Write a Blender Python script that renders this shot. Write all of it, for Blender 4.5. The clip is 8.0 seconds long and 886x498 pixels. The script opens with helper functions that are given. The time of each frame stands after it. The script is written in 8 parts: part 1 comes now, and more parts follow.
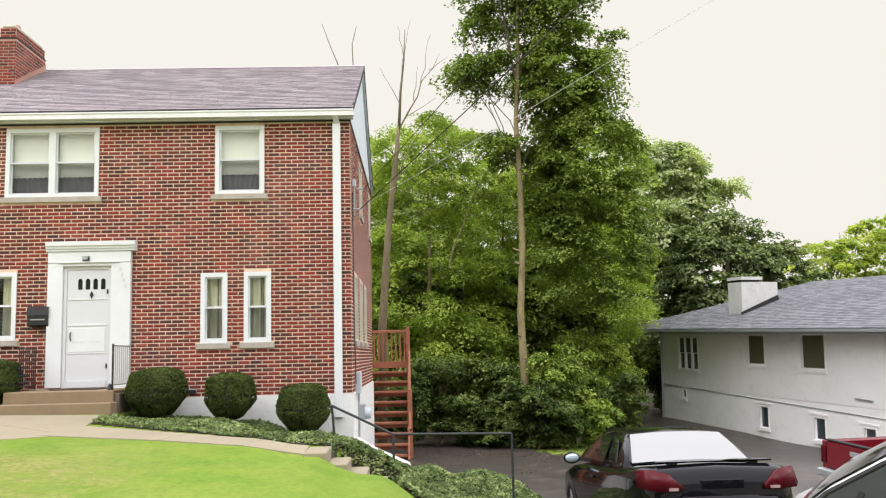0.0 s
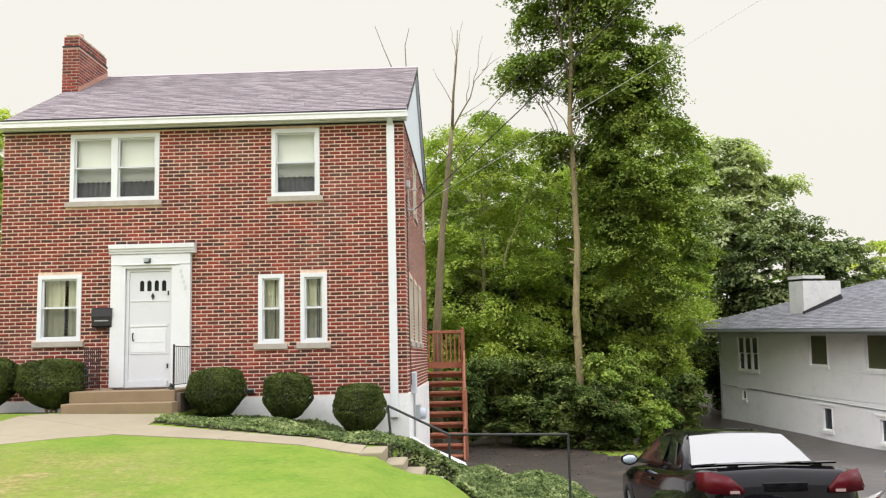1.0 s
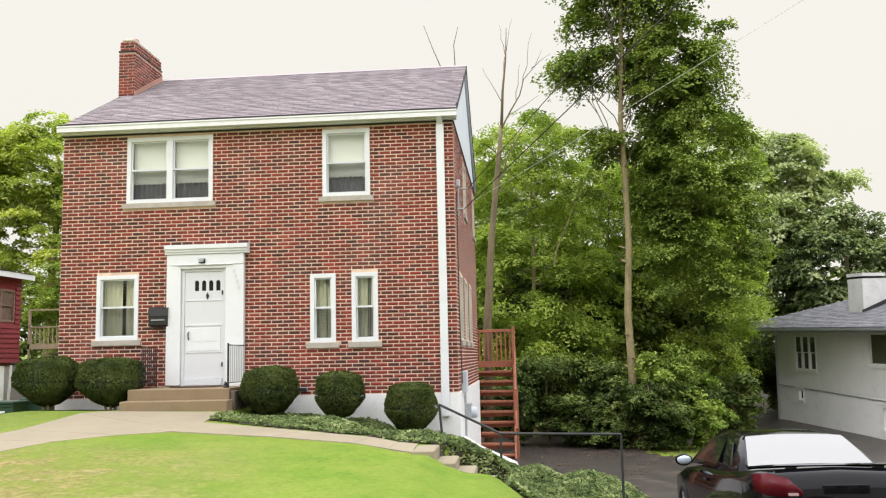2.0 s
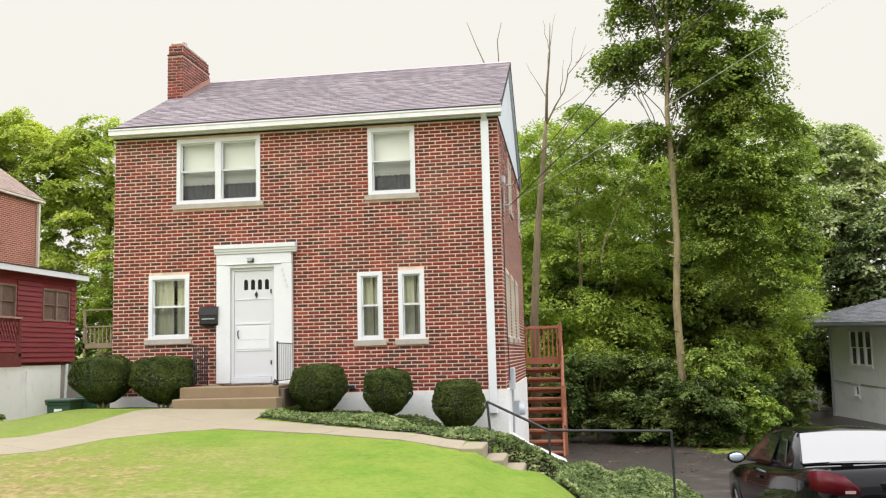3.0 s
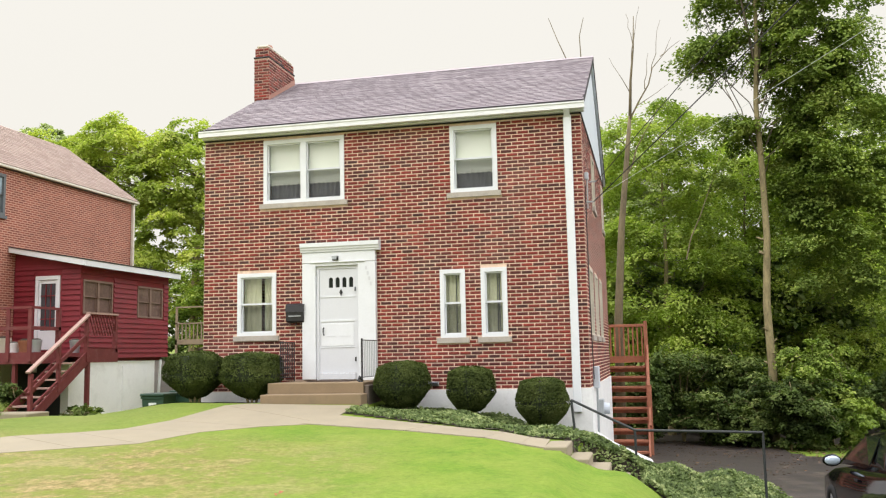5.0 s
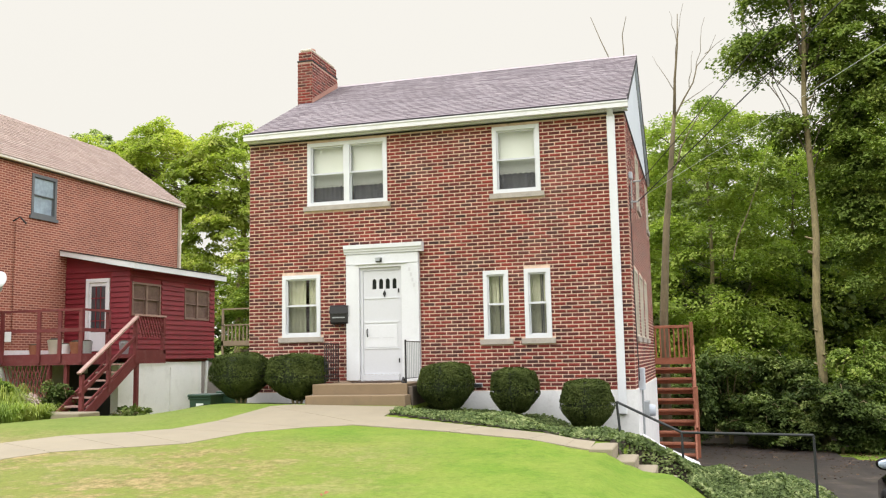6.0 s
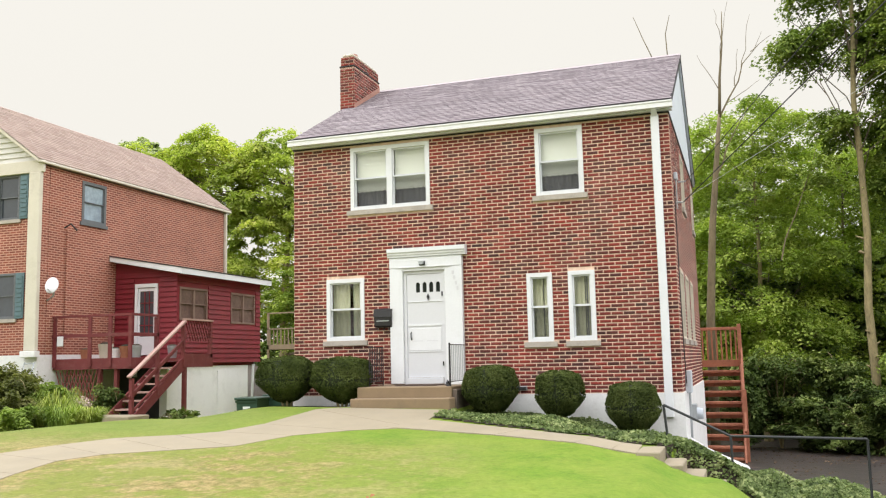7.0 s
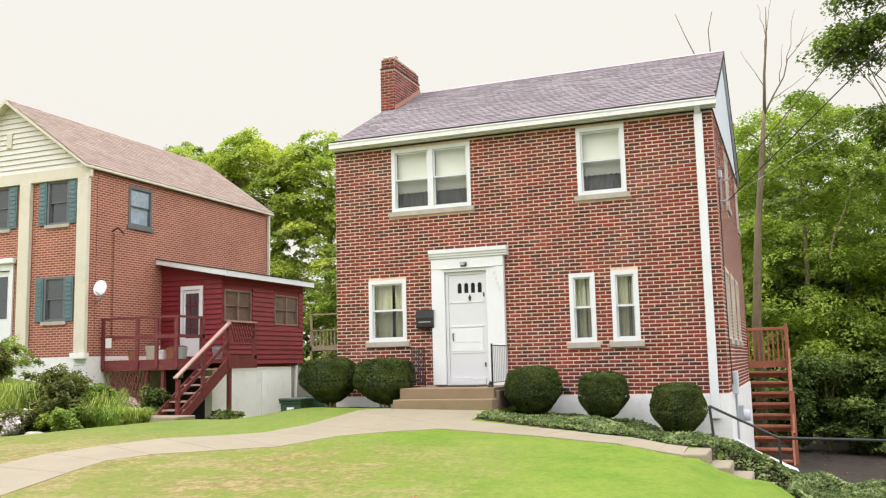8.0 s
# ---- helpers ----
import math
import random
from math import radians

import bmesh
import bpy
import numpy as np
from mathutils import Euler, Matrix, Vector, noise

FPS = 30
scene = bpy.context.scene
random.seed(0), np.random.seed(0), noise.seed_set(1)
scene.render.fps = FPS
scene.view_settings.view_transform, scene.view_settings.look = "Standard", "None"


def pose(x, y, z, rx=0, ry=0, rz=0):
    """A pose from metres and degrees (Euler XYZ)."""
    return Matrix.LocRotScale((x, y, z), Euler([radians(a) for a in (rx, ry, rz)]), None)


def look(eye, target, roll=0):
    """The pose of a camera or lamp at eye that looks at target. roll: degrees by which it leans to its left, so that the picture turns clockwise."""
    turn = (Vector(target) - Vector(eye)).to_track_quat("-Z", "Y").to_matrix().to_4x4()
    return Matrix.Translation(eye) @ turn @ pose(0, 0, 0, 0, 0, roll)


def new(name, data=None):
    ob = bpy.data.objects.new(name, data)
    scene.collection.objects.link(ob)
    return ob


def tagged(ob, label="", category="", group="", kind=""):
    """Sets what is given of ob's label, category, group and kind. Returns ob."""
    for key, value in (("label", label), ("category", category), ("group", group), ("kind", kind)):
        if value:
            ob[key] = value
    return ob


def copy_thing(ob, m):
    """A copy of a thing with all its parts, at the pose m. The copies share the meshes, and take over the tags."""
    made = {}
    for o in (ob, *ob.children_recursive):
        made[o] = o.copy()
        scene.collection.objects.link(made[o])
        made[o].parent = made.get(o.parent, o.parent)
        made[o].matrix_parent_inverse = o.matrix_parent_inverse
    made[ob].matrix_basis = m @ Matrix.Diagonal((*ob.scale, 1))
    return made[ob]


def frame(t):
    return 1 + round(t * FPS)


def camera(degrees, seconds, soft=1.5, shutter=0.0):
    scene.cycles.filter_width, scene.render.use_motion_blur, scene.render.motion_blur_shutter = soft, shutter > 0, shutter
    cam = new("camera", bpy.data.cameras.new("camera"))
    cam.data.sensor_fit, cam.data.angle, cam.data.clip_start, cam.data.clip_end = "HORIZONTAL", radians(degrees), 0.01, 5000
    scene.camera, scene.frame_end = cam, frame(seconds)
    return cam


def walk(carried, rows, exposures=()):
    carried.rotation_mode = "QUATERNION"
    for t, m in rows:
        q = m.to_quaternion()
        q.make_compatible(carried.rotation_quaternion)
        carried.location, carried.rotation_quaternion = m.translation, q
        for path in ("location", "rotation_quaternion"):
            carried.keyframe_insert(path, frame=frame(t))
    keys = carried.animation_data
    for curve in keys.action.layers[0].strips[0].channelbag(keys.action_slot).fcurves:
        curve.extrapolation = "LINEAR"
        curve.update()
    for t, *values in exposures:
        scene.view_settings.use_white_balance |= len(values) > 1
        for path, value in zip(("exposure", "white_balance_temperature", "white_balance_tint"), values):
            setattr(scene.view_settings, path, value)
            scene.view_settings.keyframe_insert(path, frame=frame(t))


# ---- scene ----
# Camera: a man-high turn on the spot, from the drive on the right to the neighbour on the left.
cam = camera(52.55, 8.0, soft=1.2)
PATH = [
    (0.0, pose(1.137, -15.991, 0.706, 96.692, 1.308, -1.681)),
    (0.5, pose(1.131, -15.989, 0.706, 96.778, 1.478, 0.146)),
    (1.0, pose(1.125, -15.986, 0.705, 96.796, 1.293, 1.765)),
    (1.5, pose(1.119, -15.983, 0.704, 96.822, 1.123, 3.314)),
    (3.0, pose(1.102, -15.975, 0.702, 96.696, 1.513, 7.894)),
    (3.5, pose(1.096, -15.973, 0.701, 96.579, 1.260, 8.970)),
    (4.0, pose(1.091, -15.970, 0.700, 96.533, 1.045, 10.190)),
    (4.5, pose(1.085, -15.967, 0.699, 96.618, 1.136, 11.652)),
    (6.0, pose(1.068, -15.959, 0.697, 96.823, 1.139, 15.805)),
    (6.5, pose(1.062, -15.956, 0.696, 96.987, 1.257, 17.197)),
    (7.0, pose(1.056, -15.954, 0.695, 97.082, 1.286, 18.563)),
    (7.5, pose(1.051, -15.951, 0.694, 97.145, 1.417, 19.877)),
    (8.0, pose(1.045, -15.948, 0.694, 97.207, 1.354, 21.209)),
]
walk(cam, PATH, exposures=((0.0, 0.0), (8.0, 0.0)))

# Overcast daylight: a bright veil of cloud over a hazy sky, brighter overhead, and a wide soft sun.
world = bpy.data.worlds.new("overcast_sky")
scene.world = world
world.use_nodes = True
wn, wl = world.node_tree.nodes, world.node_tree.links
wn.clear()
SUN_EL, SUN_AZ = 48.0, 208.0
sky = wn.new("ShaderNodeTexSky")
sky.sky_type = "NISHITA"
sky.sun_disc = False
sky.sun_elevation, sky.sun_rotation = radians(SUN_EL), radians(SUN_AZ)
sky.dust_density, sky.air_density = 4.0, 1.5
coord = wn.new("ShaderNodeTexCoord")
sep = wn.new("ShaderNodeSeparateXYZ")
veil = wn.new("ShaderNodeValToRGB")
veil.color_ramp.elements[0].position, veil.color_ramp.elements[0].color = 0.0, (0.90, 0.865, 0.795, 1)
veil.color_ramp.elements[1].position, veil.color_ramp.elements[1].color = 1.0, (2.9, 2.88, 3.0, 1)
low = veil.color_ramp.elements.new(0.405)
low.color = (0.925, 0.895, 0.83, 1)
high = veil.color_ramp.elements.new(0.46)
high.color = (2.35, 2.33, 2.42, 1)
bg_veil, bg_sky, both = wn.new("ShaderNodeBackground"), wn.new("ShaderNodeBackground"), wn.new("ShaderNodeAddShader")
bg_veil.inputs["Strength"].default_value = 1.0
bg_sky.inputs["Strength"].default_value = 0.004
wo = wn.new("ShaderNodeOutputWorld")
wl.new(coord.outputs["Generated"], sep.inputs[0])
wl.new(sep.outputs["Z"], veil.inputs[0])
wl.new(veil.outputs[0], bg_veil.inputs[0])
# the veil is brightened east and west, out of view, to light the side walls
glow = wn.new("ShaderNodeMapRange")
glow.inputs["From Min"].default_value, glow.inputs["From Max"].default_value = 0.5, 0.95
glow.inputs["To Min"].default_value, glow.inputs["To Max"].default_value = 1.0, 1.8
wl.new(sep.outputs["X"], glow.inputs[0])
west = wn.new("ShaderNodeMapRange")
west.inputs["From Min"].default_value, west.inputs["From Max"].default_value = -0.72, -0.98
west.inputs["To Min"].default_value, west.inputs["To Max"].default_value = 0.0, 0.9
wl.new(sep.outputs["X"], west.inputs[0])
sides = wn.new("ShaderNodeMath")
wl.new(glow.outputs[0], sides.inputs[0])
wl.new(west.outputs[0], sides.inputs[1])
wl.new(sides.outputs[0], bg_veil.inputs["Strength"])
wl.new(sky.outputs[0], bg_sky.inputs[0])
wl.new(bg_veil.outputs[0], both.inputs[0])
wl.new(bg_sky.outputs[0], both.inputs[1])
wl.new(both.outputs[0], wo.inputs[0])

sun_data = bpy.data.lights.new("sun", "SUN")
sun_data.energy, sun_data.angle, sun_data.color = 1.0, radians(40), (1.0, 0.965, 0.93)
sun = new("sun", sun_data)
az = radians(SUN_AZ)
toward = Vector((math.sin(az) * math.cos(radians(SUN_EL)), math.cos(az) * math.cos(radians(SUN_EL)), math.sin(radians(SUN_EL))))
sun.matrix_world = look(toward * 60, (0, 0, 0))
# ---- helpers for shapes ----


def part(name, bm, material, parent=None, label="", smooth=False):
    """One mesh object out of a bmesh in world coordinates, under a thing or a part."""
    me = bpy.data.meshes.new(name)
    bm.normal_update()
    bm.to_mesh(me)
    bm.free()
    if smooth:
        me.polygons.foreach_set("use_smooth", [True] * len(me.polygons))
    return part_of(name, me, material, parent, label)


def part_of(name, me, material, parent=None, label=""):
    if material is not None and not me.materials:
        for m in material if isinstance(material, (list, tuple)) else (material,):
            me.materials.append(m)
    ob = new(name, me)
    if parent is not None:
        ob.parent = parent
        if parent.type == "EMPTY":
            ob.matrix_parent_inverse = parent.matrix_basis.inverted()
    if label:
        ob["label"] = label
    return ob


def thing(name, at, label, category, group="", kind=""):
    ob = new(name)
    ob.empty_display_size = 0.2
    ob.matrix_basis = Matrix.Translation(at)
    return tagged(ob, label, category, group, kind)


def box(bm, x0, x1, y0, y1, z0, z1, bevel=0.0, m=None, mi=0):
    vs = [bm.verts.new((x, y, z)) for x in (x0, x1) for y in (y0, y1) for z in (z0, z1)]
    fs = [bm.faces.new([vs[i] for i in f]) for f in ((0, 1, 3, 2), (4, 6, 7, 5), (0, 4, 5, 1), (2, 3, 7, 6), (0, 2, 6, 4), (1, 5, 7, 3))]
    for f in fs:
        f.material_index = mi
    if bevel:
        es = list({e for f in fs for e in f.edges})
        r = bmesh.ops.bevel(bm, geom=es, offset=bevel, segments=1, affect="EDGES", profile=0.7)
        vs = list({v for f in r["faces"] for v in f.verts} | {v for v in vs if v.is_valid})
    if m is not None:
        bmesh.ops.transform(bm, matrix=m, verts=[v for v in vs if v.is_valid])
    return bm


def bx(*a, **k):
    return box(bmesh.new(), *a, **k)


def tube(bm, pts, r, seg=8, r1=None, cap=True):
    """A round bar along points, tapering from r to r1."""
    pts = [Vector(p) for p in pts]
    r1 = r if r1 is None else r1
    rings, n = [], len(pts)
    up = None
    for i, p in enumerate(pts):
        d = (pts[min(i + 1, n - 1)] - pts[max(i - 1, 0)]).normalized()
        if up is None:
            up = d.orthogonal().normalized()
        up = (up - d * up.dot(d)).normalized()
        side = d.cross(up)
        rad = r + (r1 - r) * i / max(1, n - 1)
        rings.append([bm.verts.new(p + (up * math.cos(a) + side * math.sin(a)) * rad) for a in [2 * math.pi * k / seg for k in range(seg)]])
    for a, b in zip(rings, rings[1:]):
        for k in range(seg):
            bm.faces.new((a[k], a[(k + 1) % seg], b[(k + 1) % seg], b[k]))
    if cap:
        bm.faces.new(rings[0][::-1])
        bm.faces.new(rings[-1])
    return bm


def prism(bm, poly, axis, a, b, mi=0):
    """A polygon of two coordinates, drawn out along an axis from a to b."""
    def at(u, v, w):
        return {"x": (w, u, v), "y": (u, w, v), "z": (u, v, w)}[axis]
    lo, hi = [bm.verts.new(at(u, v, a)) for u, v in poly], [bm.verts.new(at(u, v, b)) for u, v in poly]
    n = len(poly)
    fs = [bm.faces.new(lo), bm.faces.new(hi[::-1])]
    fs += [bm.faces.new((lo[i], hi[i], hi[(i + 1) % n], lo[(i + 1) % n])) for i in range(n)]
    for f in fs:
        f.material_index = mi
    bmesh.ops.recalc_face_normals(bm, faces=fs)
    return bm


def bar(bm, p, q, w, h, up=(0, 0, 1)):
    """A rectangular bar from p to q, w wide and h high."""
    p, q = Vector(p), Vector(q)
    d = (q - p).normalized()
    side = d.cross(Vector(up))
    side = side.normalized() if side.length > 1e-6 else Vector((1, 0, 0))
    top = side.cross(d)
    vs = [bm.verts.new(o + side * (sx * w / 2) + top * (sz * h / 2)) for o in (p, q) for sx, sz in ((-1, -1), (1, -1), (1, 1), (-1, 1))]
    for f in ((0, 1, 2, 3), (7, 6, 5, 4), (0, 4, 5, 1), (1, 5, 6, 2), (2, 6, 7, 3), (3, 7, 4, 0)):
        bm.faces.new([vs[i] for i in f])
    return bm


def smooth01(a, b, x):
    t = min(1.0, max(0.0, (x - a) / (b - a)))
    return t * t * (3 - 2 * t)


def lerp_rows(rows, y):
    if y <= rows[0][0]:
        return rows[0][1]
    for (a, va), (b, vb) in zip(rows, rows[1:]):
        if y <= b:
            return va + (vb - va) * (y - a) / (b - a)
    return rows[-1][1]


def raw_mesh(name, verts, faces, uniform=0):
    """A mesh straight from numpy arrays, with faces of one corner count."""
    me = bpy.data.meshes.new(name)
    verts, faces = np.asarray(verts, np.float32), np.asarray(faces, np.int32)
    k = faces.shape[1]
    me.vertices.add(len(verts))
    me.vertices.foreach_set("co", verts.ravel())
    me.loops.add(faces.size)
    me.loops.foreach_set("vertex_index", faces.ravel())
    me.polygons.add(len(faces))
    me.polygons.foreach_set("loop_start", np.arange(0, faces.size, k, dtype=np.int32))
    me.update(calc_edges=True)
    me.validate()
    return me


def leaf_cloud(points, normals, size, spread, rng, aspect=0.6):
    """Folded four-corner leaves at points, turned roughly along normals."""
    n = len(points)
    nrm = normals + rng.normal(0, spread, (n, 3))
    nrm /= np.linalg.norm(nrm, axis=1)[:, None] + 1e-9
    a = rng.normal(0, 1, (n, 3))
    a -= nrm * np.sum(a * nrm, 1)[:, None]
    a /= np.linalg.norm(a, axis=1)[:, None] + 1e-9
    b = np.cross(nrm, a)
    s = (size * rng.uniform(0.6, 1.35, n))[:, None]
    fold = nrm * s * 0.16
    v = np.empty((n, 4, 3))
    v[:, 0], v[:, 2] = points - a * s * 0.5, points + a * s * 0.5 - fold
    v[:, 1], v[:, 3] = points + b * s * 0.5 * aspect + fold, points - b * s * 0.5 * aspect + fold
    return v.reshape(-1, 3), np.arange(n * 4).reshape(n, 4)
# ---- materials ----
def base_mat(name, rough=0.7, metal=0.0, spec=0.5):
    m = bpy.data.materials.new(name)
    m.use_nodes = True
    nt = m.node_tree
    bsdf = nt.nodes["Principled BSDF"]
    bsdf.inputs["Roughness"].default_value = rough
    bsdf.inputs["Metallic"].default_value = metal
    bsdf.inputs["Specular IOR Level"].default_value = spec
    return m, nt, bsdf


def nd(nt, kind, **kw):
    n = nt.nodes.new(kind)
    for k, v in kw.items():
        n.inputs[k.replace("_", " ")].default_value = v
    return n


def ramp(nt, src, stops):
    r = nt.nodes.new("ShaderNodeValToRGB")
    els = r.color_ramp.elements
    els[0].position, els[0].color = stops[0][0], (*stops[0][1], 1)
    els[1].position, els[1].color = stops[-1][0], (*stops[-1][1], 1)
    for p, c in stops[1:-1]:
        e = els.new(p)
        e.color = (*c, 1)
    nt.links.new(src, r.inputs[0])
    return r.outputs[0]


def mixc(nt, fac, a, b, mode="MIX"):
    n = nt.nodes.new("ShaderNodeMix")
    n.data_type, n.blend_type = "RGBA", mode
    for i, v in ((0, fac), (6, a), (7, b)):
        if isinstance(v, (int, float)):
            n.inputs[i].default_value = v
        elif isinstance(v, tuple):
            n.inputs[i].default_value = (*v, 1)
        else:
            nt.links.new(v, n.inputs[i])
    return n.outputs[2]


def pos(nt, scale=(1, 1, 1), rot=(0, 0, 0)):
    c = nt.nodes.new("ShaderNodeTexCoord")
    mp = nt.nodes.new("ShaderNodeMapping")
    mp.inputs["Scale"].default_value = scale
    mp.inputs["Rotation"].default_value = rot
    nt.links.new(c.outputs["Object"], mp.inputs[0])
    return mp.outputs[0]


def noise_of(nt, vec, scale, detail=4, rough=0.6):
    n = nd(nt, "ShaderNodeTexNoise", Scale=scale, Detail=detail, Roughness=rough)
    nt.links.new(vec, n.inputs["Vector"])
    return n.outputs["Fac"]


def bump(nt, bsdf, height, strength=0.3, dist=0.01, normal=None):
    b = nd(nt, "ShaderNodeBump", Strength=strength, Distance=dist)
    nt.links.new(height, b.inputs["Height"])
    if normal is not None:
        nt.links.new(normal, b.inputs["Normal"])
    nt.links.new(b.outputs[0], bsdf.inputs["Normal"])
    return b.outputs[0]


def scale3(c, k):
    return tuple(min(1.0, v * k) for v in c)


def surf(name, colour, vary=0.18, scale=2.0, fine=40.0, rough=0.75, metal=0.0, bumps=0.2, stretch=(1, 1, 1), stain=None, spec=0.5, stain_amt=0.4):
    """A painted, stony or woody surface with variation at two scales, fine relief and optional stains."""
    m, nt, bsdf = base_mat(name, rough, metal, spec)
    v = pos(nt, stretch)
    big = noise_of(nt, v, scale, 5)
    small = noise_of(nt, v, fine, 3)
    col = ramp(nt, big, [(0.28, scale3(colour, 1 - vary)), (0.72, scale3(colour, 1 + vary))])
    col = mixc(nt, 0.35, col, ramp(nt, small, [(0.3, scale3(colour, 1 - vary * 1.4)), (0.7, scale3(colour, 1 + vary))]))
    if stain:
        s = ramp(nt, noise_of(nt, v, scale * 2.3, 8, 0.7), [(0.52, (0, 0, 0)), (0.7, (stain_amt,) * 3)])
        col = mixc(nt, s, col, stain)
    nt.links.new(col, bsdf.inputs["Base Color"])
    rr = nd(nt, "ShaderNodeMapRange")
    rr.inputs["To Min"].default_value, rr.inputs["To Max"].default_value = rough * 0.82, min(1, rough * 1.16)
    nt.links.new(small, rr.inputs[0])
    nt.links.new(rr.outputs[0], bsdf.inputs["Roughness"])
    if bumps:
        bump(nt, bsdf, small, bumps, 0.006)
    return m


BRICKS = [(0.0, (0.064, 0.025, 0.022)), (0.12, (0.114, 0.030, 0.023)), (0.32, (0.192, 0.034, 0.024)), (0.58, (0.260, 0.041, 0.028)), (0.8, (0.182, 0.034, 0.025)), (0.92, (0.088, 0.032, 0.027)), (1.0, (0.322, 0.065, 0.043))]


def brick_mat(name, source):
    """Fired clay; each brick takes its own tone, by the object or by the island."""
    m, nt, bsdf = base_mat(name, 0.85)
    if source == "object":
        rnd = nt.nodes.new("ShaderNodeObjectInfo").outputs["Random"]
    else:
        rnd = nt.nodes.new("ShaderNodeNewGeometry").outputs["Random Per Island"]
    geo = nt.nodes.new("ShaderNodeNewGeometry").outputs["Position"]
    col = ramp(nt, rnd, BRICKS)
    grain = noise_of(nt, geo, 60, 4, 0.7)
    col = mixc(nt, 0.5, col, ramp(nt, grain, [(0.3, (0.35, 0.33, 0.33)), (0.7, (1.0, 0.98, 0.96))]), "MULTIPLY")
    fire = ramp(nt, noise_of(nt, geo, 1.9, 4, 0.7), [(0.36, (0.72, 0.74, 0.76)), (0.62, (1.25, 1.12, 1.08))])
    col = mixc(nt, 1.0, col, fire, "MULTIPLY")
    wash = ramp(nt, noise_of(nt, geo, 0.55, 5, 0.65), [(0.5, (0, 0, 0)), (0.72, (0.22, 0.22, 0.22))])
    col = mixc(nt, wash, col, (0.36, 0.25, 0.21))
    moss = ramp(nt, noise_of(nt, geo, 1.3, 6, 0.7), [(0.6, (0, 0, 0)), (0.75, (0.22, 0.22, 0.22))])
    col = mixc(nt, moss, col, (0.13, 0.10, 0.06))
    nt.links.new(col, bsdf.inputs["Base Color"])
    bump(nt, bsdf, grain, 0.5, 0.004)
    return m


def far_brick_mat(name, tone=1.0):
    """Brickwork too far off to tell single bricks: rows and joints by texture, on upright walls of both directions."""
    m, nt, bsdf = base_mat(name, 0.88)
    geo = nt.nodes.new("ShaderNodeNewGeometry").outputs["Position"]
    sp = nt.nodes.new("ShaderNodeSeparateXYZ")
    nt.links.new(geo, sp.inputs[0])
    ad = nt.nodes.new("ShaderNodeMath")
    nt.links.new(sp.outputs[0], ad.inputs[0])
    nt.links.new(sp.outputs[1], ad.inputs[1])
    cb = nt.nodes.new("ShaderNodeCombineXYZ")
    nt.links.new(ad.outputs[0], cb.inputs[0])
    nt.links.new(sp.outputs[2], cb.inputs[1])
    br = nd(nt, "ShaderNodeTexBrick", Scale=1.0, Mortar_Size=0.014, Brick_Width=0.21, Row_Height=0.0677, Mortar_Smooth=0.2, Bias=-0.1)
    br.inputs["Color1"].default_value = (0.30 * tone, 0.082 * tone, 0.050 * tone, 1)
    br.inputs["Color2"].default_value = (0.165 * tone, 0.040 * tone, 0.028 * tone, 1)
    br.inputs["Mortar"].default_value = (0.55, 0.31, 0.225, 1)
    nt.links.new(cb.outputs[0], br.inputs["Vector"])
    big = noise_of(nt, geo, 0.8, 6, 0.7)
    col = mixc(nt, 0.55, br.outputs[0], ramp(nt, big, [(0.3, (0.62, 0.6, 0.58)), (0.7, (1, 1, 1))]), "MULTIPLY")
    nt.links.new(col, bsdf.inputs["Base Color"])
    inv = nt.nodes.new("ShaderNodeInvert")
    nt.links.new(br.outputs["Fac"], inv.inputs["Color"])
    bump(nt, bsdf, inv.outputs[0], 0.6, 0.008)
    return m


def leaf_mat(name, dark, mid, light, scale=0.6, rough=0.65, trans=0.4, amp=1.7):
    """Leaves: a tone for each leaf and for each clump, and light through the blade."""
    m, nt, bsdf = base_mat(name, rough, spec=0.12)
    geo = nt.nodes.new("ShaderNodeNewGeometry")
    clump = noise_of(nt, geo.outputs["Position"], scale, 3, 0.6)
    add = nt.nodes.new("ShaderNodeMath")
    add.operation = "MULTIPLY_ADD"
    nt.links.new(geo.outputs["Random Per Island"], add.inputs[0])
    add.inputs[1].default_value = 0.26
    sub = nt.nodes.new("ShaderNodeMath")
    sub.operation = "MULTIPLY_ADD"
    nt.links.new(clump, sub.inputs[0])
    sub.inputs[1].default_value, sub.inputs[2].default_value = amp, 0.35 - amp * 0.5
    nt.links.new(sub.outputs[0], add.inputs[2])
    dark, mid, light = [(c[0] * 1.09, c[1], c[2] * 1.08) for c in (dark, mid, light)]
    col = ramp(nt, add.outputs[0], [(0.1, dark), (0.5, mid), (0.9, light)])
    nt.links.new(col, bsdf.inputs["Base Color"])
    tr = nt.nodes.new("ShaderNodeBsdfTranslucent")
    nt.links.new(mixc(nt, 1.0, col, (1.0, 1.15, 0.5), "MULTIPLY"), tr.inputs[0])
    mx = nt.nodes.new("ShaderNodeMixShader")
    mx.inputs[0].default_value = trans
    nt.links.new(bsdf.outputs[0], mx.inputs[1])
    nt.links.new(tr.outputs[0], mx.inputs[2])
    nt.links.new(mx.outputs[0], nt.nodes["Material Output"].inputs[0])
    return m


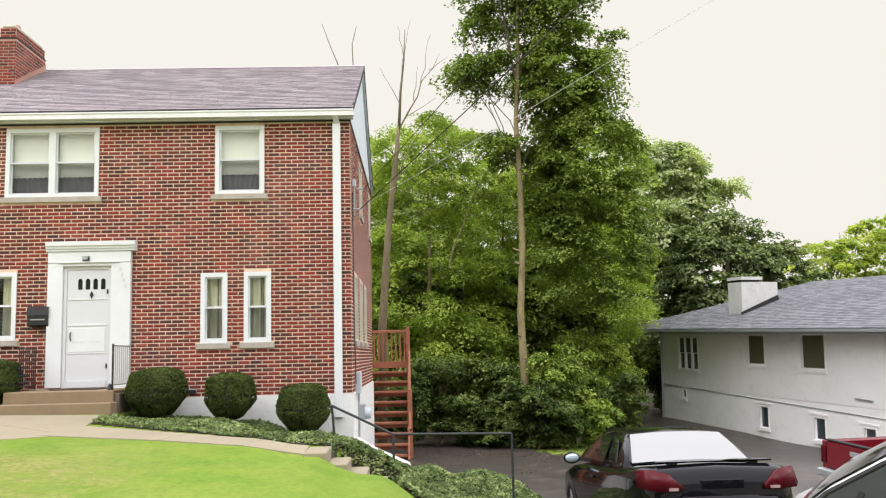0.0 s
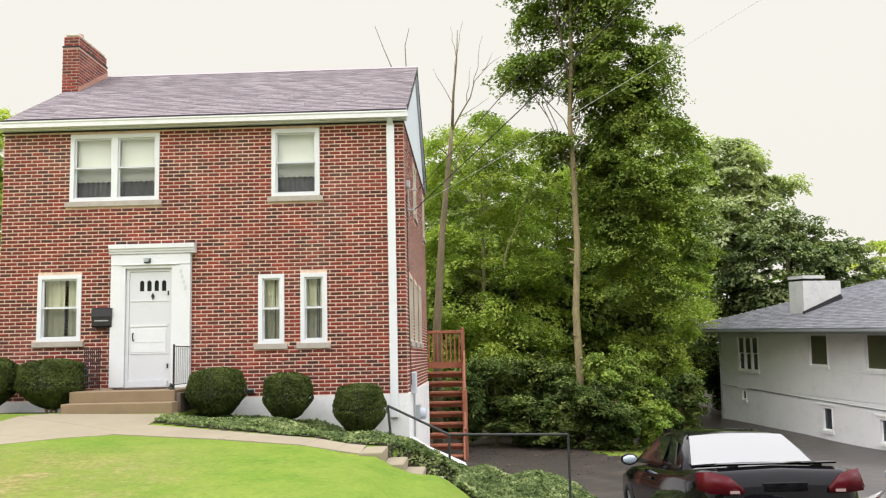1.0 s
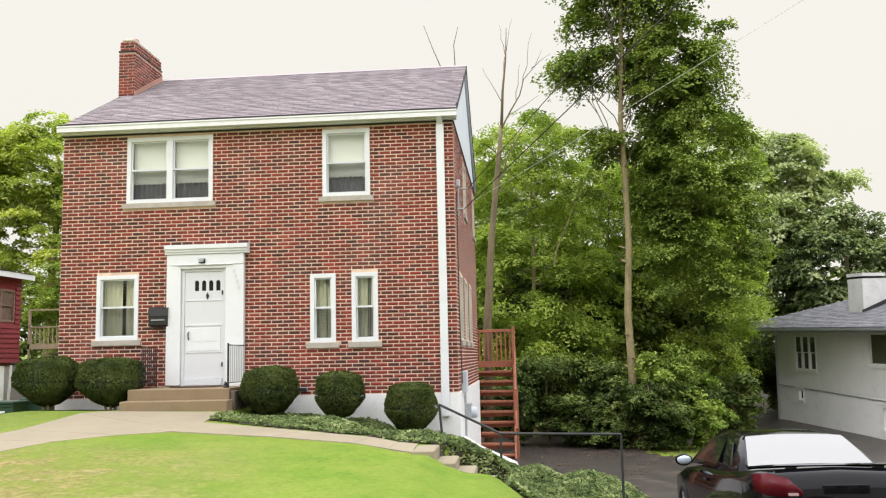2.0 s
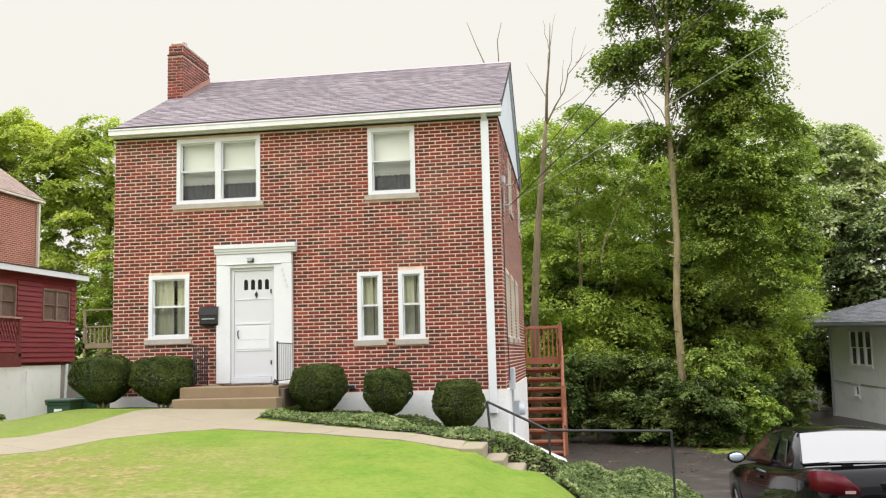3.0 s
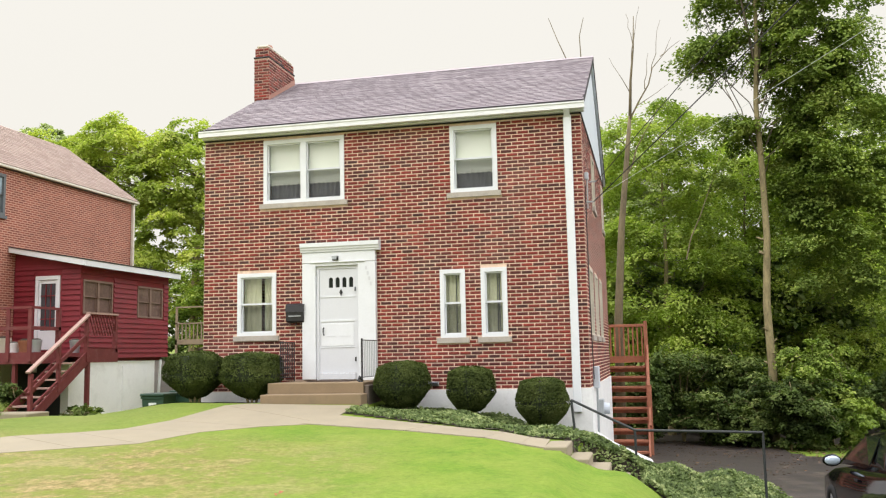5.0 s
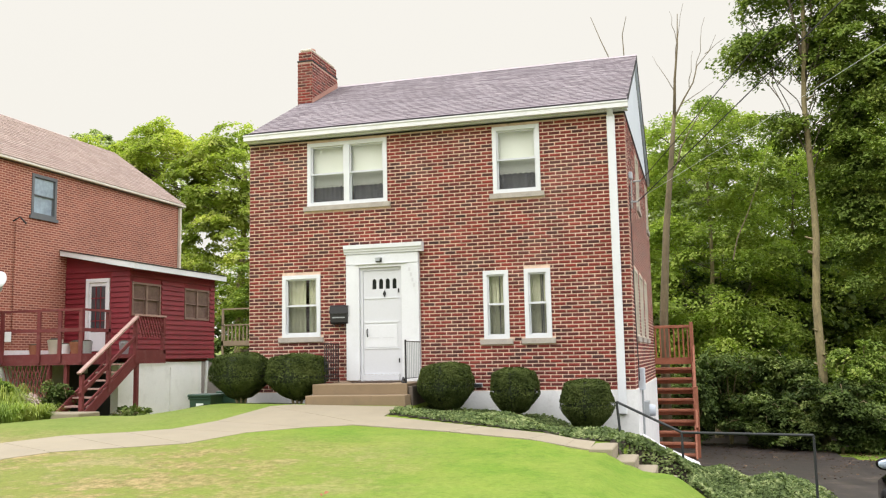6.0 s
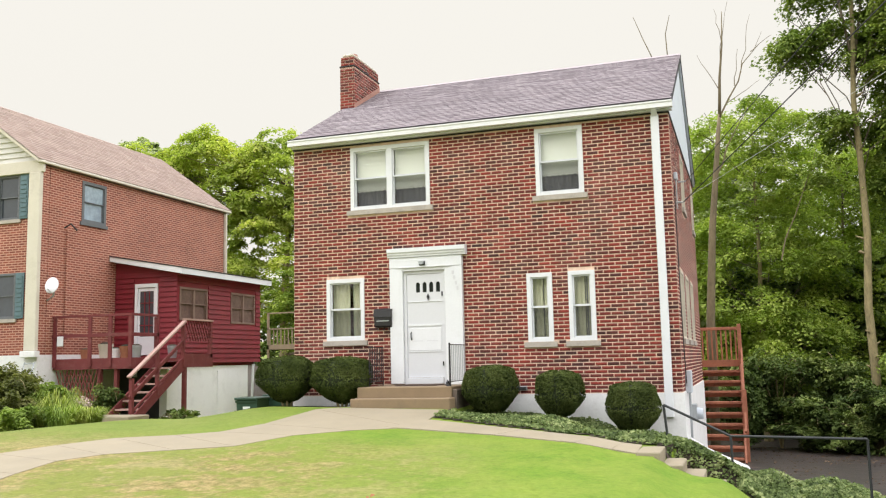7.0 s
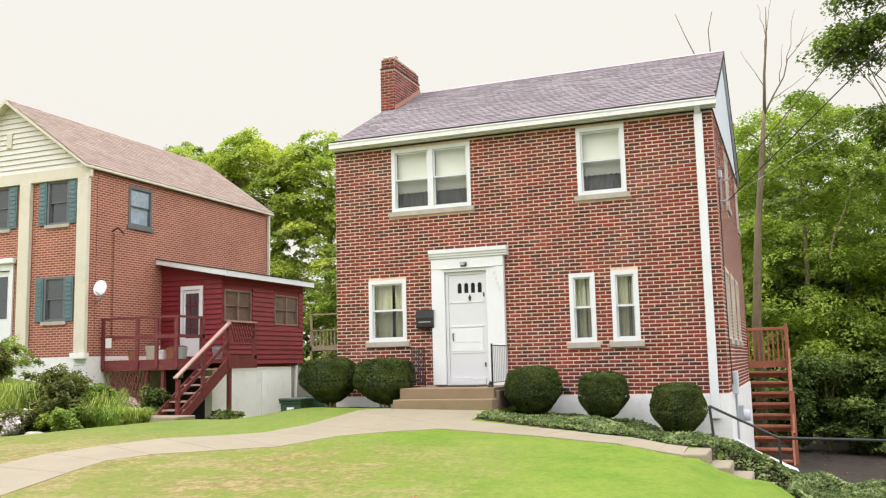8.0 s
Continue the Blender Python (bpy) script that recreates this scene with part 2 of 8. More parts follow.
def tile_mat(name, stops, rough=0.9):
    """Roof shingles: each tab its own tone, with mineral grain and weather streaks."""
    m, nt, bsdf = base_mat(name, rough)
    geo = nt.nodes.new("ShaderNodeNewGeometry")
    col = ramp(nt, geo.outputs["Random Per Island"], stops)
    grain = noise_of(nt, geo.outputs["Position"], 90, 3)
    col = mixc(nt, 0.5, col, ramp(nt, grain, [(0.3, (0.55, 0.55, 0.55)), (0.7, (1, 1, 1))]), "MULTIPLY")
    big = noise_of(nt, geo.outputs["Position"], 0.9, 5)
    col = mixc(nt, 0.45, col, ramp(nt, big, [(0.3, (0.68, 0.68, 0.7)), (0.7, (1, 1, 1))]), "MULTIPLY")
    nt.links.new(col, bsdf.inputs["Base Color"])
    bump(nt, bsdf, grain, 0.4, 0.004)
    return m


def glass_mat(name, tint=(0.02, 0.025, 0.028), rough=0.04):
    """A window pane: a real sheet of glass, clear enough to show what hangs behind it."""
    m, nt, bsdf = base_mat(name, rough)
    bsdf.inputs["Base Color"].default_value = (1, 1, 1, 1)
    bsdf.inputs["Transmission Weight"].default_value = 1.0
    bsdf.inputs["IOR"].default_value = 1.45
    return m


def lawn_mat(name, tone=1.0):
    m, nt, bsdf = base_mat(name, 0.9, spec=0.2)
    geo = nt.nodes.new("ShaderNodeNewGeometry").outputs["Position"]
    big = noise_of(nt, geo, 0.45, 4, 0.6)
    mid = noise_of(nt, geo, 2.6, 5, 0.7)
    fine = noise_of(nt, geo, 55, 3, 0.7)
    col = ramp(nt, mid, [(0.25, (0.118, 0.218, 0.020)), (0.55, (0.162, 0.265, 0.027)), (0.85, (0.245, 0.320, 0.042))])
    mott = ramp(nt, noise_of(nt, geo, 1.15, 6, 0.72), [(0.38, (0.0, 0.0, 0.0)), (0.64, (0.6, 0.6, 0.6))])
    col = mixc(nt, mott, col, (0.268, 0.318, 0.057))
    dry = ramp(nt, big, [(0.50, (0, 0, 0)), (0.66, (0.75, 0.75, 0.75))])
    # worn, straw-coloured ground towards the front walk
    sp = nt.nodes.new("ShaderNodeSeparateXYZ")
    nt.links.new(geo, sp.inputs[0])
    far_left = nd(nt, "ShaderNodeMapRange")
    far_left.inputs["From Min"].default_value, far_left.inputs["From Max"].default_value = -1.2, -4.6
    nt.links.new(sp.outputs[0], far_left.inputs[0])
    near = nd(nt, "ShaderNodeMapRange")
    near.inputs["From Min"].default_value, near.inputs["From Max"].default_value = -4.2, -6.2
    nt.links.new(sp.outputs[1], near.inputs[0])
    mul = nt.nodes.new("ShaderNodeMath")
    mul.operation = "MULTIPLY"
    nt.links.new(far_left.outputs[0], mul.inputs[0])
    nt.links.new(near.outputs[0], mul.inputs[1])
    west = nd(nt, "ShaderNodeMapRange")
    west.inputs["From Min"].default_value, west.inputs["From Max"].default_value = -5.0, -7.5
    west.inputs["To Max"].default_value = 0.75
    nt.links.new(sp.outputs[0], west.inputs[0])
    col = mixc(nt, west.outputs[0], col, mixc(nt, mott, (0.165, 0.215, 0.042), (0.245, 0.268, 0.068)))
    col = mixc(nt, mul.outputs[0], col, (0.215, 0.238, 0.048))
    patch = ramp(nt, noise_of(nt, geo, 1.5, 7, 0.78), [(0.46, (0.0, 0.0, 0.0)), (0.55, (0.95, 0.95, 0.95))])
    straw = mixc(nt, 1.0, patch, mul.outputs[0], "MULTIPLY")
    col = mixc(nt, straw, col, mixc(nt, ramp(nt, noise_of(nt, geo, 7, 5, 0.75), [(0.38, (0, 0, 0)), (0.62, (1, 1, 1))]), (0.215, 0.175, 0.06), (0.42, 0.31, 0.155)))
    tufts = ramp(nt, noise_of(nt, geo, 5.5, 5, 0.75), [(0.52, (0.0, 0.0, 0.0)), (0.66, (0.7, 0.7, 0.7))])
    col = mixc(nt, mixc(nt, 1.0, tufts, mul.outputs[0], "MULTIPLY"), col, (0.145, 0.185, 0.042))
    col = mixc(nt, mixc(nt, 0.85, dry, straw, "MULTIPLY"), col, (0.31, 0.285, 0.12))
    tuft = noise_of(nt, geo, 14, 5, 0.75)
    col = mixc(nt, 0.8, col, ramp(nt, tuft, [(0.3, (0.70, 0.73, 0.64)), (0.7, (1.13, 1.12, 1.12))]), "MULTIPLY")
    col = mixc(nt, 0.6, col, ramp(nt, fine, [(0.3, (0.76, 0.79, 0.70)), (0.7, (1.06, 1.06, 1.06))]), "MULTIPLY")
    if tone != 1.0:
        col = mixc(nt, 1.0, col, (tone, tone, tone), "MULTIPLY")
    nt.links.new(col, bsdf.inputs["Base Color"])
    bump(nt, bsdf, fine, 0.3, 0.01)
    return m


M_BRICK = brick_mat("fired_brick", "object")
M_BRICKS = brick_mat("fired_bricks", "island")
M_MORTAR = surf("mortar", (0.72, 0.53, 0.41), 0.28, 2.2, 120, 0.95, bumps=0.4, stain=(0.25, 0.17, 0.14), stain_amt=0.6)
M_FARBRICK = far_brick_mat("weathered_brickwork", 1.06)
M_DULLMORTAR = surf("sooty_mortar", (0.42, 0.27, 0.21), 0.2, 3, 120, 0.95, bumps=0.4, stain=(0.20, 0.14, 0.12))
# the sky's reflection is put into this pane's blue-grey base colour
M_SKYPANE = surf("sky_coloured_pane", (0.34, 0.42, 0.50), 0.3, 1.5, 10, 0.15, 0.1, bumps=0)
M_WHITE = surf("white_paint", (0.715, 0.735, 0.755), 0.05, 1.5, 30, 0.45, bumps=0.08, stain=(0.58, 0.59, 0.58), stain_amt=0.25)
M_WHITEWASH = surf("whitewashed_stone", (0.78, 0.78, 0.77), 0.08, 2.2, 25, 0.8, bumps=0.5, stain=(0.48, 0.47, 0.44), stain_amt=0.35)
M_GUTTER = surf("white_metal_gutter", (0.78, 0.79, 0.80), 0.05, 1.2, 20, 0.4, bumps=0.05, stain=(0.55, 0.56, 0.56), stain_amt=0.35)
M_SIDING = surf("pale_grey_siding", (0.62, 0.67, 0.72), 0.06, 1.4, 30, 0.6, bumps=0.1)
M_DOOR = surf("pale_grey_door_paint", (0.64, 0.655, 0.68), 0.04, 1.0, 25, 0.4, bumps=0.05)
M_STONE = surf("sill_limestone", (0.42, 0.38, 0.33), 0.18, 5, 60, 0.9, bumps=0.4, stain=(0.22, 0.20, 0.18))
M_CONCRETE = surf("walk_concrete", (0.285, 0.245, 0.168), 0.12, 1.6, 70, 0.92, bumps=0.35, stain=(0.25, 0.22, 0.17))
M_STEP = surf("tan_painted_concrete", (0.235, 0.168, 0.098), 0.14, 2.5, 60, 0.8, bumps=0.3, stain=(0.16, 0.115, 0.08))
M_ASPHALT = surf("asphalt", (0.052, 0.043, 0.040), 0.6, 1.3, 30, 0.43, bumps=0.5, stretch=(0.75, 1.5, 1), stain=(0.19, 0.145, 0.11), stain_amt=0.75)
M_IRON = surf("black_iron", (0.02, 0.02, 0.022), 0.3, 8, 60, 0.45, bumps=0.15)
M_PIPE = surf("galvanised_pipe", (0.03, 0.034, 0.034), 0.3, 6, 40, 0.55, 0.2, bumps=0.1)
M_REDWOOD = surf("stained_redwood", (0.36, 0.135, 0.075), 0.28, 4, 30, 0.7, bumps=0.35, stain=(0.13, 0.045, 0.025))
M_CURTAIN = surf("pale_curtain", (0.52, 0.53, 0.36), 0.08, 3, 60, 0.9, bumps=0.1)
M_BLIND = surf("cream_roller_blind", (0.80, 0.84, 0.72), 0.04, 1.2, 40, 0.85, bumps=0.05)
M_DECKSHADE = surf("under_deck_shade", (0.05, 0.05, 0.055), 0.2, 1, 10, 0.95, bumps=0)
M_SHEER = surf("grey_sheer_curtain", (0.16, 0.165, 0.165), 0.2, 3, 30, 0.95, bumps=0.1)
M_GLASS = glass_mat("window_glass")
M_SHINGLE = tile_mat("mauve_grey_shingles", [(0.0, (0.33, 0.285, 0.30)), (0.35, (0.46, 0.405, 0.42)), (0.7, (0.40, 0.355, 0.375)), (1.0, (0.53, 0.47, 0.48))])
# shadow line of each shingle course, put into the butt faces' colour
M_BUTT = surf("course_shadow_edge", (0.11, 0.085, 0.11), 0.2, 3, 30, 0.9, bumps=0.2)
M_TANBUTT = surf("tan_shingle_edge", (0.37, 0.30, 0.25), 0.2, 3, 30, 0.9, bumps=0.2)
M_BROWNPANE = surf("brownish_pane", (0.16, 0.105, 0.09), 0.3, 4, 20, 0.15, bumps=0)
M_GREYSHINGLE = tile_mat("grey_shingles", [(0.0, (0.20, 0.205, 0.23)), (0.5, (0.27, 0.275, 0.30)), (1.0, (0.34, 0.345, 0.37))])
M_TANSHINGLE = tile_mat("tan_shingles", [(0.0, (0.43, 0.315, 0.265)), (0.5, (0.50, 0.375, 0.32)), (1.0, (0.56, 0.43, 0.37))])
M_OLDWHITE = surf("greyed_white_brick", (0.60, 0.60, 0.59), 0.12, 2.0, 18, 0.85, bumps=0.6, stain=(0.34, 0.34, 0.33), stain_amt=0.5)
M_BLACKEDGE = surf("black_edge_and_eave_shadow", (0.02, 0.018, 0.02), 0.2, 3, 30, 0.7, bumps=0.1)
M_COPPER = surf("copper_flashing", (0.38, 0.20, 0.15), 0.2, 3, 30, 0.6, 0.2, bumps=0.1)
M_LAWN = lawn_mat("lawn_grass", 0.94)
M_BLADES = lawn_mat("mown_grass_blades", 1.02)
M_BARK = surf("pale_tan_bark", (0.27, 0.225, 0.112), 0.4, 5, 26, 0.95, bumps=1.0, stretch=(1, 1, 0.35), stain=(0.085, 0.075, 0.04), stain_amt=0.7)
M_BAREBARK = surf("dead_brown_bark", (0.175, 0.14, 0.078), 0.35, 4, 26, 0.95, bumps=1.0, stretch=(1, 1, 0.3), stain=(0.075, 0.06, 0.04), stain_amt=0.7)
M_LEAF_A = leaf_mat("maple_leaves", (0.054, 0.092, 0.019), (0.175, 0.265, 0.052), (0.43, 0.53, 0.12), 1.0, trans=0.25, amp=1.3)
M_LEAF_B = leaf_mat("sunlit_yellow_green_leaves", (0.18, 0.27, 0.055), (0.39, 0.48, 0.11), (0.68, 0.73, 0.21), 0.5, trans=0.5, amp=1.6)
M_LEAF_E = leaf_mat("light_wood_leaves", (0.075, 0.13, 0.026), (0.31, 0.43, 0.085), (0.64, 0.74, 0.19), 0.8, trans=0.45, amp=1.4)
# darker bark for leaders and branches, with the crown's shade in its colour
M_SHADEBARK = surf("crown_shade_bark", (0.13, 0.105, 0.07), 0.3, 3, 26, 0.95, bumps=0.9, stretch=(1, 1, 0.25))
# dark leaf colour; in the wood it also carries the shade
M_LEAF_C = leaf_mat("dark_and_shaded_leaves", (0.035, 0.06, 0.018), (0.105, 0.165, 0.042), (0.33, 0.42, 0.125), 1.1, trans=0.25)
M_LEAF_D = leaf_mat("brush_leaves", (0.048, 0.094, 0.021), (0.225, 0.335, 0.064), (0.56, 0.67, 0.16), 1.3, trans=0.3, amp=1.4)
M_LEAF_V = leaf_mat("grey_vine_leaves", (0.06, 0.095, 0.04), (0.165, 0.23, 0.09), (0.40, 0.48, 0.22), 0.8, trans=0.25)
M_BOX = leaf_mat("boxwood_leaves", (0.034, 0.054, 0.014), (0.072, 0.103, 0.026), (0.118, 0.156, 0.044), 3.0, 0.85, 0.2)
M_IVY = leaf_mat("ivy_leaves", (0.028, 0.048, 0.014), (0.118, 0.178, 0.054), (0.40, 0.48, 0.20), 5.0, 0.55, 0.2, 1.35)
M_SOIL = surf("dark_leaf_soil", (0.055, 0.042, 0.028), 0.4, 2, 40, 0.95, bumps=0.8, stain=(0.03, 0.04, 0.015))
M_DARKGLASS = surf("dark_door_glass", (0.10, 0.11, 0.12), 0.2, 6, 20, 0.12, bumps=0)
M_PEWTER = surf("dull_grey_metal", (0.42, 0.45, 0.47), 0.1, 4, 40, 0.4, 0.5, bumps=0.1)
M_UTILITY = surf("pale_grey_plastic", (0.55, 0.60, 0.66), 0.06, 3, 40, 0.5, bumps=0.05)
M_BARS = surf("faded_grey_metal", (0.62, 0.63, 0.65), 0.08, 6, 40, 0.4, 0.3, bumps=0.05)
M_DARKCONC = surf("dark_brown_concrete", (0.14, 0.11, 0.085), 0.3, 3, 50, 0.92, bumps=0.5, stain=(0.06, 0.05, 0.04))
M_MAT = surf("coir_mat", (0.07, 0.045, 0.035), 0.25, 8, 160, 0.98, bumps=0.8)
M_REDPAINT = surf("dark_red_siding_paint", (0.19, 0.012, 0.020), 0.2, 1.5, 30, 0.55, bumps=0.2, stain=(0.12, 0.015, 0.02))
M_REDDECK = surf("worn_red_deck_paint", (0.15, 0.026, 0.026), 0.22, 2.5, 30, 0.75, bumps=0.3, stain=(0.26, 0.14, 0.12), stain_amt=0.3)
M_DECKTOP = surf("bleached_rail_wood", (0.40, 0.26, 0.22), 0.2, 3, 40, 0.85, bumps=0.3)
M_CREAM = surf("cream_trim_paint", (0.62, 0.58, 0.48), 0.08, 1.4, 30, 0.6, bumps=0.1, stain=(0.42, 0.38, 0.30), stain_amt=0.3)
M_CREAMSIDING = surf("cream_lap_siding", (0.62, 0.61, 0.56), 0.06, 1.2, 30, 0.6, bumps=0.1)
M_SHUTTER = surf("teal_shutter_paint", (0.10, 0.17, 0.19), 0.2, 2, 30, 0.6, bumps=0.2)
M_DARKFRAME = surf("dark_window_frame", (0.12, 0.13, 0.14), 0.15, 2, 30, 0.5, bumps=0.1)
M_WHITEBRICK = surf("white_painted_brick", (0.89, 0.89, 0.89), 0.03, 1.0, 22, 0.8, bumps=0.5, stain=(0.58, 0.58, 0.56), stain_amt=0.25)
M_WHITEPARGE = surf("white_parged_wall", (0.88, 0.88, 0.88), 0.05, 0.8, 20, 0.85, bumps=0.3, stain=(0.55, 0.55, 0.54), stain_amt=0.3)
M_PANE = surf("dark_reflecting_pane", (0.05, 0.06, 0.07), 0.2, 1, 10, 0.05, bumps=0, spec=1.0)
M_SHADEPANE = surf("olive_window_shade", (0.13, 0.135, 0.08), 0.15, 2, 20, 0.35, bumps=0.05)
M_BINGREEN = surf("green_plastic_bin", (0.017, 0.052, 0.032), 0.2, 3, 30, 0.5, bumps=0.1)
M_TERRACOTTA = surf("terracotta", (0.36, 0.15, 0.08), 0.2, 5, 40, 0.85, bumps=0.3)
M_ROCK = surf("pale_rock", (0.50, 0.46, 0.38), 0.2, 3, 30, 0.9, bumps=0.7, stain=(0.3, 0.27, 0.22))
M_FLOWER_W = leaf_mat("white_blossom", (0.60, 0.60, 0.58), (0.74, 0.74, 0.72), (0.82, 0.82, 0.80), 3, 0.7, 0.2)
M_FLOWER_P = leaf_mat("pale_pink_blossom", (0.50, 0.36, 0.40), (0.62, 0.50, 0.52), (0.74, 0.66, 0.66), 3, 0.7, 0.2)
M_BLACKCAR = surf("black_car_paint", (0.005, 0.0045, 0.006), 0.2, 1, 10, 0.05, bumps=0, spec=0.2)
M_WHITECAR = surf("white_car_paint", (0.72, 0.73, 0.74), 0.03, 1, 10, 0.15, bumps=0, spec=0.6)
M_REDCAR = surf("red_truck_paint", (0.16, 0.008, 0.017), 0.1, 1, 10, 0.18, bumps=0, spec=0.6)
M_CARGLASS = surf("tinted_car_glass", (0.012, 0.015, 0.014), 0.2, 1, 10, 0.04, bumps=0, spec=0.3)
M_TYRE = surf("tyre_rubber", (0.015, 0.015, 0.016), 0.2, 5, 60, 0.85, bumps=0.2)
M_RIM = surf("alloy_wheel", (0.55, 0.56, 0.58), 0.06, 4, 40, 0.3, 0.8, bumps=0.05)
M_TAIL = surf("red_tail_lens", (0.075, 0.003, 0.007), 0.2, 8, 30, 0.25, bumps=0, spec=0.2)
M_CLEARLENS = surf("clear_lens", (0.36, 0.24, 0.23), 0.1, 8, 30, 0.15, bumps=0, spec=0.7)
M_TIMBER = surf("weathered_timber", (0.30, 0.23, 0.16), 0.2, 3, 30, 0.9, bumps=0.3, stain=(0.18, 0.14, 0.1))
M_FARSHINGLE = surf("grey_weathered_shingles", (0.33, 0.335, 0.36), 0.14, 2.0, 30, 0.9, bumps=0.5, stain=(0.24, 0.24, 0.26))
M_LILY = leaf_mat("strap_leaves", (0.09, 0.14, 0.03), (0.23, 0.31, 0.06), (0.46, 0.52, 0.13), 2.5, 0.6, 0.3)
M_BROWNFRAME = surf("weathered_brown_frame", (0.20, 0.13, 0.10), 0.25, 4, 40, 0.8, bumps=0.2)
M_ROSELEAF = leaf_mat("bronze_green_leaves", (0.04, 0.055, 0.017), (0.12, 0.145, 0.04), (0.28, 0.30, 0.10), 2.0, 0.6, 0.3)
# grey-green leaves, paler and greyer with distance haze put into the colour
M_LEAF_G = leaf_mat("hazed_grey_green_leaves", (0.22, 0.29, 0.13), (0.40, 0.49, 0.24), (0.56, 0.64, 0.35), trans=0.35)
M_DARKSTONE = surf("dark_garden_stone", (0.085, 0.075, 0.065), 0.3, 3, 30, 0.9, bumps=0.6)
M_LITTER = leaf_mat("leaf_litter", (0.06, 0.04, 0.022), (0.17, 0.115, 0.065), (0.34, 0.26, 0.16), 2.0, 0.85, 0.1)
M_DRYLEAF = surf("dry_brown_leaf", (0.30, 0.12, 0.05), 0.2, 9, 60, 0.8, bumps=0.2)
M_DARKGLASS = surf("dark_tinted_glass", (0.022, 0.026, 0.022), 0.3, 2, 20, 0.12, bumps=0, spec=0.12)
M_MIRRORGLASS = surf("sky_mirroring_tinted_glass", (0.30, 0.30, 0.295), 0.0, 1, 10, 0.05, 0.85, bumps=0)


def screen_mat(name):
    """Fine dark insect mesh: half of the light passes."""
    m, nt, bsdf = base_mat(name, 0.8)
    bsdf.inputs["Base Color"].default_value = (0.03, 0.032, 0.034, 1)
    bsdf.inputs["Alpha"].default_value = 0.19
    return m


M_SCREEN = screen_mat("insect_screen")
# ---- ground, drive, walks ----
DRIVE_Z = [(-40, -0.75), (-16, -0.72), (-5, -1.46), (0, -1.70), (9, -2.18), (15, -2.42), (30, -2.9), (400, -2.9)]
YARD_Z = [(-40, -0.75), (-16, -0.64), (-8, -0.50), (-3, -0.29), (-1.5, -0.16), (0, -0.13), (10, -0.13)]
BANK_TOP = [(-16, 1.3), (-8, 0.2), (-5.0, 0.1), (-3.9, 0.1), (-3.0, -0.25), (-1.0, -0.7), (0.0, -0.9), (0.5, -1.0), (1.3, -2.2), (8.2, -2.2), (9.5, -9.0), (40, -16)]
BANK_FOOT = [(-16, 3.0), (-8, 2.2), (-5.0, 2.0), (-3.9, 2.0), (-3.0, 1.8), (-1.0, 1.3), (0.0, 1.0), (0.5, 0.7), (1.3, -0.3), (8.2, -0.3), (9.5, -5.0), (40, -10)]


def lie(x, y):
    """The whole site tilts gently: it rises away from the street and towards the neighbour."""
    return 0.01 - 0.0165 * max(-60, min(60, x)) + 0.0165 * max(-40, min(60, y))


def seated(ob, dx=0.0, dz=0.0):
    """Sets a finished thing onto the tilted site."""
    x, y, _ = ob.matrix_basis.translation
    ob.matrix_basis = Matrix.Translation((dx, 0, lie(x, y) + dz)) @ ob.matrix_basis
    return ob


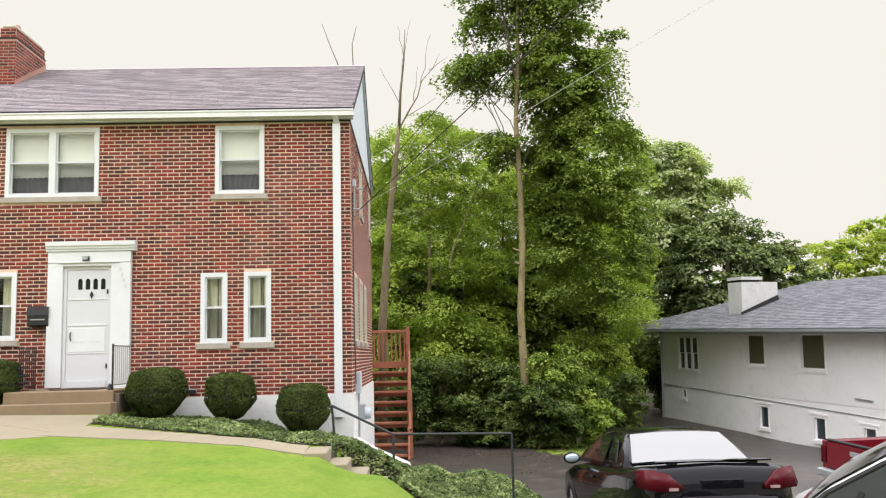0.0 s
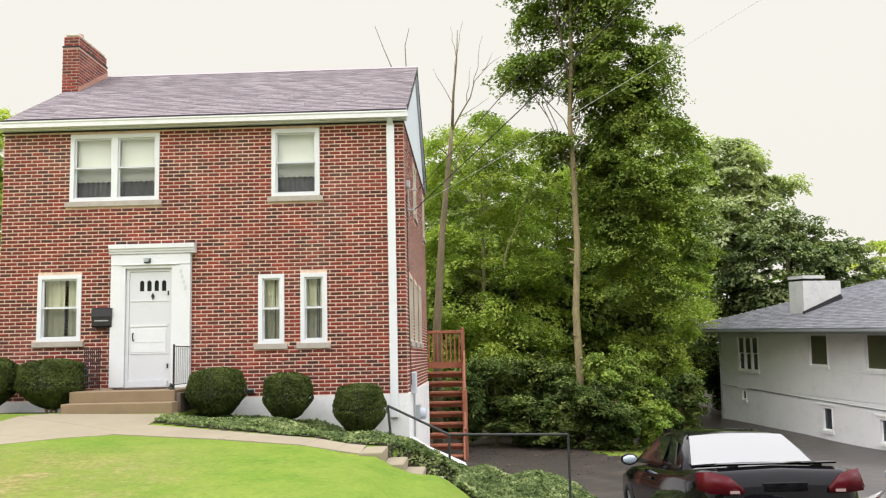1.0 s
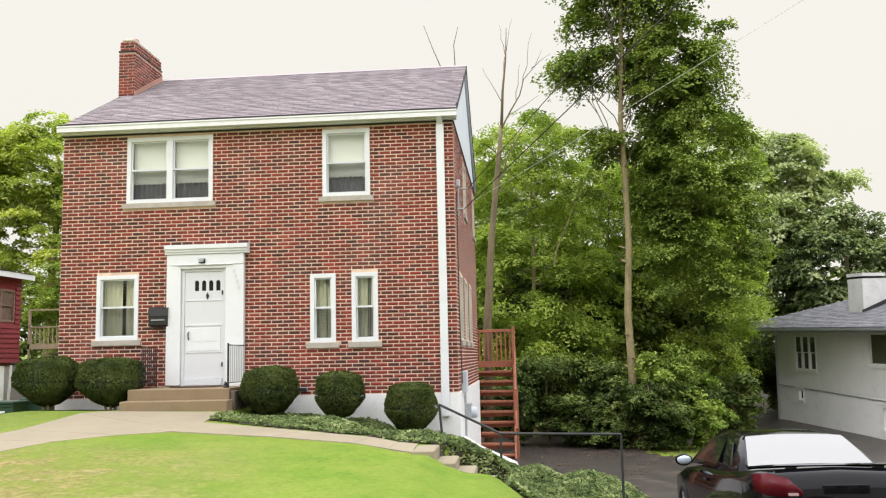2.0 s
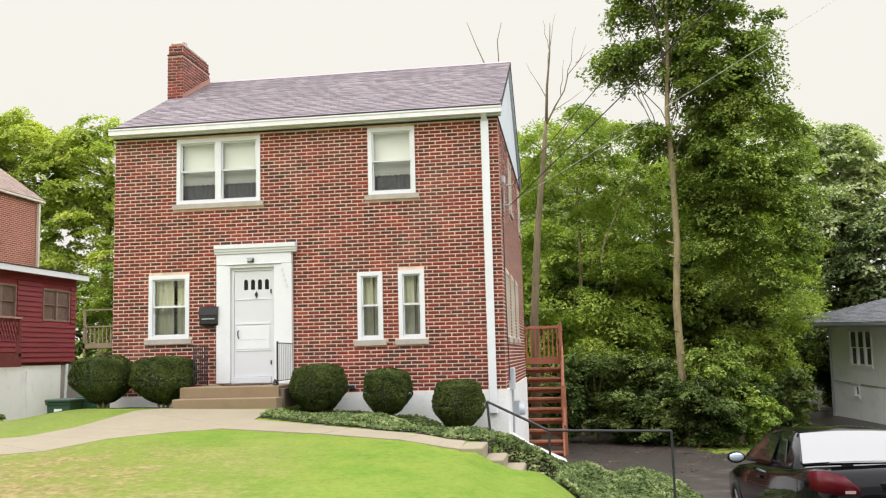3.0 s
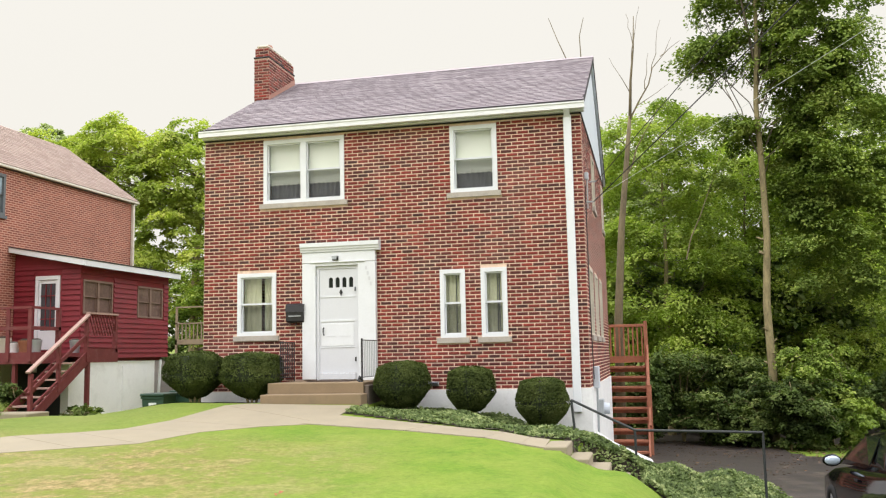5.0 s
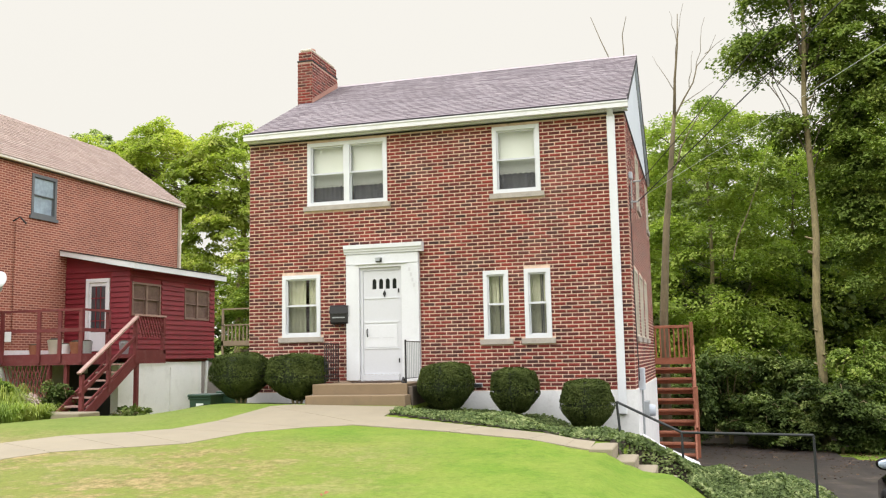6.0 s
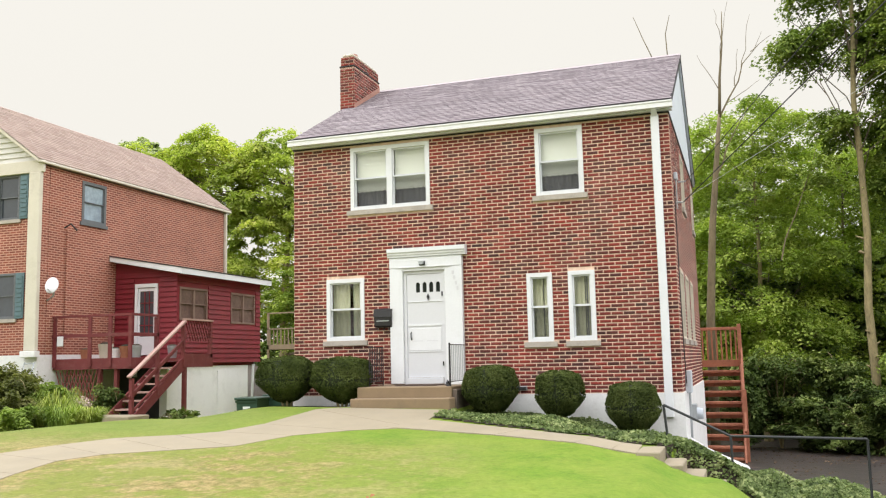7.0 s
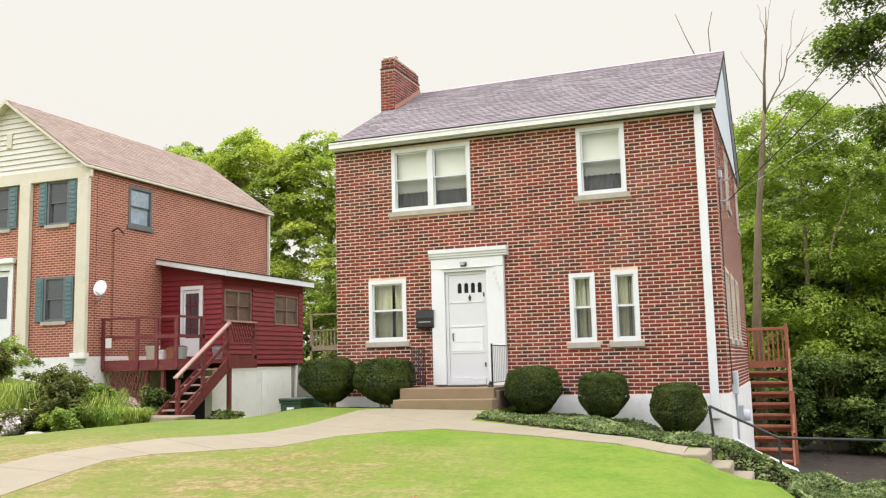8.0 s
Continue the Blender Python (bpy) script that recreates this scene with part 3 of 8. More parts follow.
def ground_z(x, y):
    dz = lerp_rows(DRIVE_Z, y)
    yz = lerp_rows(YARD_Z, y) - 1.35 * smooth01(-4.5, 6.5, y) * smooth01(-7.0, -9.0, x) - 0.26 * smooth01(-9.3, -12.5, x) * smooth01(-6.5, -3.5, y) * smooth01(0.5, -2.0, y) + 0.012 * noise.noise(Vector((x * 0.5, y * 0.5, 0)))
    a, b = lerp_rows(BANK_TOP, y), lerp_rows(BANK_FOOT, y)
    h = yz + (dz - yz) * smooth01(a, b, x)
    k = smooth01(-3.6, -4.1, y) * smooth01(-12, -8, y) * smooth01(-0.12, 0.18, x)
    if k > 0:  # the even fall along the outside steps
        h = h + (max(dz, min(h, -0.475 - 0.545 * (x - 0.06) + 0.16 * smooth01(0.3, 0.75, x))) - h) * k
    # the bed falls towards the wall
    h -= (0.20 + 0.06 * (x + 3.7) + 0.14 * smooth01(-1.8, -0.9, x)) * smooth01(-2.4, -1.2, y) * smooth01(-3.75, -3.5, x) * smooth01(0.6, 0.0, x) * smooth01(1.2, 0.6, y)
    h -= 0.135 * smooth01(-1.5, -0.5, y) * smooth01(-8.2, -7.6, x) * smooth01(-5.6, -5.8, x) * smooth01(1.2, 0.6, y)
    h -= 0.28 * smooth01(-1.9, -0.8, x) * smooth01(0.6, 0.1, x) * smooth01(-3.7, -2.6, y) * smooth01(-1.0, -2.2, y)
    # the cut in which the outside steps lie
    h -= 0.36 * smooth01(-4.76, -4.68, y) * smooth01(-3.84, -3.96, y) * smooth01(-0.04, 0.14, x) * smooth01(0.98, 0.80, x)
    # the walk and the lawn beside it dip towards the outside steps
    h -= 0.075 * smooth01(-1.1, -0.3, x) * smooth01(0.3, 0.0, x) * smooth01(-7.5, -4.8, y) * smooth01(-3.2, -3.8, y)
    # the raised end of the ivy bed
    h += 0.40 * math.exp(-((x - 2.0) / 0.75) ** 2 - ((y + 2.1) / 1.0) ** 2) + 0.34 * math.exp(-((x - 0.95) / 0.6) ** 2 - ((y + 0.85) / 0.65) ** 2)
    # the lot of the white house falls along its wall
    h += smooth01(7.0, 11.0, x) * smooth01(3.0, 9.0, y) * (0.25 * smooth01(14, 22, y) - 0.18 * smooth01(17, 12, y))
    # wooded slope behind, and a rise under the far trees
    h += 0.9 * smooth01(18, 45, y) + 3.0 * smooth01(45, 120, y)
    # the neighbour's raised front garden
    h += 1.1 * smooth01(-15.6, -17.0, x) * smooth01(-4.5, -0.5, y) * (1 - smooth01(2.4, 3.6, y))
    return h + lie(x, y)


def sheet(name, xs, ys, material, lift=0.0, inside=None, label="", parent=None):
    verts = [(x, y, ground_z(x, y) + lift) for y in ys for x in xs]
    n = len(xs)
    faces = [(j * n + i, j * n + i + 1, (j + 1) * n + i + 1, (j + 1) * n + i) for j in range(len(ys) - 1) for i in range(n - 1)
             if inside is None or inside((xs[i] + xs[i + 1]) / 2, (ys[j] + ys[j + 1]) / 2)]
    me = raw_mesh(name, verts, faces)
    me.polygons.foreach_set("use_smooth", [True] * len(me.polygons))
    return part_of(name, me, material, parent, label)


def steps_between(a, b, d):
    n = max(1, int(round((b - a) / d)))
    return [a + (b - a) * i / n for i in range(n)]


GX = steps_between(-500, -60, 40) + steps_between(-60, -20, 2) + steps_between(-20, -8, 0.4) + steps_between(-8, 4, 0.11) + steps_between(4, 20, 0.5) + steps_between(20, 60, 4) + steps_between(60, 500, 40) + [500]
GY = steps_between(-300, -40, 30) + steps_between(-40, -16, 1.5) + steps_between(-16, -6, 0.2) + steps_between(-6, 1, 0.1) + steps_between(1, 14, 0.25) + steps_between(14, 40, 1.5) + steps_between(40, 130, 6) + steps_between(130, 900, 60) + [900]
ground = tagged(sheet("ground", GX, GY, M_LAWN), "mown green lawn with straw-coloured worn patches", "ground", kind="structure")


def drive_here(x, y):
    if y < -0.2:
        return x > lerp_rows([(-8, 2.1), (-4.7, 1.75), (-4.0, 2.6), (-2.6, 2.9), (-1.2, 2.2), (-0.2, 0.9)], y) and x < 40 and y > -30
    if y < 8.4:
        return 0.06 < x < 16.5 - 0.1 * y
    if 4.4 < x < 7.8 and y > max(8.3, 12.6 - 2.6 * (x - 3.4)):  # grassy verge under the shrubs
        return False
    return -3.5 < x < 15.5 and y < (13.0 if x < 7.8 else 24.0)


road = tagged(sheet("driveway", steps_between(-4, 16, 0.25) + steps_between(16, 40, 2) + [40], steps_between(-30, -15, 1.0) + steps_between(-15, 25, 0.25) + [25], M_ASPHALT, 0.03, drive_here),
              "dark patched asphalt driveway sloping down behind the house", "driveway", kind="structure")
wood_floor = tagged(sheet("woodland_floor", steps_between(-40, 60, 1.5) + [60], steps_between(13.2, 60, 1.5) + [60], M_SOIL, 0.02, lambda x, y: not (8.5 < x < 14.5 and y < 23)), "dark leafy woodland floor under the trees", "ground", kind="structure")


def ribbon(name, left, right, thick, material, label, lift=0.0):
    """A paved strip between two edge lines, cut into slabs along its length."""
    th = thing(name, (*left[0], ground_z(*left[0])), label, "walkway", kind="structure")
    n = len(left) - 1
    for i in range(n):
        bm = bmesh.new()
        k = 0.005
        qs = [Vector(left[i]).lerp(Vector(left[i + 1]), k), Vector(left[i]).lerp(Vector(left[i + 1]), 1 - k), Vector(right[i]).lerp(Vector(right[i + 1]), 1 - k), Vector(right[i]).lerp(Vector(right[i + 1]), k)]
        top = [bm.verts.new((q.x, q.y, ground_z(q.x, q.y) + lift + thick)) for q in qs]
        bot = [bm.verts.new((q.x, q.y, ground_z(q.x, q.y) - 0.12)) for q in qs]
        bm.faces.new(top)
        for a in range(4):
            bm.faces.new((top[a], bot[a], bot[(a + 1) % 4], top[(a + 1) % 4]))
        bmesh.ops.recalc_face_normals(bm, faces=bm.faces[:])
        part("slab", bm, material, th)
    return th
# ---- the brick house ----
HX0, HX1, HY0, HY1, HZ = -7.39, 0.0, 0.0, 7.44, 4.97
COURSE = 0.0676


def wall_grid(u0, u1, z0, z1, holes, put, thick):
    """A wall with openings that go through it. put(u, z, d) gives the place; d runs inwards."""
    us = sorted({u0, u1, *[h[0] for h in holes], *[h[1] for h in holes]})
    zs = sorted({z0, z1, *[h[2] for h in holes], *[h[3] for h in holes]})
    bm = bmesh.new()
    v = {(i, j, k): bm.verts.new(put(u, z, k * thick)) for i, u in enumerate(us) for j, z in enumerate(zs) for k in (0, 1)}

    def solid(i, j):
        if not (0 <= i < len(us) - 1 and 0 <= j < len(zs) - 1):
            return False
        u, z = (us[i] + us[i + 1]) / 2, (zs[j] + zs[j + 1]) / 2
        return not any(h[0] < u < h[1] and h[2] < z < h[3] for h in holes)
    for i in range(len(us) - 1):
        for j in range(len(zs) - 1):
            if not solid(i, j):
                continue
            bm.faces.new([v[i, j, 0], v[i + 1, j, 0], v[i + 1, j + 1, 0], v[i, j + 1, 0]])
            bm.faces.new([v[i, j, 1], v[i, j + 1, 1], v[i + 1, j + 1, 1], v[i + 1, j, 1]])
            for di, dj, a, b in ((-1, 0, (i, j), (i, j + 1)), (1, 0, (i + 1, j + 1), (i + 1, j)), (0, -1, (i + 1, j), (i, j)), (0, 1, (i, j + 1), (i + 1, j + 1))):
                if not solid(i + di, j + dj):
                    bm.faces.new([v[(*a, 0)], v[(*b, 0)], v[(*b, 1)], v[(*a, 1)]])
    bmesh.ops.recalc_face_normals(bm, faces=bm.faces[:])
    return bm


# openings of the front: x from, to, z from, to
W_UP_L, W_UP_R = (-6.14, -4.49, 3.65, 4.90), (-2.42, -1.54, 3.65, 4.90)
W_LO_L, W_LO_A, W_LO_B = (-6.675, -5.875, 1.115, 2.315), (-2.66, -2.19, 0.99, 2.235), (-1.90, -1.42, 0.99, 2.24)
DOOR = (-5.04, -4.21, 0.29, 2.39)
FRONT_HOLES = [W_UP_L, W_UP_R, W_LO_L, W_LO_A, W_LO_B, DOOR]
# openings of the side: y from, to, z from, to
SIDE_HOLES = [(2.6, 3.4, 3.66, 4.75), (0.75, 1.55, 0.99, 2.24), (2.3, 3.1, 0.99, 2.24), (3.9, 4.65, 0.99, 2.24), (6.2, 6.8, 3.66, 4.75)]

house = thing("brick_house", (-3.7, 4.1, -0.3), "two-storey red brick house with white trim and a mauve shingle roof", "house")
T = 0.28


def put_front(u, z, d):
    return (u, HY0 + 0.006 + d, z)


def put_right(u, z, d):
    return (HX1 - 0.0015 - d, u, z)


front = part("front_wall", wall_grid(HX0, HX1, 0, HZ, FRONT_HOLES, put_front, T), M_MORTAR, house, "brick front with pale mortar joints")
side = part("side_wall", wall_grid(HY0 + T + 0.01, HY1, 0, HZ, SIDE_HOLES, put_right, T), M_MORTAR, house, "brick gable wall beside the driveway")
part("left_wall", bx(HX0 + 0.006, HX0 + T, HY0 + T + 0.01, HY1, 0, HZ), M_FARBRICK, house)
part("back_wall", bx(HX0 + T + 0.01, HX1 - T - 0.02, HY1 - T, HY1, 0, HZ), M_FARBRICK, house)
part("floor_slab", bx(HX0 + T + 0.01, HX1 - T - 0.02, HY0 + T + 0.02, HY1 - T - 0.01, -0.1, 0.14), M_STEP, house)
part("upper_floor", bx(HX0 + T + 0.01, HX1 - T - 0.02, HY0 + T + 0.02, HY1 - T - 0.01, 2.6, 2.85), M_CURTAIN, house)
part("attic_floor", bx(HX0 + T + 0.01, HX1 - T - 0.02, HY0 + T + 0.02, HY1 - T - 0.01, 4.88, 4.96), M_CURTAIN, house)
bm = bmesh.new()
box(bm, HX0 - 0.02, HX1 + 0.02, HY0 - 0.025, HY1 + 0.02, -2.6, 0.062)
foundation = part("foundation", bm, M_WHITEWASH, house, "whitewashed foundation")

# roof: two slopes, ridge along x
RIDGE_Y, RIDGE_Z, EAVE_Z = 4.0, 7.31, 5.145
RX0, RX1 = HX0 - 0.01, HX1 + 0.07
EY0, EY1 = HY0 - 0.13, HY1 + 0.26


def slope_z(y):
    return EAVE_Z + (RIDGE_Z - EAVE_Z) * ((y - EY0) / (RIDGE_Y - EY0) if y < RIDGE_Y else (EY1 - y) / (EY1 - RIDGE_Y))


bm = bmesh.new()
prism(bm, [(EY0, EAVE_Z - 0.10), (EY0, EAVE_Z - 0.01), (RIDGE_Y, RIDGE_Z - 0.01), (EY1, EAVE_Z - 0.01), (EY1, EAVE_Z - 0.10), (RIDGE_Y, RIDGE_Z - 0.12)], "x", RX0, RX1)
roof = part("roof", bm, M_BLACKEDGE, house, "gable roof of mauve-grey shingles")
part("gable", prism(bmesh.new(), [(HY0 + 0.02, HZ), (RIDGE_Y, RIDGE_Z - 0.13), (HY1 - 0.02, HZ)], "x", HX1 - 0.05, HX1 + 0.0), M_SIDING, house, "pale siding in the gable")
part("gable", prism(bmesh.new(), [(HY0 + 0.02, HZ), (RIDGE_Y, RIDGE_Z - 0.13), (HY1 - 0.02, HZ)], "x", HX0 + 0.0, HX0 + 0.05), M_SIDING, house, "pale siding in the gable")


def shingles(name, material, parent, x0, x1, y0, z0, y1, z1, tab=0.3, expo=0.13, seed=1, trim=None, axis="x", butt=None):
    """Rows of overlapping tabs up a slope that rises from (y0, z0) to (y1, z1)."""
    rng = random.Random(seed)
    run = Vector((0, y1 - y0, z1 - z0))
    length = run.length
    d = run.normalized()
    nrm = Vector((0, -d.z, d.y)) if d.y > 0 else Vector((0, d.z, -d.y))
    verts, faces = [], []
    rows = int(length / expo)
    for r in range(rows + 1):
        a, b = r * expo, min(length, (r + 1) * expo + 0.03)
        if a >= length:
            break
        lo, hi = (trim(a / length) if trim else (x0, x1))
        x = lo - rng.random() * tab
        while x < hi:
            p, q = max(x + 0.004, lo), min(x + tab - 0.004, hi)
            if q - p > 0.02:
                j = rng.uniform(-0.006, 0.006)
                t = 0.016 + rng.uniform(-0.003, 0.003)
                o = Vector((0, y0, z0))
                k = len(verts)
                for xx in (p, q):
                    for s, up in ((a + j, t), (a + j, -0.004), (b, 0.003)):
                        w = o + d * s + nrm * up
                        verts.append((xx, w.y, w.z) if axis == "x" else (w.y, xx, w.z))
                faces += [(k, k + 2, k + 5, k + 3), (k + 1, k, k + 3, k + 4)]
            x += tab
    me = raw_mesh(name, verts, faces)
    ob = part_of(name, me, material, parent)
    me.materials.append(butt or M_BUTT)
    me.polygons.foreach_set("material_index", [i % 2 for i in range(len(me.polygons))])
    return tagged(ob, kind="stuff")


shingles("shingle_rest", M_SHINGLE, roof, RX0, RX1, EY0 - 0.02, EAVE_Z, RIDGE_Y, RIDGE_Z, seed=2)
shingles("shingle_rest", M_SHINGLE, roof, RX0, RX1, EY1 + 0.02, EAVE_Z, RIDGE_Y, RIDGE_Z, seed=3)
part("ridge_cap", prism(bmesh.new(), [(RIDGE_Y - 0.13, RIDGE_Z - 0.045), (RIDGE_Y, RIDGE_Z + 0.03), (RIDGE_Y + 0.13, RIDGE_Z - 0.045), (RIDGE_Y, RIDGE_Z)], "x", RX0, RX1 + 0.005), M_SHINGLE, roof)

# gutter, fascia, rake boards, downspout
bm = bmesh.new()
prism(bm, [(EY0 - 0.10, 5.128), (EY0 - 0.116, 5.128), (EY0 - 0.116, 5.105), (EY0 - 0.102, 5.085), (EY0 - 0.100, 5.012), (EY0 + 0.02, 5.012), (EY0 + 0.02, 5.136), (EY0, 5.136), (EY0, 5.03), (EY0 - 0.09, 5.03), (EY0 - 0.092, 5.12)], "x", RX0 - 0.02, RX1 + 0.02)
part("drip_edge", bx(RX0, RX1, EY0 - 0.10, EY0 + 0.02, 5.139, 5.156), M_BLACKEDGE, house)
part("gutter", bm, M_GUTTER, house, "white metal gutter along the eaves")
part("soffit", bx(RX0, RX1, EY0 + 0.024, HY0 - 0.004, 4.985, 5.01), M_WHITE, house)
# thin black strip that stands for the shadow line above the bricks
part("eave_shadow_strip", bx(HX0 - 0.01, HX1 + 0.01, HY0 - 0.03, HY0 - 0.004, 4.955, 4.982), M_BLACKEDGE, house)
for y0, y1 in ((EY0, RIDGE_Y), (EY1, RIDGE_Y)):
    bm = bmesh.new()
    prism(bm, [(y0, slope_z(y0) - 0.16), (y0, slope_z(y0) - 0.015), (y1, RIDGE_Z - 0.015), (y1, RIDGE_Z - 0.18)], "x", HX1 + 0.004, HX1 + 0.055)
    part("rake_board", bm, M_SIDING, house)
bm = bmesh.new()
box(bm, -0.305, -0.165, -0.10, -0.012, -0.35, 4.925, 0.012)
spout = part("downspout", bm, M_WHITE, house, "white square downspout")
part("spout_elbow", bar(bmesh.new(), (-0.235, -0.19, 5.03), (-0.235, -0.055, 4.90), 0.1, 0.08), M_WHITE, house)
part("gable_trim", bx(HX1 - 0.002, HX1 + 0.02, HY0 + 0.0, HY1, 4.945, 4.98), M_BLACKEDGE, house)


def sash_window(parent, u0, u1, z0, z1, put, mullions=(), blind=0.55, name="window", material=M_WHITE, glass=M_GLASS, sheer=True, drapes=False, sill=True, frame_w=0.075, sillmat=M_STONE, screen=False, single=False):
    """A double-hung window in its opening: frame, two sashes, panes, sill, and what hangs inside. put(u, z, d): d runs inwards."""
    def slab(bm, a, b, c, e, d0, d1):
        vs = [bm.verts.new(put(u, z, d)) for u in (a, b) for d in (d0, d1) for z in (c, e)]
        fs = [bm.faces.new([vs[i] for i in f]) for f in ((0, 1, 3, 2), (4, 6, 7, 5), (0, 4, 5, 1), (2, 3, 7, 6), (0, 2, 6, 4), (1, 5, 7, 3))]
        bmesh.ops.recalc_face_normals(bm, faces=fs)
        return bm
    w = frame_w
    fr = bmesh.new()
    slab(fr, u0, u0 + w, z0, z1, -0.022, 0.12)
    slab(fr, u1 - w, u1, z0, z1, -0.022, 0.12)
    slab(fr, u0 + w, u1 - w, z1 - w, z1, -0.022, 0.12)
    slab(fr, u0 + w, u1 - w, z0, z0 + w * 0.8, -0.022, 0.12)
    win = part(name, fr, material, parent)
    for mu in mullions:
        part("mullion", slab(bmesh.new(), mu - w * 0.75, mu + w * 0.75, z0 + w * 0.8 + 0.001, z1 - w - 0.001, -0.022, 0.12), material, win)
    edges = [u0 + w] + [e for mu in mullions for e in (mu - w * 0.75, mu + w * 0.75)] + [u1 - w]
    zm = (z0 + z1) / 2 + 0.01
    for a, b in zip(edges[0::2], edges[1::2]):
        for lo, hi, d in (((z0 + w * 0.8, z1 - w, 0.05),) if single else ((zm - 0.02, z1 - w, 0.012), (z0 + w * 0.8, zm + 0.02, 0.05))):
            s = bmesh.new()
            r = 0.028
            slab(s, a + 0.001, a + r, lo, hi, d, d + 0.034)
            slab(s, b - r, b - 0.001, lo, hi, d, d + 0.034)
            slab(s, a + r, b - r, hi - r, hi - 0.001, d, d + 0.034)
            slab(s, a + r, b - r, lo + 0.001, lo + r, d, d + 0.034)
            part("sash", s, material, win)
            pane = part("pane", slab(bmesh.new(), a + r, b - r, lo + r, hi - r, d + 0.014, d + 0.02), glass, win)
            pane.visible_shadow = False
            if screen and d > 0.03:
                part("insect_screen", slab(bmesh.new(), a + r, b - r, lo + r, hi - r, d - 0.012, d - 0.009), M_SCREEN, win)
        if blind:
            zb = z1 - w - (z1 - z0 - 2 * w) * blind
            bl = bmesh.new()
            slab(bl, a + 0.01, b - 0.01, zb, z1 - w * 0.5, 0.125, 0.13)
            part("blind", bl, M_BLIND, win, "cream roller blind drawn half down")
            sc = bmesh.new()
            n = 7
            us = [a + 0.01 + (b - a - 0.02) * i / (n * 2) for i in range(n * 2 + 1)]
            top = [sc.verts.new(put(u, zb - 0.003, 0.128)) for u in us]
            bot = [sc.verts.new(put(u, zb - 0.02 - 0.03 * (i % 2), 0.128)) for i, u in enumerate(us)]
            for i in range(n * 2):
                sc.faces.new((top[i], top[i + 1], bot[i + 1], bot[i]))
            part("scallop", sc, M_BLIND, win)
        if sheer:
            folds(parent=win, a=a + 0.01, b=b - 0.01, z0=z0 + w * 0.7, z1=(z0 + z1) / 2 if blind else z1 - w, put=put, d=0.17, material=M_SHEER, name="sheer")
        if drapes:
            ww = (b - a) * (0.60 if drapes == 2 else 0.56)
            folds(win, a + 0.005, a + ww, z0 + w * 0.7, z1 - w * 0.6, put, 0.145, M_CURTAIN, "curtain")
            folds(win, b - (b - a) * 0.36, b - 0.005, z0 + w * 0.7, z1 - w * 0.6, put, 0.165, M_CURTAIN, "curtain")
    if sill:
        part("sill", slab(bmesh.new(), u0 - 0.07, u1 + 0.06, z0 - 0.095, z0 - 0.003, -0.05, 0.1), sillmat, win, "stone sill")
    return win


def folds(parent, a, b, z0, z1, put, d, material, name):
    """A hanging cloth with folds."""
    bm = bmesh.new()
    n = max(8, int((b - a) / 0.018))
    cols = []
    for i in range(n + 1):
        u = a + (b - a) * i / n
        dd = d + 0.014 * math.sin(i * 1.25) + 0.006 * math.sin(i * 0.53 + a * 7)
        cols.append((bm.verts.new(put(u, z0, dd)), bm.verts.new(put(u, z1, dd))))
    for p, q in zip(cols, cols[1:]):
        bm.faces.new((p[0], q[0], q[1], p[1]))
    return part(name, bm, material, parent, smooth=True)


sash_window(house, *W_UP_L, put_front, mullions=(-5.315,), blind=0.69, screen=True)
sash_window(house, *W_UP_R, put_front, blind=0.69, screen=True)
sash_window(house, *W_LO_L, put_front, blind=0, sheer=False, drapes=1, screen=True)
sash_window(house, *W_LO_A, put_front, blind=0, sheer=True, drapes=2, screen=True)
sash_window(house, *W_LO_B, put_front, blind=0, sheer=True, drapes=2, screen=True)
for h in SIDE_HOLES:
    sash_window(house, *h, put_right, blind=0.4, frame_w=0.05, material=M_CREAM)

# entrance surround: pilasters, frieze, cornice
surround = part("door_surround", bx(-5.310, DOOR[0] - 0.004, -0.10, -0.004, 0.275, 2.447, 0.008), M_WHITE, house, "white wooden door surround with a moulded cornice")
part("pilaster", bx(DOOR[1] + 0.004, -3.865, -0.10, -0.004, 0.275, 2.447, 0.008), M_WHITE, surround)
part("lintel", bx(DOOR[0] - 0.004, DOOR[1] + 0.004, -0.095, -0.004, 2.392, 2.447), M_WHITE, surround)
part("frieze", bx(-5.310, -3.865, -0.105, -0.004, 2.449, 2.652, 0.008), M_WHITE, surround)
part("inner_moulding", bx(-5.130, -4.065, -0.125, -0.107, 2.447, 2.468, 0.004), M_WHITE, surround)
bm = bmesh.new()
prism(bm, [(-0.004, 2.655), (-0.125, 2.655), (-0.128, 2.685), (-0.145, 2.70), (-0.150, 2.73), (-0.17, 2.75), (-0.172, 2.825), (-0.004, 2.84)], "x", -5.335, -3.78)
part("cornice", bm, M_WHITE, surround)
# storm door in the entrance
DX0, DX1, DZ0, DZ1 = DOOR
door = part("storm_door", wall_grid(DX0 + 0.06, DX1 - 0.06, DZ0 + 0.10, DZ1 - 0.06, [
    *[(x, x + 0.082, 1.98, 2.18) for x in (-4.80, -4.667, -4.534, -4.40)], ], lambda u, z, d: (u, -0.035 + d, z), 0.04), M_DOOR, house, "pale grey storm door with four arched lights")
part("door_casing", wall_grid(DX0 + 0.002, DX1 - 0.002, DZ0, DZ1 - 0.002, [(DX0 + 0.056, DX1 - 0.056, DZ0 - 1, DZ1 - 0.056)], lambda u, z, d: (u, -0.05 + d, z), 0.10), M_DOOR, door)
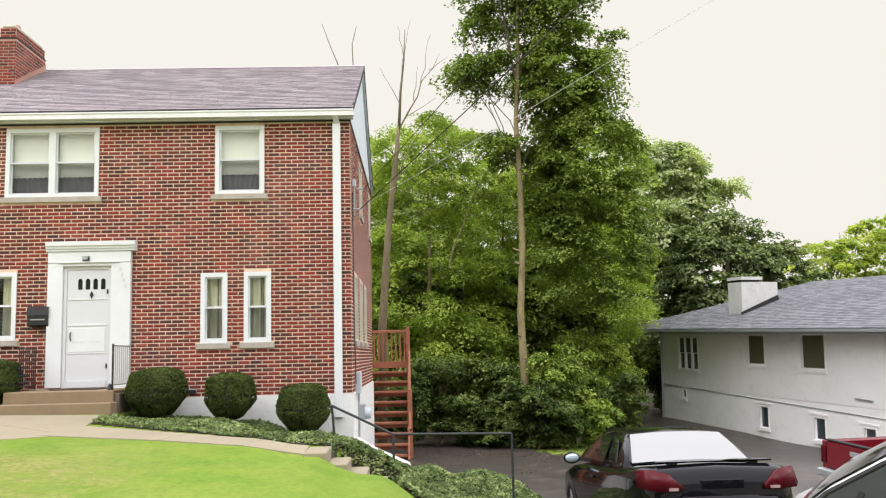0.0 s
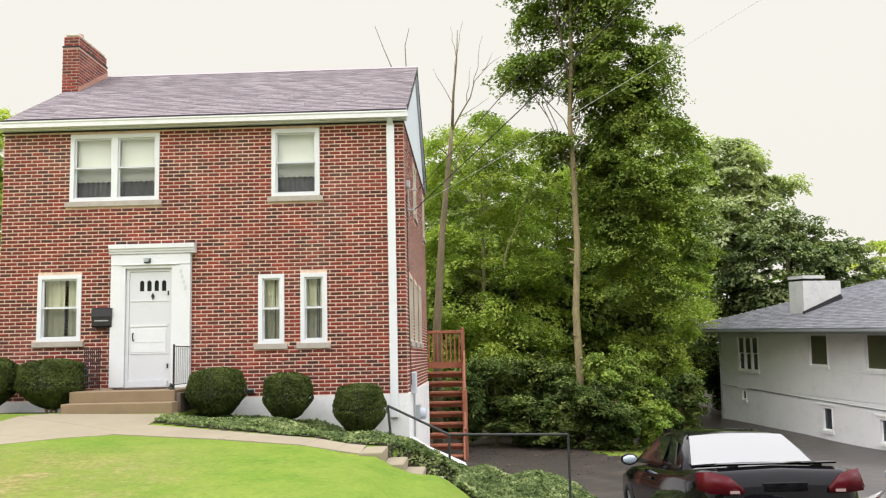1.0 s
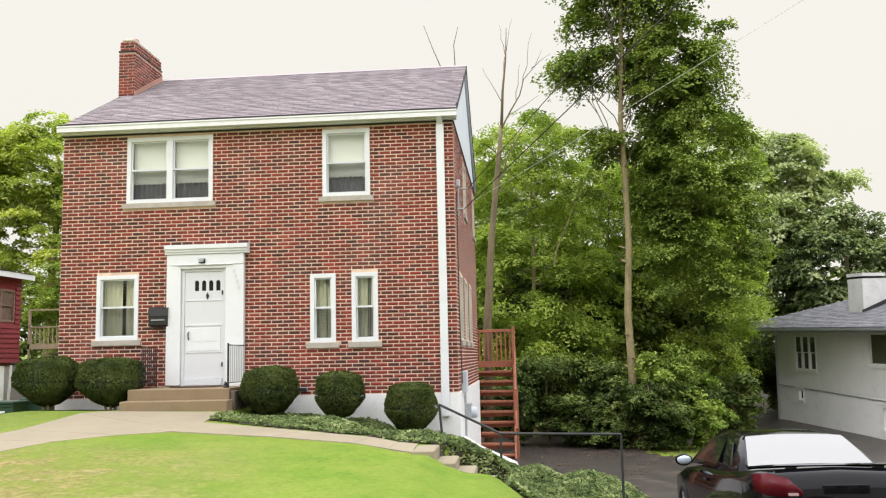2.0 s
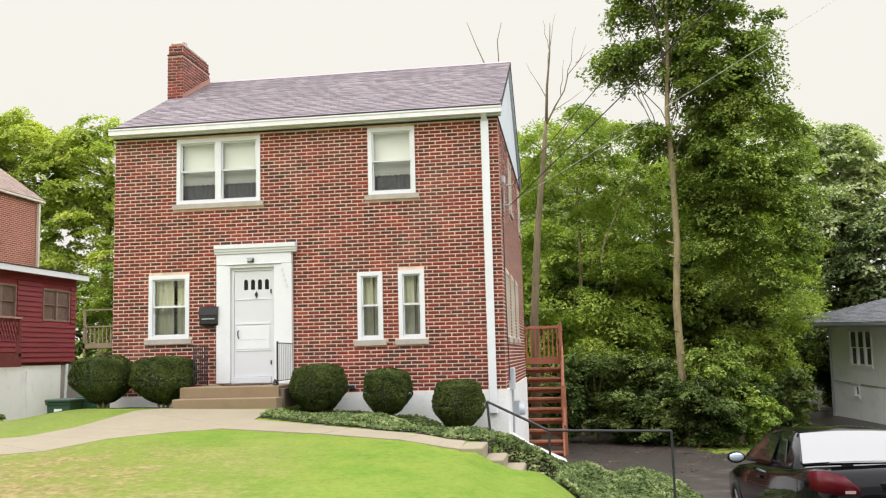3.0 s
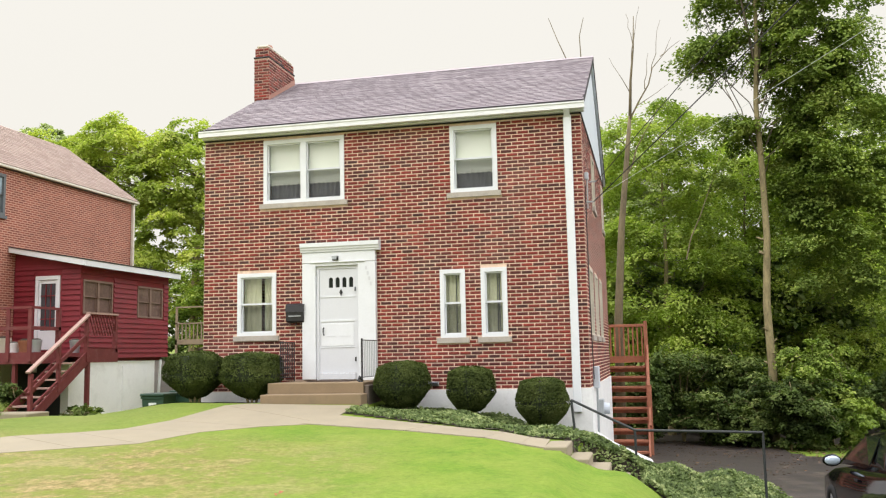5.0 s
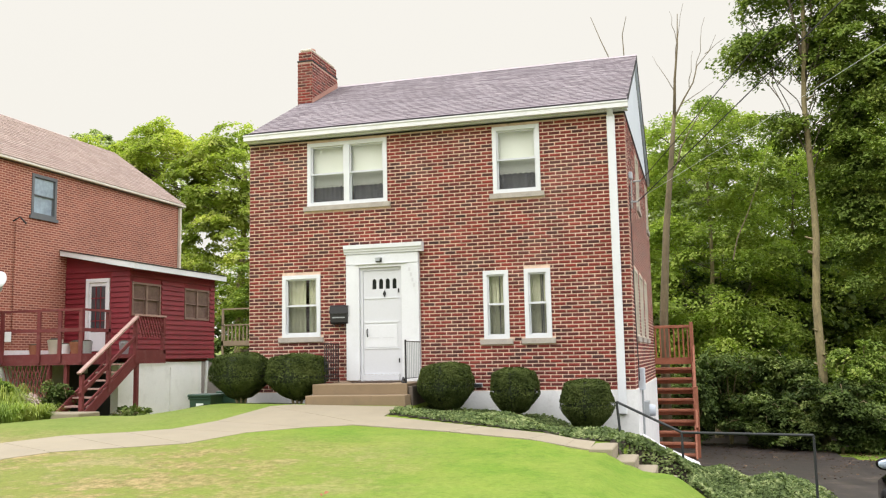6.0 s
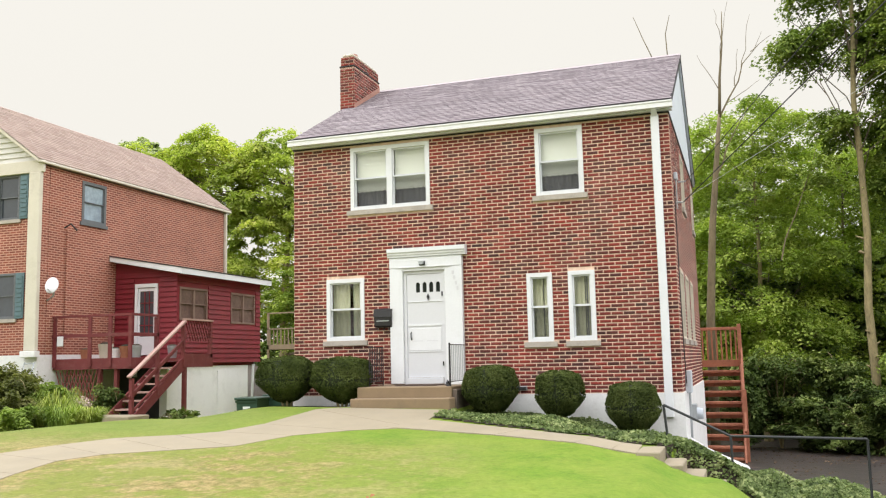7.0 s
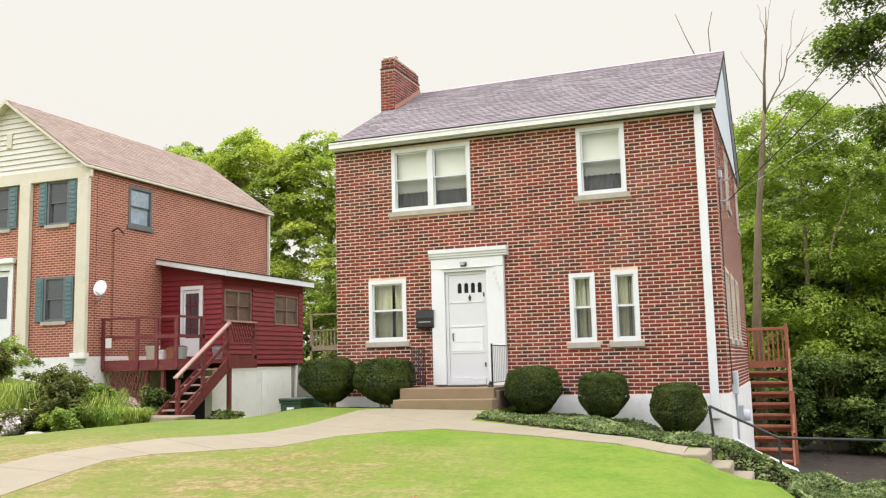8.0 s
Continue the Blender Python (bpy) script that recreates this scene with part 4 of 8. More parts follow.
part("threshold", bx(DX0 + 0.06, DX1 - 0.06, -0.075, 0.06, DZ0 - 0.02, DZ0 + 0.095, 0.006), M_DOOR, door)
for x in (-4.80, -4.667, -4.534, -4.40):
    part("door_light", bx(x - 0.002, x + 0.084, -0.012, -0.006, 1.978, 2.182), M_DARKGLASS, door, "dark glazed light")
    arch = bmesh.new()
    prism(arch, [(x - 0.001, 2.181), (x - 0.001, 2.135), (x + 0.012, 2.16), (x + 0.041, 2.179), (x + 0.07, 2.16), (x + 0.083, 2.135), (x + 0.083, 2.181)], "y", -0.036, -0.02)
    part("arch", arch, M_DOOR, door)
part("knocker", prism(bmesh.new(), [(-4.555, 1.95), (-4.585, 1.89), (-4.555, 1.82), (-4.525, 1.89)], "y", -0.056, -0.036), M_IRON, door, "small dark door knocker")
for z0, z1 in ((1.80, 1.815), (1.345, 1.38), (0.86, 0.875)):
    part("door_rail", bx(DX0 + 0.08, DX1 - 0.08, -0.046, -0.036, z0, z1), M_WHITE, door)
part("kick_panel", bx(DX0 + 0.10, DX1 - 0.10, -0.044, -0.036, 0.89, 1.31, 0.004), M_WHITE, door, "white mid panel")
for a, b in ((DX0 + 0.16, DX0 + 0.37), (DX0 + 0.45, DX1 - 0.16)):
    part("panel_groove", bx(a, b, -0.048, -0.0445, 1.061, 1.076), M_DOOR, door)
bm = bmesh.new()
tube(bm, [(-4.900, -0.04, 1.233), (-4.900, -0.08, 1.213), (-4.895, -0.085, 1.132), (-4.900, -0.04, 1.091)], 0.011)
part("door_handle", bm, M_IRON, door, "black pull handle")
for z in (0.6, 1.9):
    part("hinge", bx(DX1 - 0.075, DX1 - 0.05, -0.062, -0.05, z, z + 0.08), M_IRON, door)

# bell lamp over the door, slanting bars, mailbox
lamp = thing("entry_light", (-4.640, -0.1, 2.498), "small dark metal entry light on the door frieze", "light")
part("backplate", bx(-4.700, -4.580, -0.125, -0.107, 2.483, 2.566, 0.004), M_IRON, lamp)
bm = bmesh.new()
prism(bm, [(-4.695, 2.555), (-4.585, 2.555), (-4.610, 2.498), (-4.670, 2.498)], "y", -0.19, -0.126)
part("shade", bm, M_PEWTER, lamp)
strokes = thing("wall_bars", (-4.015, -0.1, 2.096), "four slanting grey bars on the white pilaster", "sign")
for i in range(4):
    part("bar", bx(-4.06 + i * 0.03, -4.02 + i * 0.03, -0.106, -0.1005, 2.29 - i * 0.10, 2.36 - i * 0.10), M_BARS, strokes)

mail = thing("mailbox", (-5.440, -0.05, 1.295), "black wall mailbox with a rounded flap and newspaper hooks", "mailbox")
bm = bmesh.new()
prism(bm, [(-0.004, 1.346), (-0.10, 1.346), (-0.13, 1.377), (-0.14, 1.549), (-0.125, 1.651), (-0.08, 1.686), (-0.004, 1.691)], "x", -5.620, -5.270)
part("box", bm, M_IRON, mail)
bm = bmesh.new()
prism(bm, [(-0.142, 1.539), (-0.152, 1.539), (-0.14, 1.661), (-0.085, 1.701), (-0.004, 1.707), (-0.004, 1.694), (-0.08, 1.689), (-0.128, 1.651)], "x", -5.630, -5.260)
part("lid", bm, M_IRON, mail)
part("slot", bx(-5.570, -5.320, -0.146, -0.1405, 1.455, 1.475), M_PEWTER, mail, "thin bright slot strip")
for x in (-5.560, -5.440, -5.330):
    part("hook", tube(bmesh.new(), [(x, -0.05, 1.345), (x, -0.06, 1.305), (x, -0.10, 1.290), (x, -0.13, 1.315)], 0.008, 6), M_IRON, mail)

# stoop with two steps
stoop = thing("front_stoop", (-4.7, -0.6, -0.3), "tan painted concrete stoop with two steps", "steps")
part("platform", bx(-5.53, -3.77, -1.17, -0.03, -0.6, 0.25, 0.012), M_STEP, stoop)
part("step", bx(-5.52, -3.70, -1.50, -1.173, -0.6, 0.065, 0.012), M_STEP, stoop)
part("side_cheek", bx(-3.767, -3.69, -1.12, -0.03, -0.6, 0.20, 0.01), M_DARKCONC, stoop, "dark brown side of the stoop")
part("pilaster_base", bx(-4.14, -3.78, -0.115, -0.03, 0.252, 0.31, 0.005), M_WHITE, stoop)
mat_ = thing("doormat", (-4.7, -0.6, 0.255), "dark brown doormat on the stoop", "doormat")
part("mat", bx(-5.02, -4.22, -0.62, -0.14, 0.252, 0.267, 0.004), M_MAT, mat_)


def iron_rail(x, y0, y1, z0, z1, n, label, newel, slim=None):
    """A short railing of square bars along one side of the stoop."""
    r = thing("iron_railing", (x, (y0 + y1) / 2, z0), label, "railing", group="iron railings of the stoop")
    part("top_rail", bar(bmesh.new(), (x, y0, z1), (x, y1, z1), 0.035, 0.014), M_IRON, r)
    part("bottom_rail", bar(bmesh.new(), (x, y0, z0 + 0.08), (x, y1, z0 + 0.08), 0.025, 0.012), M_IRON, r)
    for i in range(n):
        y = y0 + (y1 - y0) * i / (n - 1)
        part("baluster", bar(bmesh.new(), (x, y, z0 + (0.0 if i in (0, n - 1) else 0.086)), (x, y, z1 - 0.007), 0.014, 0.014, (0, 1, 0)), slim or M_IRON, r)
    if newel:
        part("newel_post", tube(bmesh.new(), [(x, y0 - 0.02, z0 - 0.02), (x, y0 - 0.02, z1 + 0.03)], 0.018, 8), M_IRON, r)
        part("foot_scroll", tube(bmesh.new(), [(x, y0 - 0.02, z0 + 0.04), (x - 0.04, y0 - 0.04, z0 + 0.09), (x - 0.05, y0 - 0.09, z0 + 0.03), (x, y0 - 0.09, z0 + 0.01)], 0.024, 6), M_IRON, r)
    return r


iron_rail(-3.83, -1.02, -0.20, 0.25, 0.97, 9, "black iron railing with slim grey balusters on the stoop", True, M_PEWTER)
rail_l = iron_rail(-5.49, -0.70, -0.04, 0.25, 0.97, 9, "black iron lattice railing beside the brick wall", False)
for i in range(5):
    z = 0.40 + i * 0.115
    part("cross_bar", bar(bmesh.new(), (-5.49, -0.70, z), (-5.49, -0.04, z), 0.012, 0.012), M_IRON, rail_l)

# chimney
chim = thing("brick_chimney", (-7.28, 3.1, 6.0), "red brick chimney with a corbelled cap and copper flashing", "chimney")
CX0, CX1, CY0, CY1, CZ = -7.47, -7.10, 2.40, 3.88, 7.47
part("chimney_shaft", bx(CX0 + 0.006, CX1 - 0.006, CY0 + 0.006, CY1 - 0.006, 5.4, CZ), M_DULLMORTAR, chim)
part("cap", bx(CX0 - 0.01, CX1 + 0.01, CY0 - 0.01, CY1 + 0.01, CZ, CZ + 0.035, 0.008), M_BLACKEDGE, chim, "dark weathered corbel")
part("upper_stack", bx(CX0 + 0.02, CX1 - 0.02, CY0 + 0.02, CY1 - 0.02, CZ + 0.035, CZ + 0.24), M_DULLMORTAR, chim)
part("crown", bx(CX0 + 0.04, CX1 - 0.04, CY0 + 0.04, CY1 - 0.04, CZ + 0.245, CZ + 0.33, 0.03), M_ROCK, chim, "pale crumbling mortar crown")
bm = bmesh.new()
tube(bm, [((CX0 + CX1) / 2, CY0 + 0.35, CZ + 0.3), ((CX0 + CX1) / 2, CY0 + 0.35, CZ + 0.40)], 0.12, 14, 0.10)
part("flue", bm, M_COPPER, chim, "clay flue pot")
fl = bmesh.new()
prism(fl, [(CY0 - 0.02, slope_z(CY0) - 0.02), (CY0 - 0.02, slope_z(CY0) + 0.10), (CY1, slope_z(CY1) + 0.14), (CY1, slope_z(CY1) - 0.02)], "x", CX1 - 0.004, CX1 + 0.012)
part("flashing", fl, M_COPPER, chim, "copper flashing at the roof")

# meter, conduit and utility bracket on the gable wall
meter = thing("electric_meter", (0.06, 1.9, -0.4), "round grey electric meter with its box and conduit", "meter")
part("meter_box", bx(0.024, 0.12, 1.62, 1.92, -0.52, -0.22, 0.01), M_PEWTER, meter)
bm = bmesh.new()
tube(bm, [(0.12, 1.77, -0.40), (0.23, 1.77, -0.40)], 0.115, 18, 0.10)
part("glass_dome", bm, M_UTILITY, meter)
part("conduit", tube(bmesh.new(), [(0.05, 1.0, -1.3), (0.05, 1.0, 0.12)], 0.02, 8), M_PEWTER, meter)
panel = thing("cable_box", (0.05, 0.9, 0.2), "pale grey utility box on the brick gable wall", "box")
part("cover", bx(0.002, 0.11, 0.62, 0.95, 0.03, 0.42, 0.01), M_UTILITY, panel)
part("cable", tube(bmesh.new(), [(0.03, 0.55, 0.2), (0.02, 0.45, 1.0), (0.02, 0.32, 1.9), (0.02, 0.30, 3.7)], 0.009, 6), M_IRON, panel)
head = thing("utility_bracket", (0.05, 0.5, 3.9), "pale service bracket with insulators under the gable", "bracket")
part("bracket", bx(0.002, 0.07, 0.44, 0.58, 3.84, 3.97, 0.01), M_UTILITY, head)
part("mast", tube(bmesh.new(), [(0.04, 0.50, 3.3), (0.04, 0.50, 3.84)], 0.012, 8), M_PEWTER, head)
for y, z in ((0.5, 3.42), (1.7, 4.02)):
    part("insulator", tube(bmesh.new(), [(0.0, y, z), (0.15, y, z)], 0.02, 8, 0.014), M_PEWTER, head)

# overhead cables to the street
cables = thing("overhead_cables", (0.1, 1.3, 3.5), "thin dark service cables sagging towards the street", "cable")
for a, b, sag, r, m in (((0.15, 1.7, 4.02), (4.6, -10.5, 5.9), 0.03, 0.007, M_IRON), ((0.15, 0.5, 3.42), (5.9, -10.5, 6.35), 0.03, 0.009, M_IRON), ((0.15, 0.5, 3.46), (5.6, -7.5, 5.0), 0.03, 0.003, M_WHITE)):
    a, b = Vector(a), Vector(b)
    pts = [a.lerp(b, i / 24) - Vector((0, 0, sag * 4 * (i / 24) * (1 - i / 24))) for i in range(25)]
    part("cable", tube(bmesh.new(), pts, r, 5), m, cables, "" if m is M_IRON else "pale cable")
# ---- walks, outside steps, planting by the house ----
FAR = [(-5.72, -1.52), (-6.06, -1.72), (-6.23, -3.21), (-6.45, -4.13), (-6.93, -4.55), (-7.65, -4.95), (-8.07, -5.67), (-8.36, -6.43), (-8.29, -7.39), (-8.5, -9.0), (-8.3, -12.0)]
NEAR = [(-3.75, -1.6), (-3.68, -3.23), (-4.52, -3.66), (-5.15, -4.29), (-5.47, -5.32), (-6.09, -5.75), (-6.8, -6.26), (-7.07, -6.79), (-6.93, -7.58), (-6.53, -8.97), (-6.2, -12.0)]
ribbon("front_walk", FAR, NEAR, 0.006, M_CONCRETE, "curving tan concrete walk leading to the front steps")
ribbon("side_walk", [(-3.7, -2.55), (-2.0, -3.32), (-0.9, -3.86), (-0.55, -3.94), (-0.285, -3.97)], [(-4.15, -3.27), (-2.3, -3.85), (-1.1, -4.4), (-0.60, -4.54), (-0.285, -4.63)], 0.014, M_CONCRETE, "narrow concrete walk between lawn and ivy bed")
osteps = thing("garden_steps", (0.6, -4.25, -1.0), "concrete garden steps going down to the driveway", "steps")
for i in range(3):
    part("step", bx(0.245 + 0.235 * i, 0.48 + 0.235 * i + 0.02, -4.72, -3.93, -2.0, -0.535 - 0.128 * i, 0.012), M_CONCRETE, osteps)
LAND = ground_z(-0.285, -4.32) - lie(0.6, -4.25) + 0.016
part("landing", bx(-0.043, 0.243, -4.74, -3.95, -1.2, LAND, 0.012), M_CONCRETE, osteps)

rail = thing("pipe_railing", (0.9, -3.7, -0.9), "dark steel pipe handrail along the garden steps", "railing")
P = [(0.06, -3.45, 0.105), (0.90, -3.60, -0.29), (2.51, -3.60, -0.32)]
FEET = [-0.5, -1.25, -1.45]
for (x, y, z), fz, lean in zip(P, FEET, (0.05, 0.01, 0.0)):
    part("post", tube(bmesh.new(), [(x + lean, y, fz), (x, y, z)], 0.017, 10), M_PIPE, rail)
part("handrail", tube(bmesh.new(), [P[0], P[1]], 0.017, 10), M_PIPE, rail)
part("handrail", tube(bmesh.new(), [P[1], P[2]], 0.017, 10), M_PIPE, rail)

rwall = thing("retaining_wall", (0.8, 0.1, -1.2), "low sloping whitewashed retaining wall by the driveway", "wall")
bm = bmesh.new()
prof = [(0.05, 0.75, -0.72), (0.40, 0.45, -0.91), (1.04, -0.12, -1.14), (1.16, -0.23, -1.42)]
for (x0, y0, z0), (x1, y1, z1) in zip(prof, prof[1:]):
    d = Vector((x1 - x0, y1 - y0, 0)).normalized()
    n = Vector((-d.y, d.x, 0)) * 0.07
    vs = [bm.verts.new(v) for v in ((x0 - n.x, y0 - n.y, z0), (x0 + n.x, y0 + n.y, z0), (x1 + n.x, y1 + n.y, z1), (x1 - n.x, y1 - n.y, z1))]
    lo = [bm.verts.new((v.co.x, v.co.y, v.co.z - 0.9)) for v in vs]
    bm.faces.new(vs)
    for i in range(4):
        bm.faces.new((vs[i], lo[i], lo[(i + 1) % 4], vs[(i + 1) % 4]))
bmesh.ops.recalc_face_normals(bm, faces=bm.faces[:])
part("coping", bm, M_OLDWHITE, rwall)
for ob in (osteps, rail, rwall):
    seated(ob, -0.24 if ob is osteps else -0.10)

NP = np.random.default_rng(11)


def clipped_bush(x, y, z, w, h, seed, label, group="clipped bushes along the front", narrow=0.40, gap=0.03):
    """A clipped evergreen: stems, a dark solid core that stands for the shaded inside, and a close shell of small
    leaves.
    """
    rng = np.random.default_rng(seed)
    th = thing("boxwood_bush", (x, y, z), label, "bush", group)
    for k in range(6):
        a = k * 1.05 + seed
        part("stem", tube(bmesh.new(), [(x + 0.05 * math.cos(a), y + 0.05 * math.sin(a), z - 0.05), (x + 0.16 * w * math.cos(a), y + 0.16 * w * math.sin(a), z + 0.3 * h), (x + 0.33 * w * math.cos(a), y + 0.33 * w * math.sin(a), z + 0.6 * h)], 0.025, 5, 0.012), M_BARK, th)
    n = 21000
    u = rng.normal(0, 1, (n, 3))
    u /= np.linalg.norm(u, axis=1)[:, None]
    p = np.sign(u) * np.abs(u) ** 0.66  # squarish, as shears leave it
    lump = np.array([noise.noise(Vector(v) * 2.1 + Vector((seed, 0, 0))) for v in u]) * 0.09
    r = (1 + lump - np.abs(rng.normal(0, 0.07, n)))[:, None]
    q = p / (np.max(np.abs(p), axis=1) * 0.42 + np.linalg.norm(p, axis=1) * 0.55)[:, None] * r
    taper = 1 - narrow * np.clip((-q[:, 2] - 0.12) / 0.88, 0, 1) ** 1.15
    pts = np.stack([x + q[:, 0] * w / 2 * taper, y + q[:, 1] * w / 2 * taper, z + h * (0.5 + gap) + q[:, 2] * h * (0.5 - gap)], 1)
    v, f = leaf_cloud(pts, u, 0.034, 0.5, rng)
    part_of("leaves", raw_mesh("leaves", v, f), M_BOX, th)
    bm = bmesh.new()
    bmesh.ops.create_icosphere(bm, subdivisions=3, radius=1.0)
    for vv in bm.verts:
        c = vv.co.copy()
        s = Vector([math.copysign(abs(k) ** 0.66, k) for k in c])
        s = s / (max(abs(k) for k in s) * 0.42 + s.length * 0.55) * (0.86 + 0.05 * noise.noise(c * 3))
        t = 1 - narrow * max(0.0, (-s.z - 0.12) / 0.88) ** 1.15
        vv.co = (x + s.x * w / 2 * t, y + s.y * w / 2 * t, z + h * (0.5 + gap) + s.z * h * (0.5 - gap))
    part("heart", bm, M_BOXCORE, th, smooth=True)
    return th


# core colour holds the shade between the twigs
M_BOXCORE = surf("bush_core_shade", (0.022, 0.033, 0.011), 0.4, 6, 50, 0.95, bumps=0.8)
clipped_bush(-7.12, -0.80, -0.12, 1.02, 0.96, 1, "dark green clipped boxwood bush on bare stems by the wall", narrow=0.62, gap=0.05)
clipped_bush(-5.99, -0.80, -0.13, 1.04, 0.93, 2, "dark green clipped boxwood bush beside the front steps", narrow=0.62, gap=0.05)
clipped_bush(-3.2, -0.75, -0.27, 0.94, 0.86, 3, "dark green clipped boxwood bush above the ivy bed")
clipped_bush(-1.98, -0.75, -0.34, 0.80, 0.82, 4, "small round clipped boxwood bush above the ivy bed")
clipped_bush(-0.76, -0.75, -0.60, 0.86, 0.87, 5, "dark green clipped boxwood bush at the house corner")


def blob_rock(name, x, y, z, sx, sy, sz, seed, label, category="rock", material=None):
    th = thing(name, (x, y, z), label, category)
    bm = bmesh.new()
    bmesh.ops.create_icosphere(bm, subdivisions=3, radius=1.0)
    for v in bm.verts:
        c = v.co * (1 + 0.28 * noise.noise(v.co * 1.3 + Vector((seed, 3, 1))) + 0.08 * noise.noise(v.co * 4))
        v.co = (x + c.x * sx, y + c.y * sy, z + c.z * sz)
    part("boulder", bm, material or M_ROCK, th)
    return th


tagged(sheet("planting_bed", steps_between(-7.9, -5.75, 0.08) + [-5.75], steps_between(-1.55, -0.03, 0.08) + [-0.03], M_SOIL, 0.014, lambda x, y: y > -1.25 - 0.16 * noise.noise(Vector((x * 2.3, 1.0, 0))) + 0.10 * (x + 6.8)), "bare brown soil under the clipped bushes", "soil", kind="structure")
vent = thing("foundation_vent", (-2.81, -0.03, 0.165), "small dark vent at the foot of the brick wall", "vent")
part("frame", bx(-2.91, -2.71, -0.035, -0.008, 0.13, 0.205, 0.006), M_PEWTER, vent)
for k in range(3):
    part("slat", bx(-2.895, -2.725, -0.044, -0.036, 0.14 + k * 0.02, 0.152 + k * 0.02), M_IRON, vent)


def ivy_height(x, y):
    return 0.025 + 0.07 * max(0.0, noise.noise(Vector((x * 1.7, y * 1.7, 5))) + 0.55)


def in_ivy(x, y):
    if -3.68 < x < 0.2 and y < -0.06:
        edge = lerp_rows([(-3.7, -2.35), (-2.0, -3.18), (-0.9, -3.80), (0.2, -4.02)], x)
        return y > edge and not (x < -3.6 and y > -1.3)
    if 0.2 <= x < 3.0:
        top = lerp_rows([(0.2, 0.30), (0.4, 0.27), (1.35, -0.45), (2.2, -1.0), (3.0, -2.4)], x)
        low = lerp_rows([(0.2, -4.02), (0.68, -4.02), (0.80, -4.68), (1.9, -4.72), (2.9, -3.7)], x)
        return low < y < top
    return False


pts, nrm = [], []
rr = random.Random(4)
while len(pts) < 84000:
    x, y = (rr.uniform(0.1, 3.0) if len(pts) % 2 else rr.uniform(-3.7, 3.0)), rr.uniform(-4.8, 0.4)
    if not in_ivy(x, y):
        continue
    k = ivy_height(x, y) * (1.7 if x > 0.6 else 1.0) + 0.20 * math.exp(-((y - 0.22 + 0.85 * (x - 0.4)) / 0.35) ** 2) * (x > 0.2)
    pts.append((x, y, ground_z(x, y) + k * rr.uniform(0.25, 1.0) + 0.01))
    nrm.append((0.15, -0.55, 1.0))
v, f = leaf_cloud(np.array(pts), np.array(nrm), 0.047, 0.55, NP, 0.8)
tagged(part_of("ivy_bed", raw_mesh("ivy_bed", v, f), M_IVY), "dense green ivy ground cover on the bank below the house", "ivy", kind="stuff")
tagged(sheet("planting_bed", steps_between(-3.7, 3.0, 0.1) + [3.0], steps_between(-4.8, 0.4, 0.1) + [0.4], M_SOIL, 0.016, in_ivy), "dark soil of the planting bed", "soil", kind="structure")


# short grass on the lawn
def on_lawn(x, y):
    if x > lerp_rows(BANK_TOP, y) + 0.9:
        return False
    for a, b, c, d in zip(FAR, FAR[1:], NEAR, NEAR[1:]):
        lo, hi = min(a[1], b[1], c[1], d[1]), max(a[1], b[1], c[1], d[1])
        if lo - 0.1 < y < hi + 0.1:
            fx = lerp_rows(sorted([(p[1], p[0]) for p in FAR]), y)
            nx = lerp_rows(sorted([(p[1], p[0]) for p in NEAR]), y)
            if fx - 0.05 < x < nx + 0.04:
                return False
            break
    if x > -4.2:
        low = lerp_rows([(-4.2, -3.3), (-2.3, -3.9), (-1.1, -4.45), (0.2, -4.7), (1.5, -4.7)], x)
        return y < low
    return x < -5.9 or y < -3.4


pts = []
while len(pts) < 90000:
    y = -12.0 + 11.5 * rr.random()
    x = rr.uniform(-13.5, 2.2)
    if on_lawn(x, y) and not (x > -8.0 and y > -0.3):
        pts.append((x, y, ground_z(x, y)))
pts = np.array(pts)
n = len(pts)
ang, lay_ = NP.uniform(0, 2 * np.pi, n), NP.uniform(0.012, 0.04, n)
hgt = lay_ * NP.uniform(0.0, 0.05, n)
edge = np.stack([np.cos(ang), np.sin(ang), np.zeros(n)], 1) * 0.004
pts[:, 2] += 0.001
tip = pts + np.stack([-np.sin(ang) * lay_, np.cos(ang) * lay_, hgt], 1)
v = np.stack([pts - edge, pts + edge, tip], 1).reshape(-1, 3)
tagged(part_of("grass_blades", raw_mesh("grass_blades", v, np.arange(n * 3).reshape(n, 3)), M_BLADES), "short mown grass with dry straw patches", "grass", kind="stuff")

# rear landing and stairs of stained wood
deck = thing("rear_stairs", (0.45, 9.3, -2.1), "reddish stained wooden stairs rising to a railed landing", "stairs")
LZ = 0.38
for i in range(6):
    part("deck_board", bx(-2.2, 0.985, 9.30 + i * 0.15, 9.44 + i * 0.15, LZ - 0.03, LZ), M_REDWOOD, deck)
part("fascia", bx(-2.2, 1.0, 9.255, 9.298, LZ - 0.17, LZ + 0.005), M_REDWOOD, deck)
part("support_post", bx(0.90, 0.99, 9.32, 9.41, -2.3, LZ - 0.032), M_REDWOOD, deck)
part("landing_post", bx(0.905, 1.0, 9.14, 9.25, LZ - 0.6, 1.33, 0.008), M_REDWOOD, deck)
part("back_post", bx(0.905, 1.0, 10.12, 10.22, LZ - 0.1, 1.30, 0.008), M_REDWOOD, deck)
part("top_rail", bx(-2.2, 0.90, 10.12, 10.20, 1.20, 1.28, 0.006), M_REDWOOD, deck)
part("side_rail", bx(0.93, 0.985, 9.255, 10.118, 1.20, 1.27, 0.006), M_REDWOOD, deck)
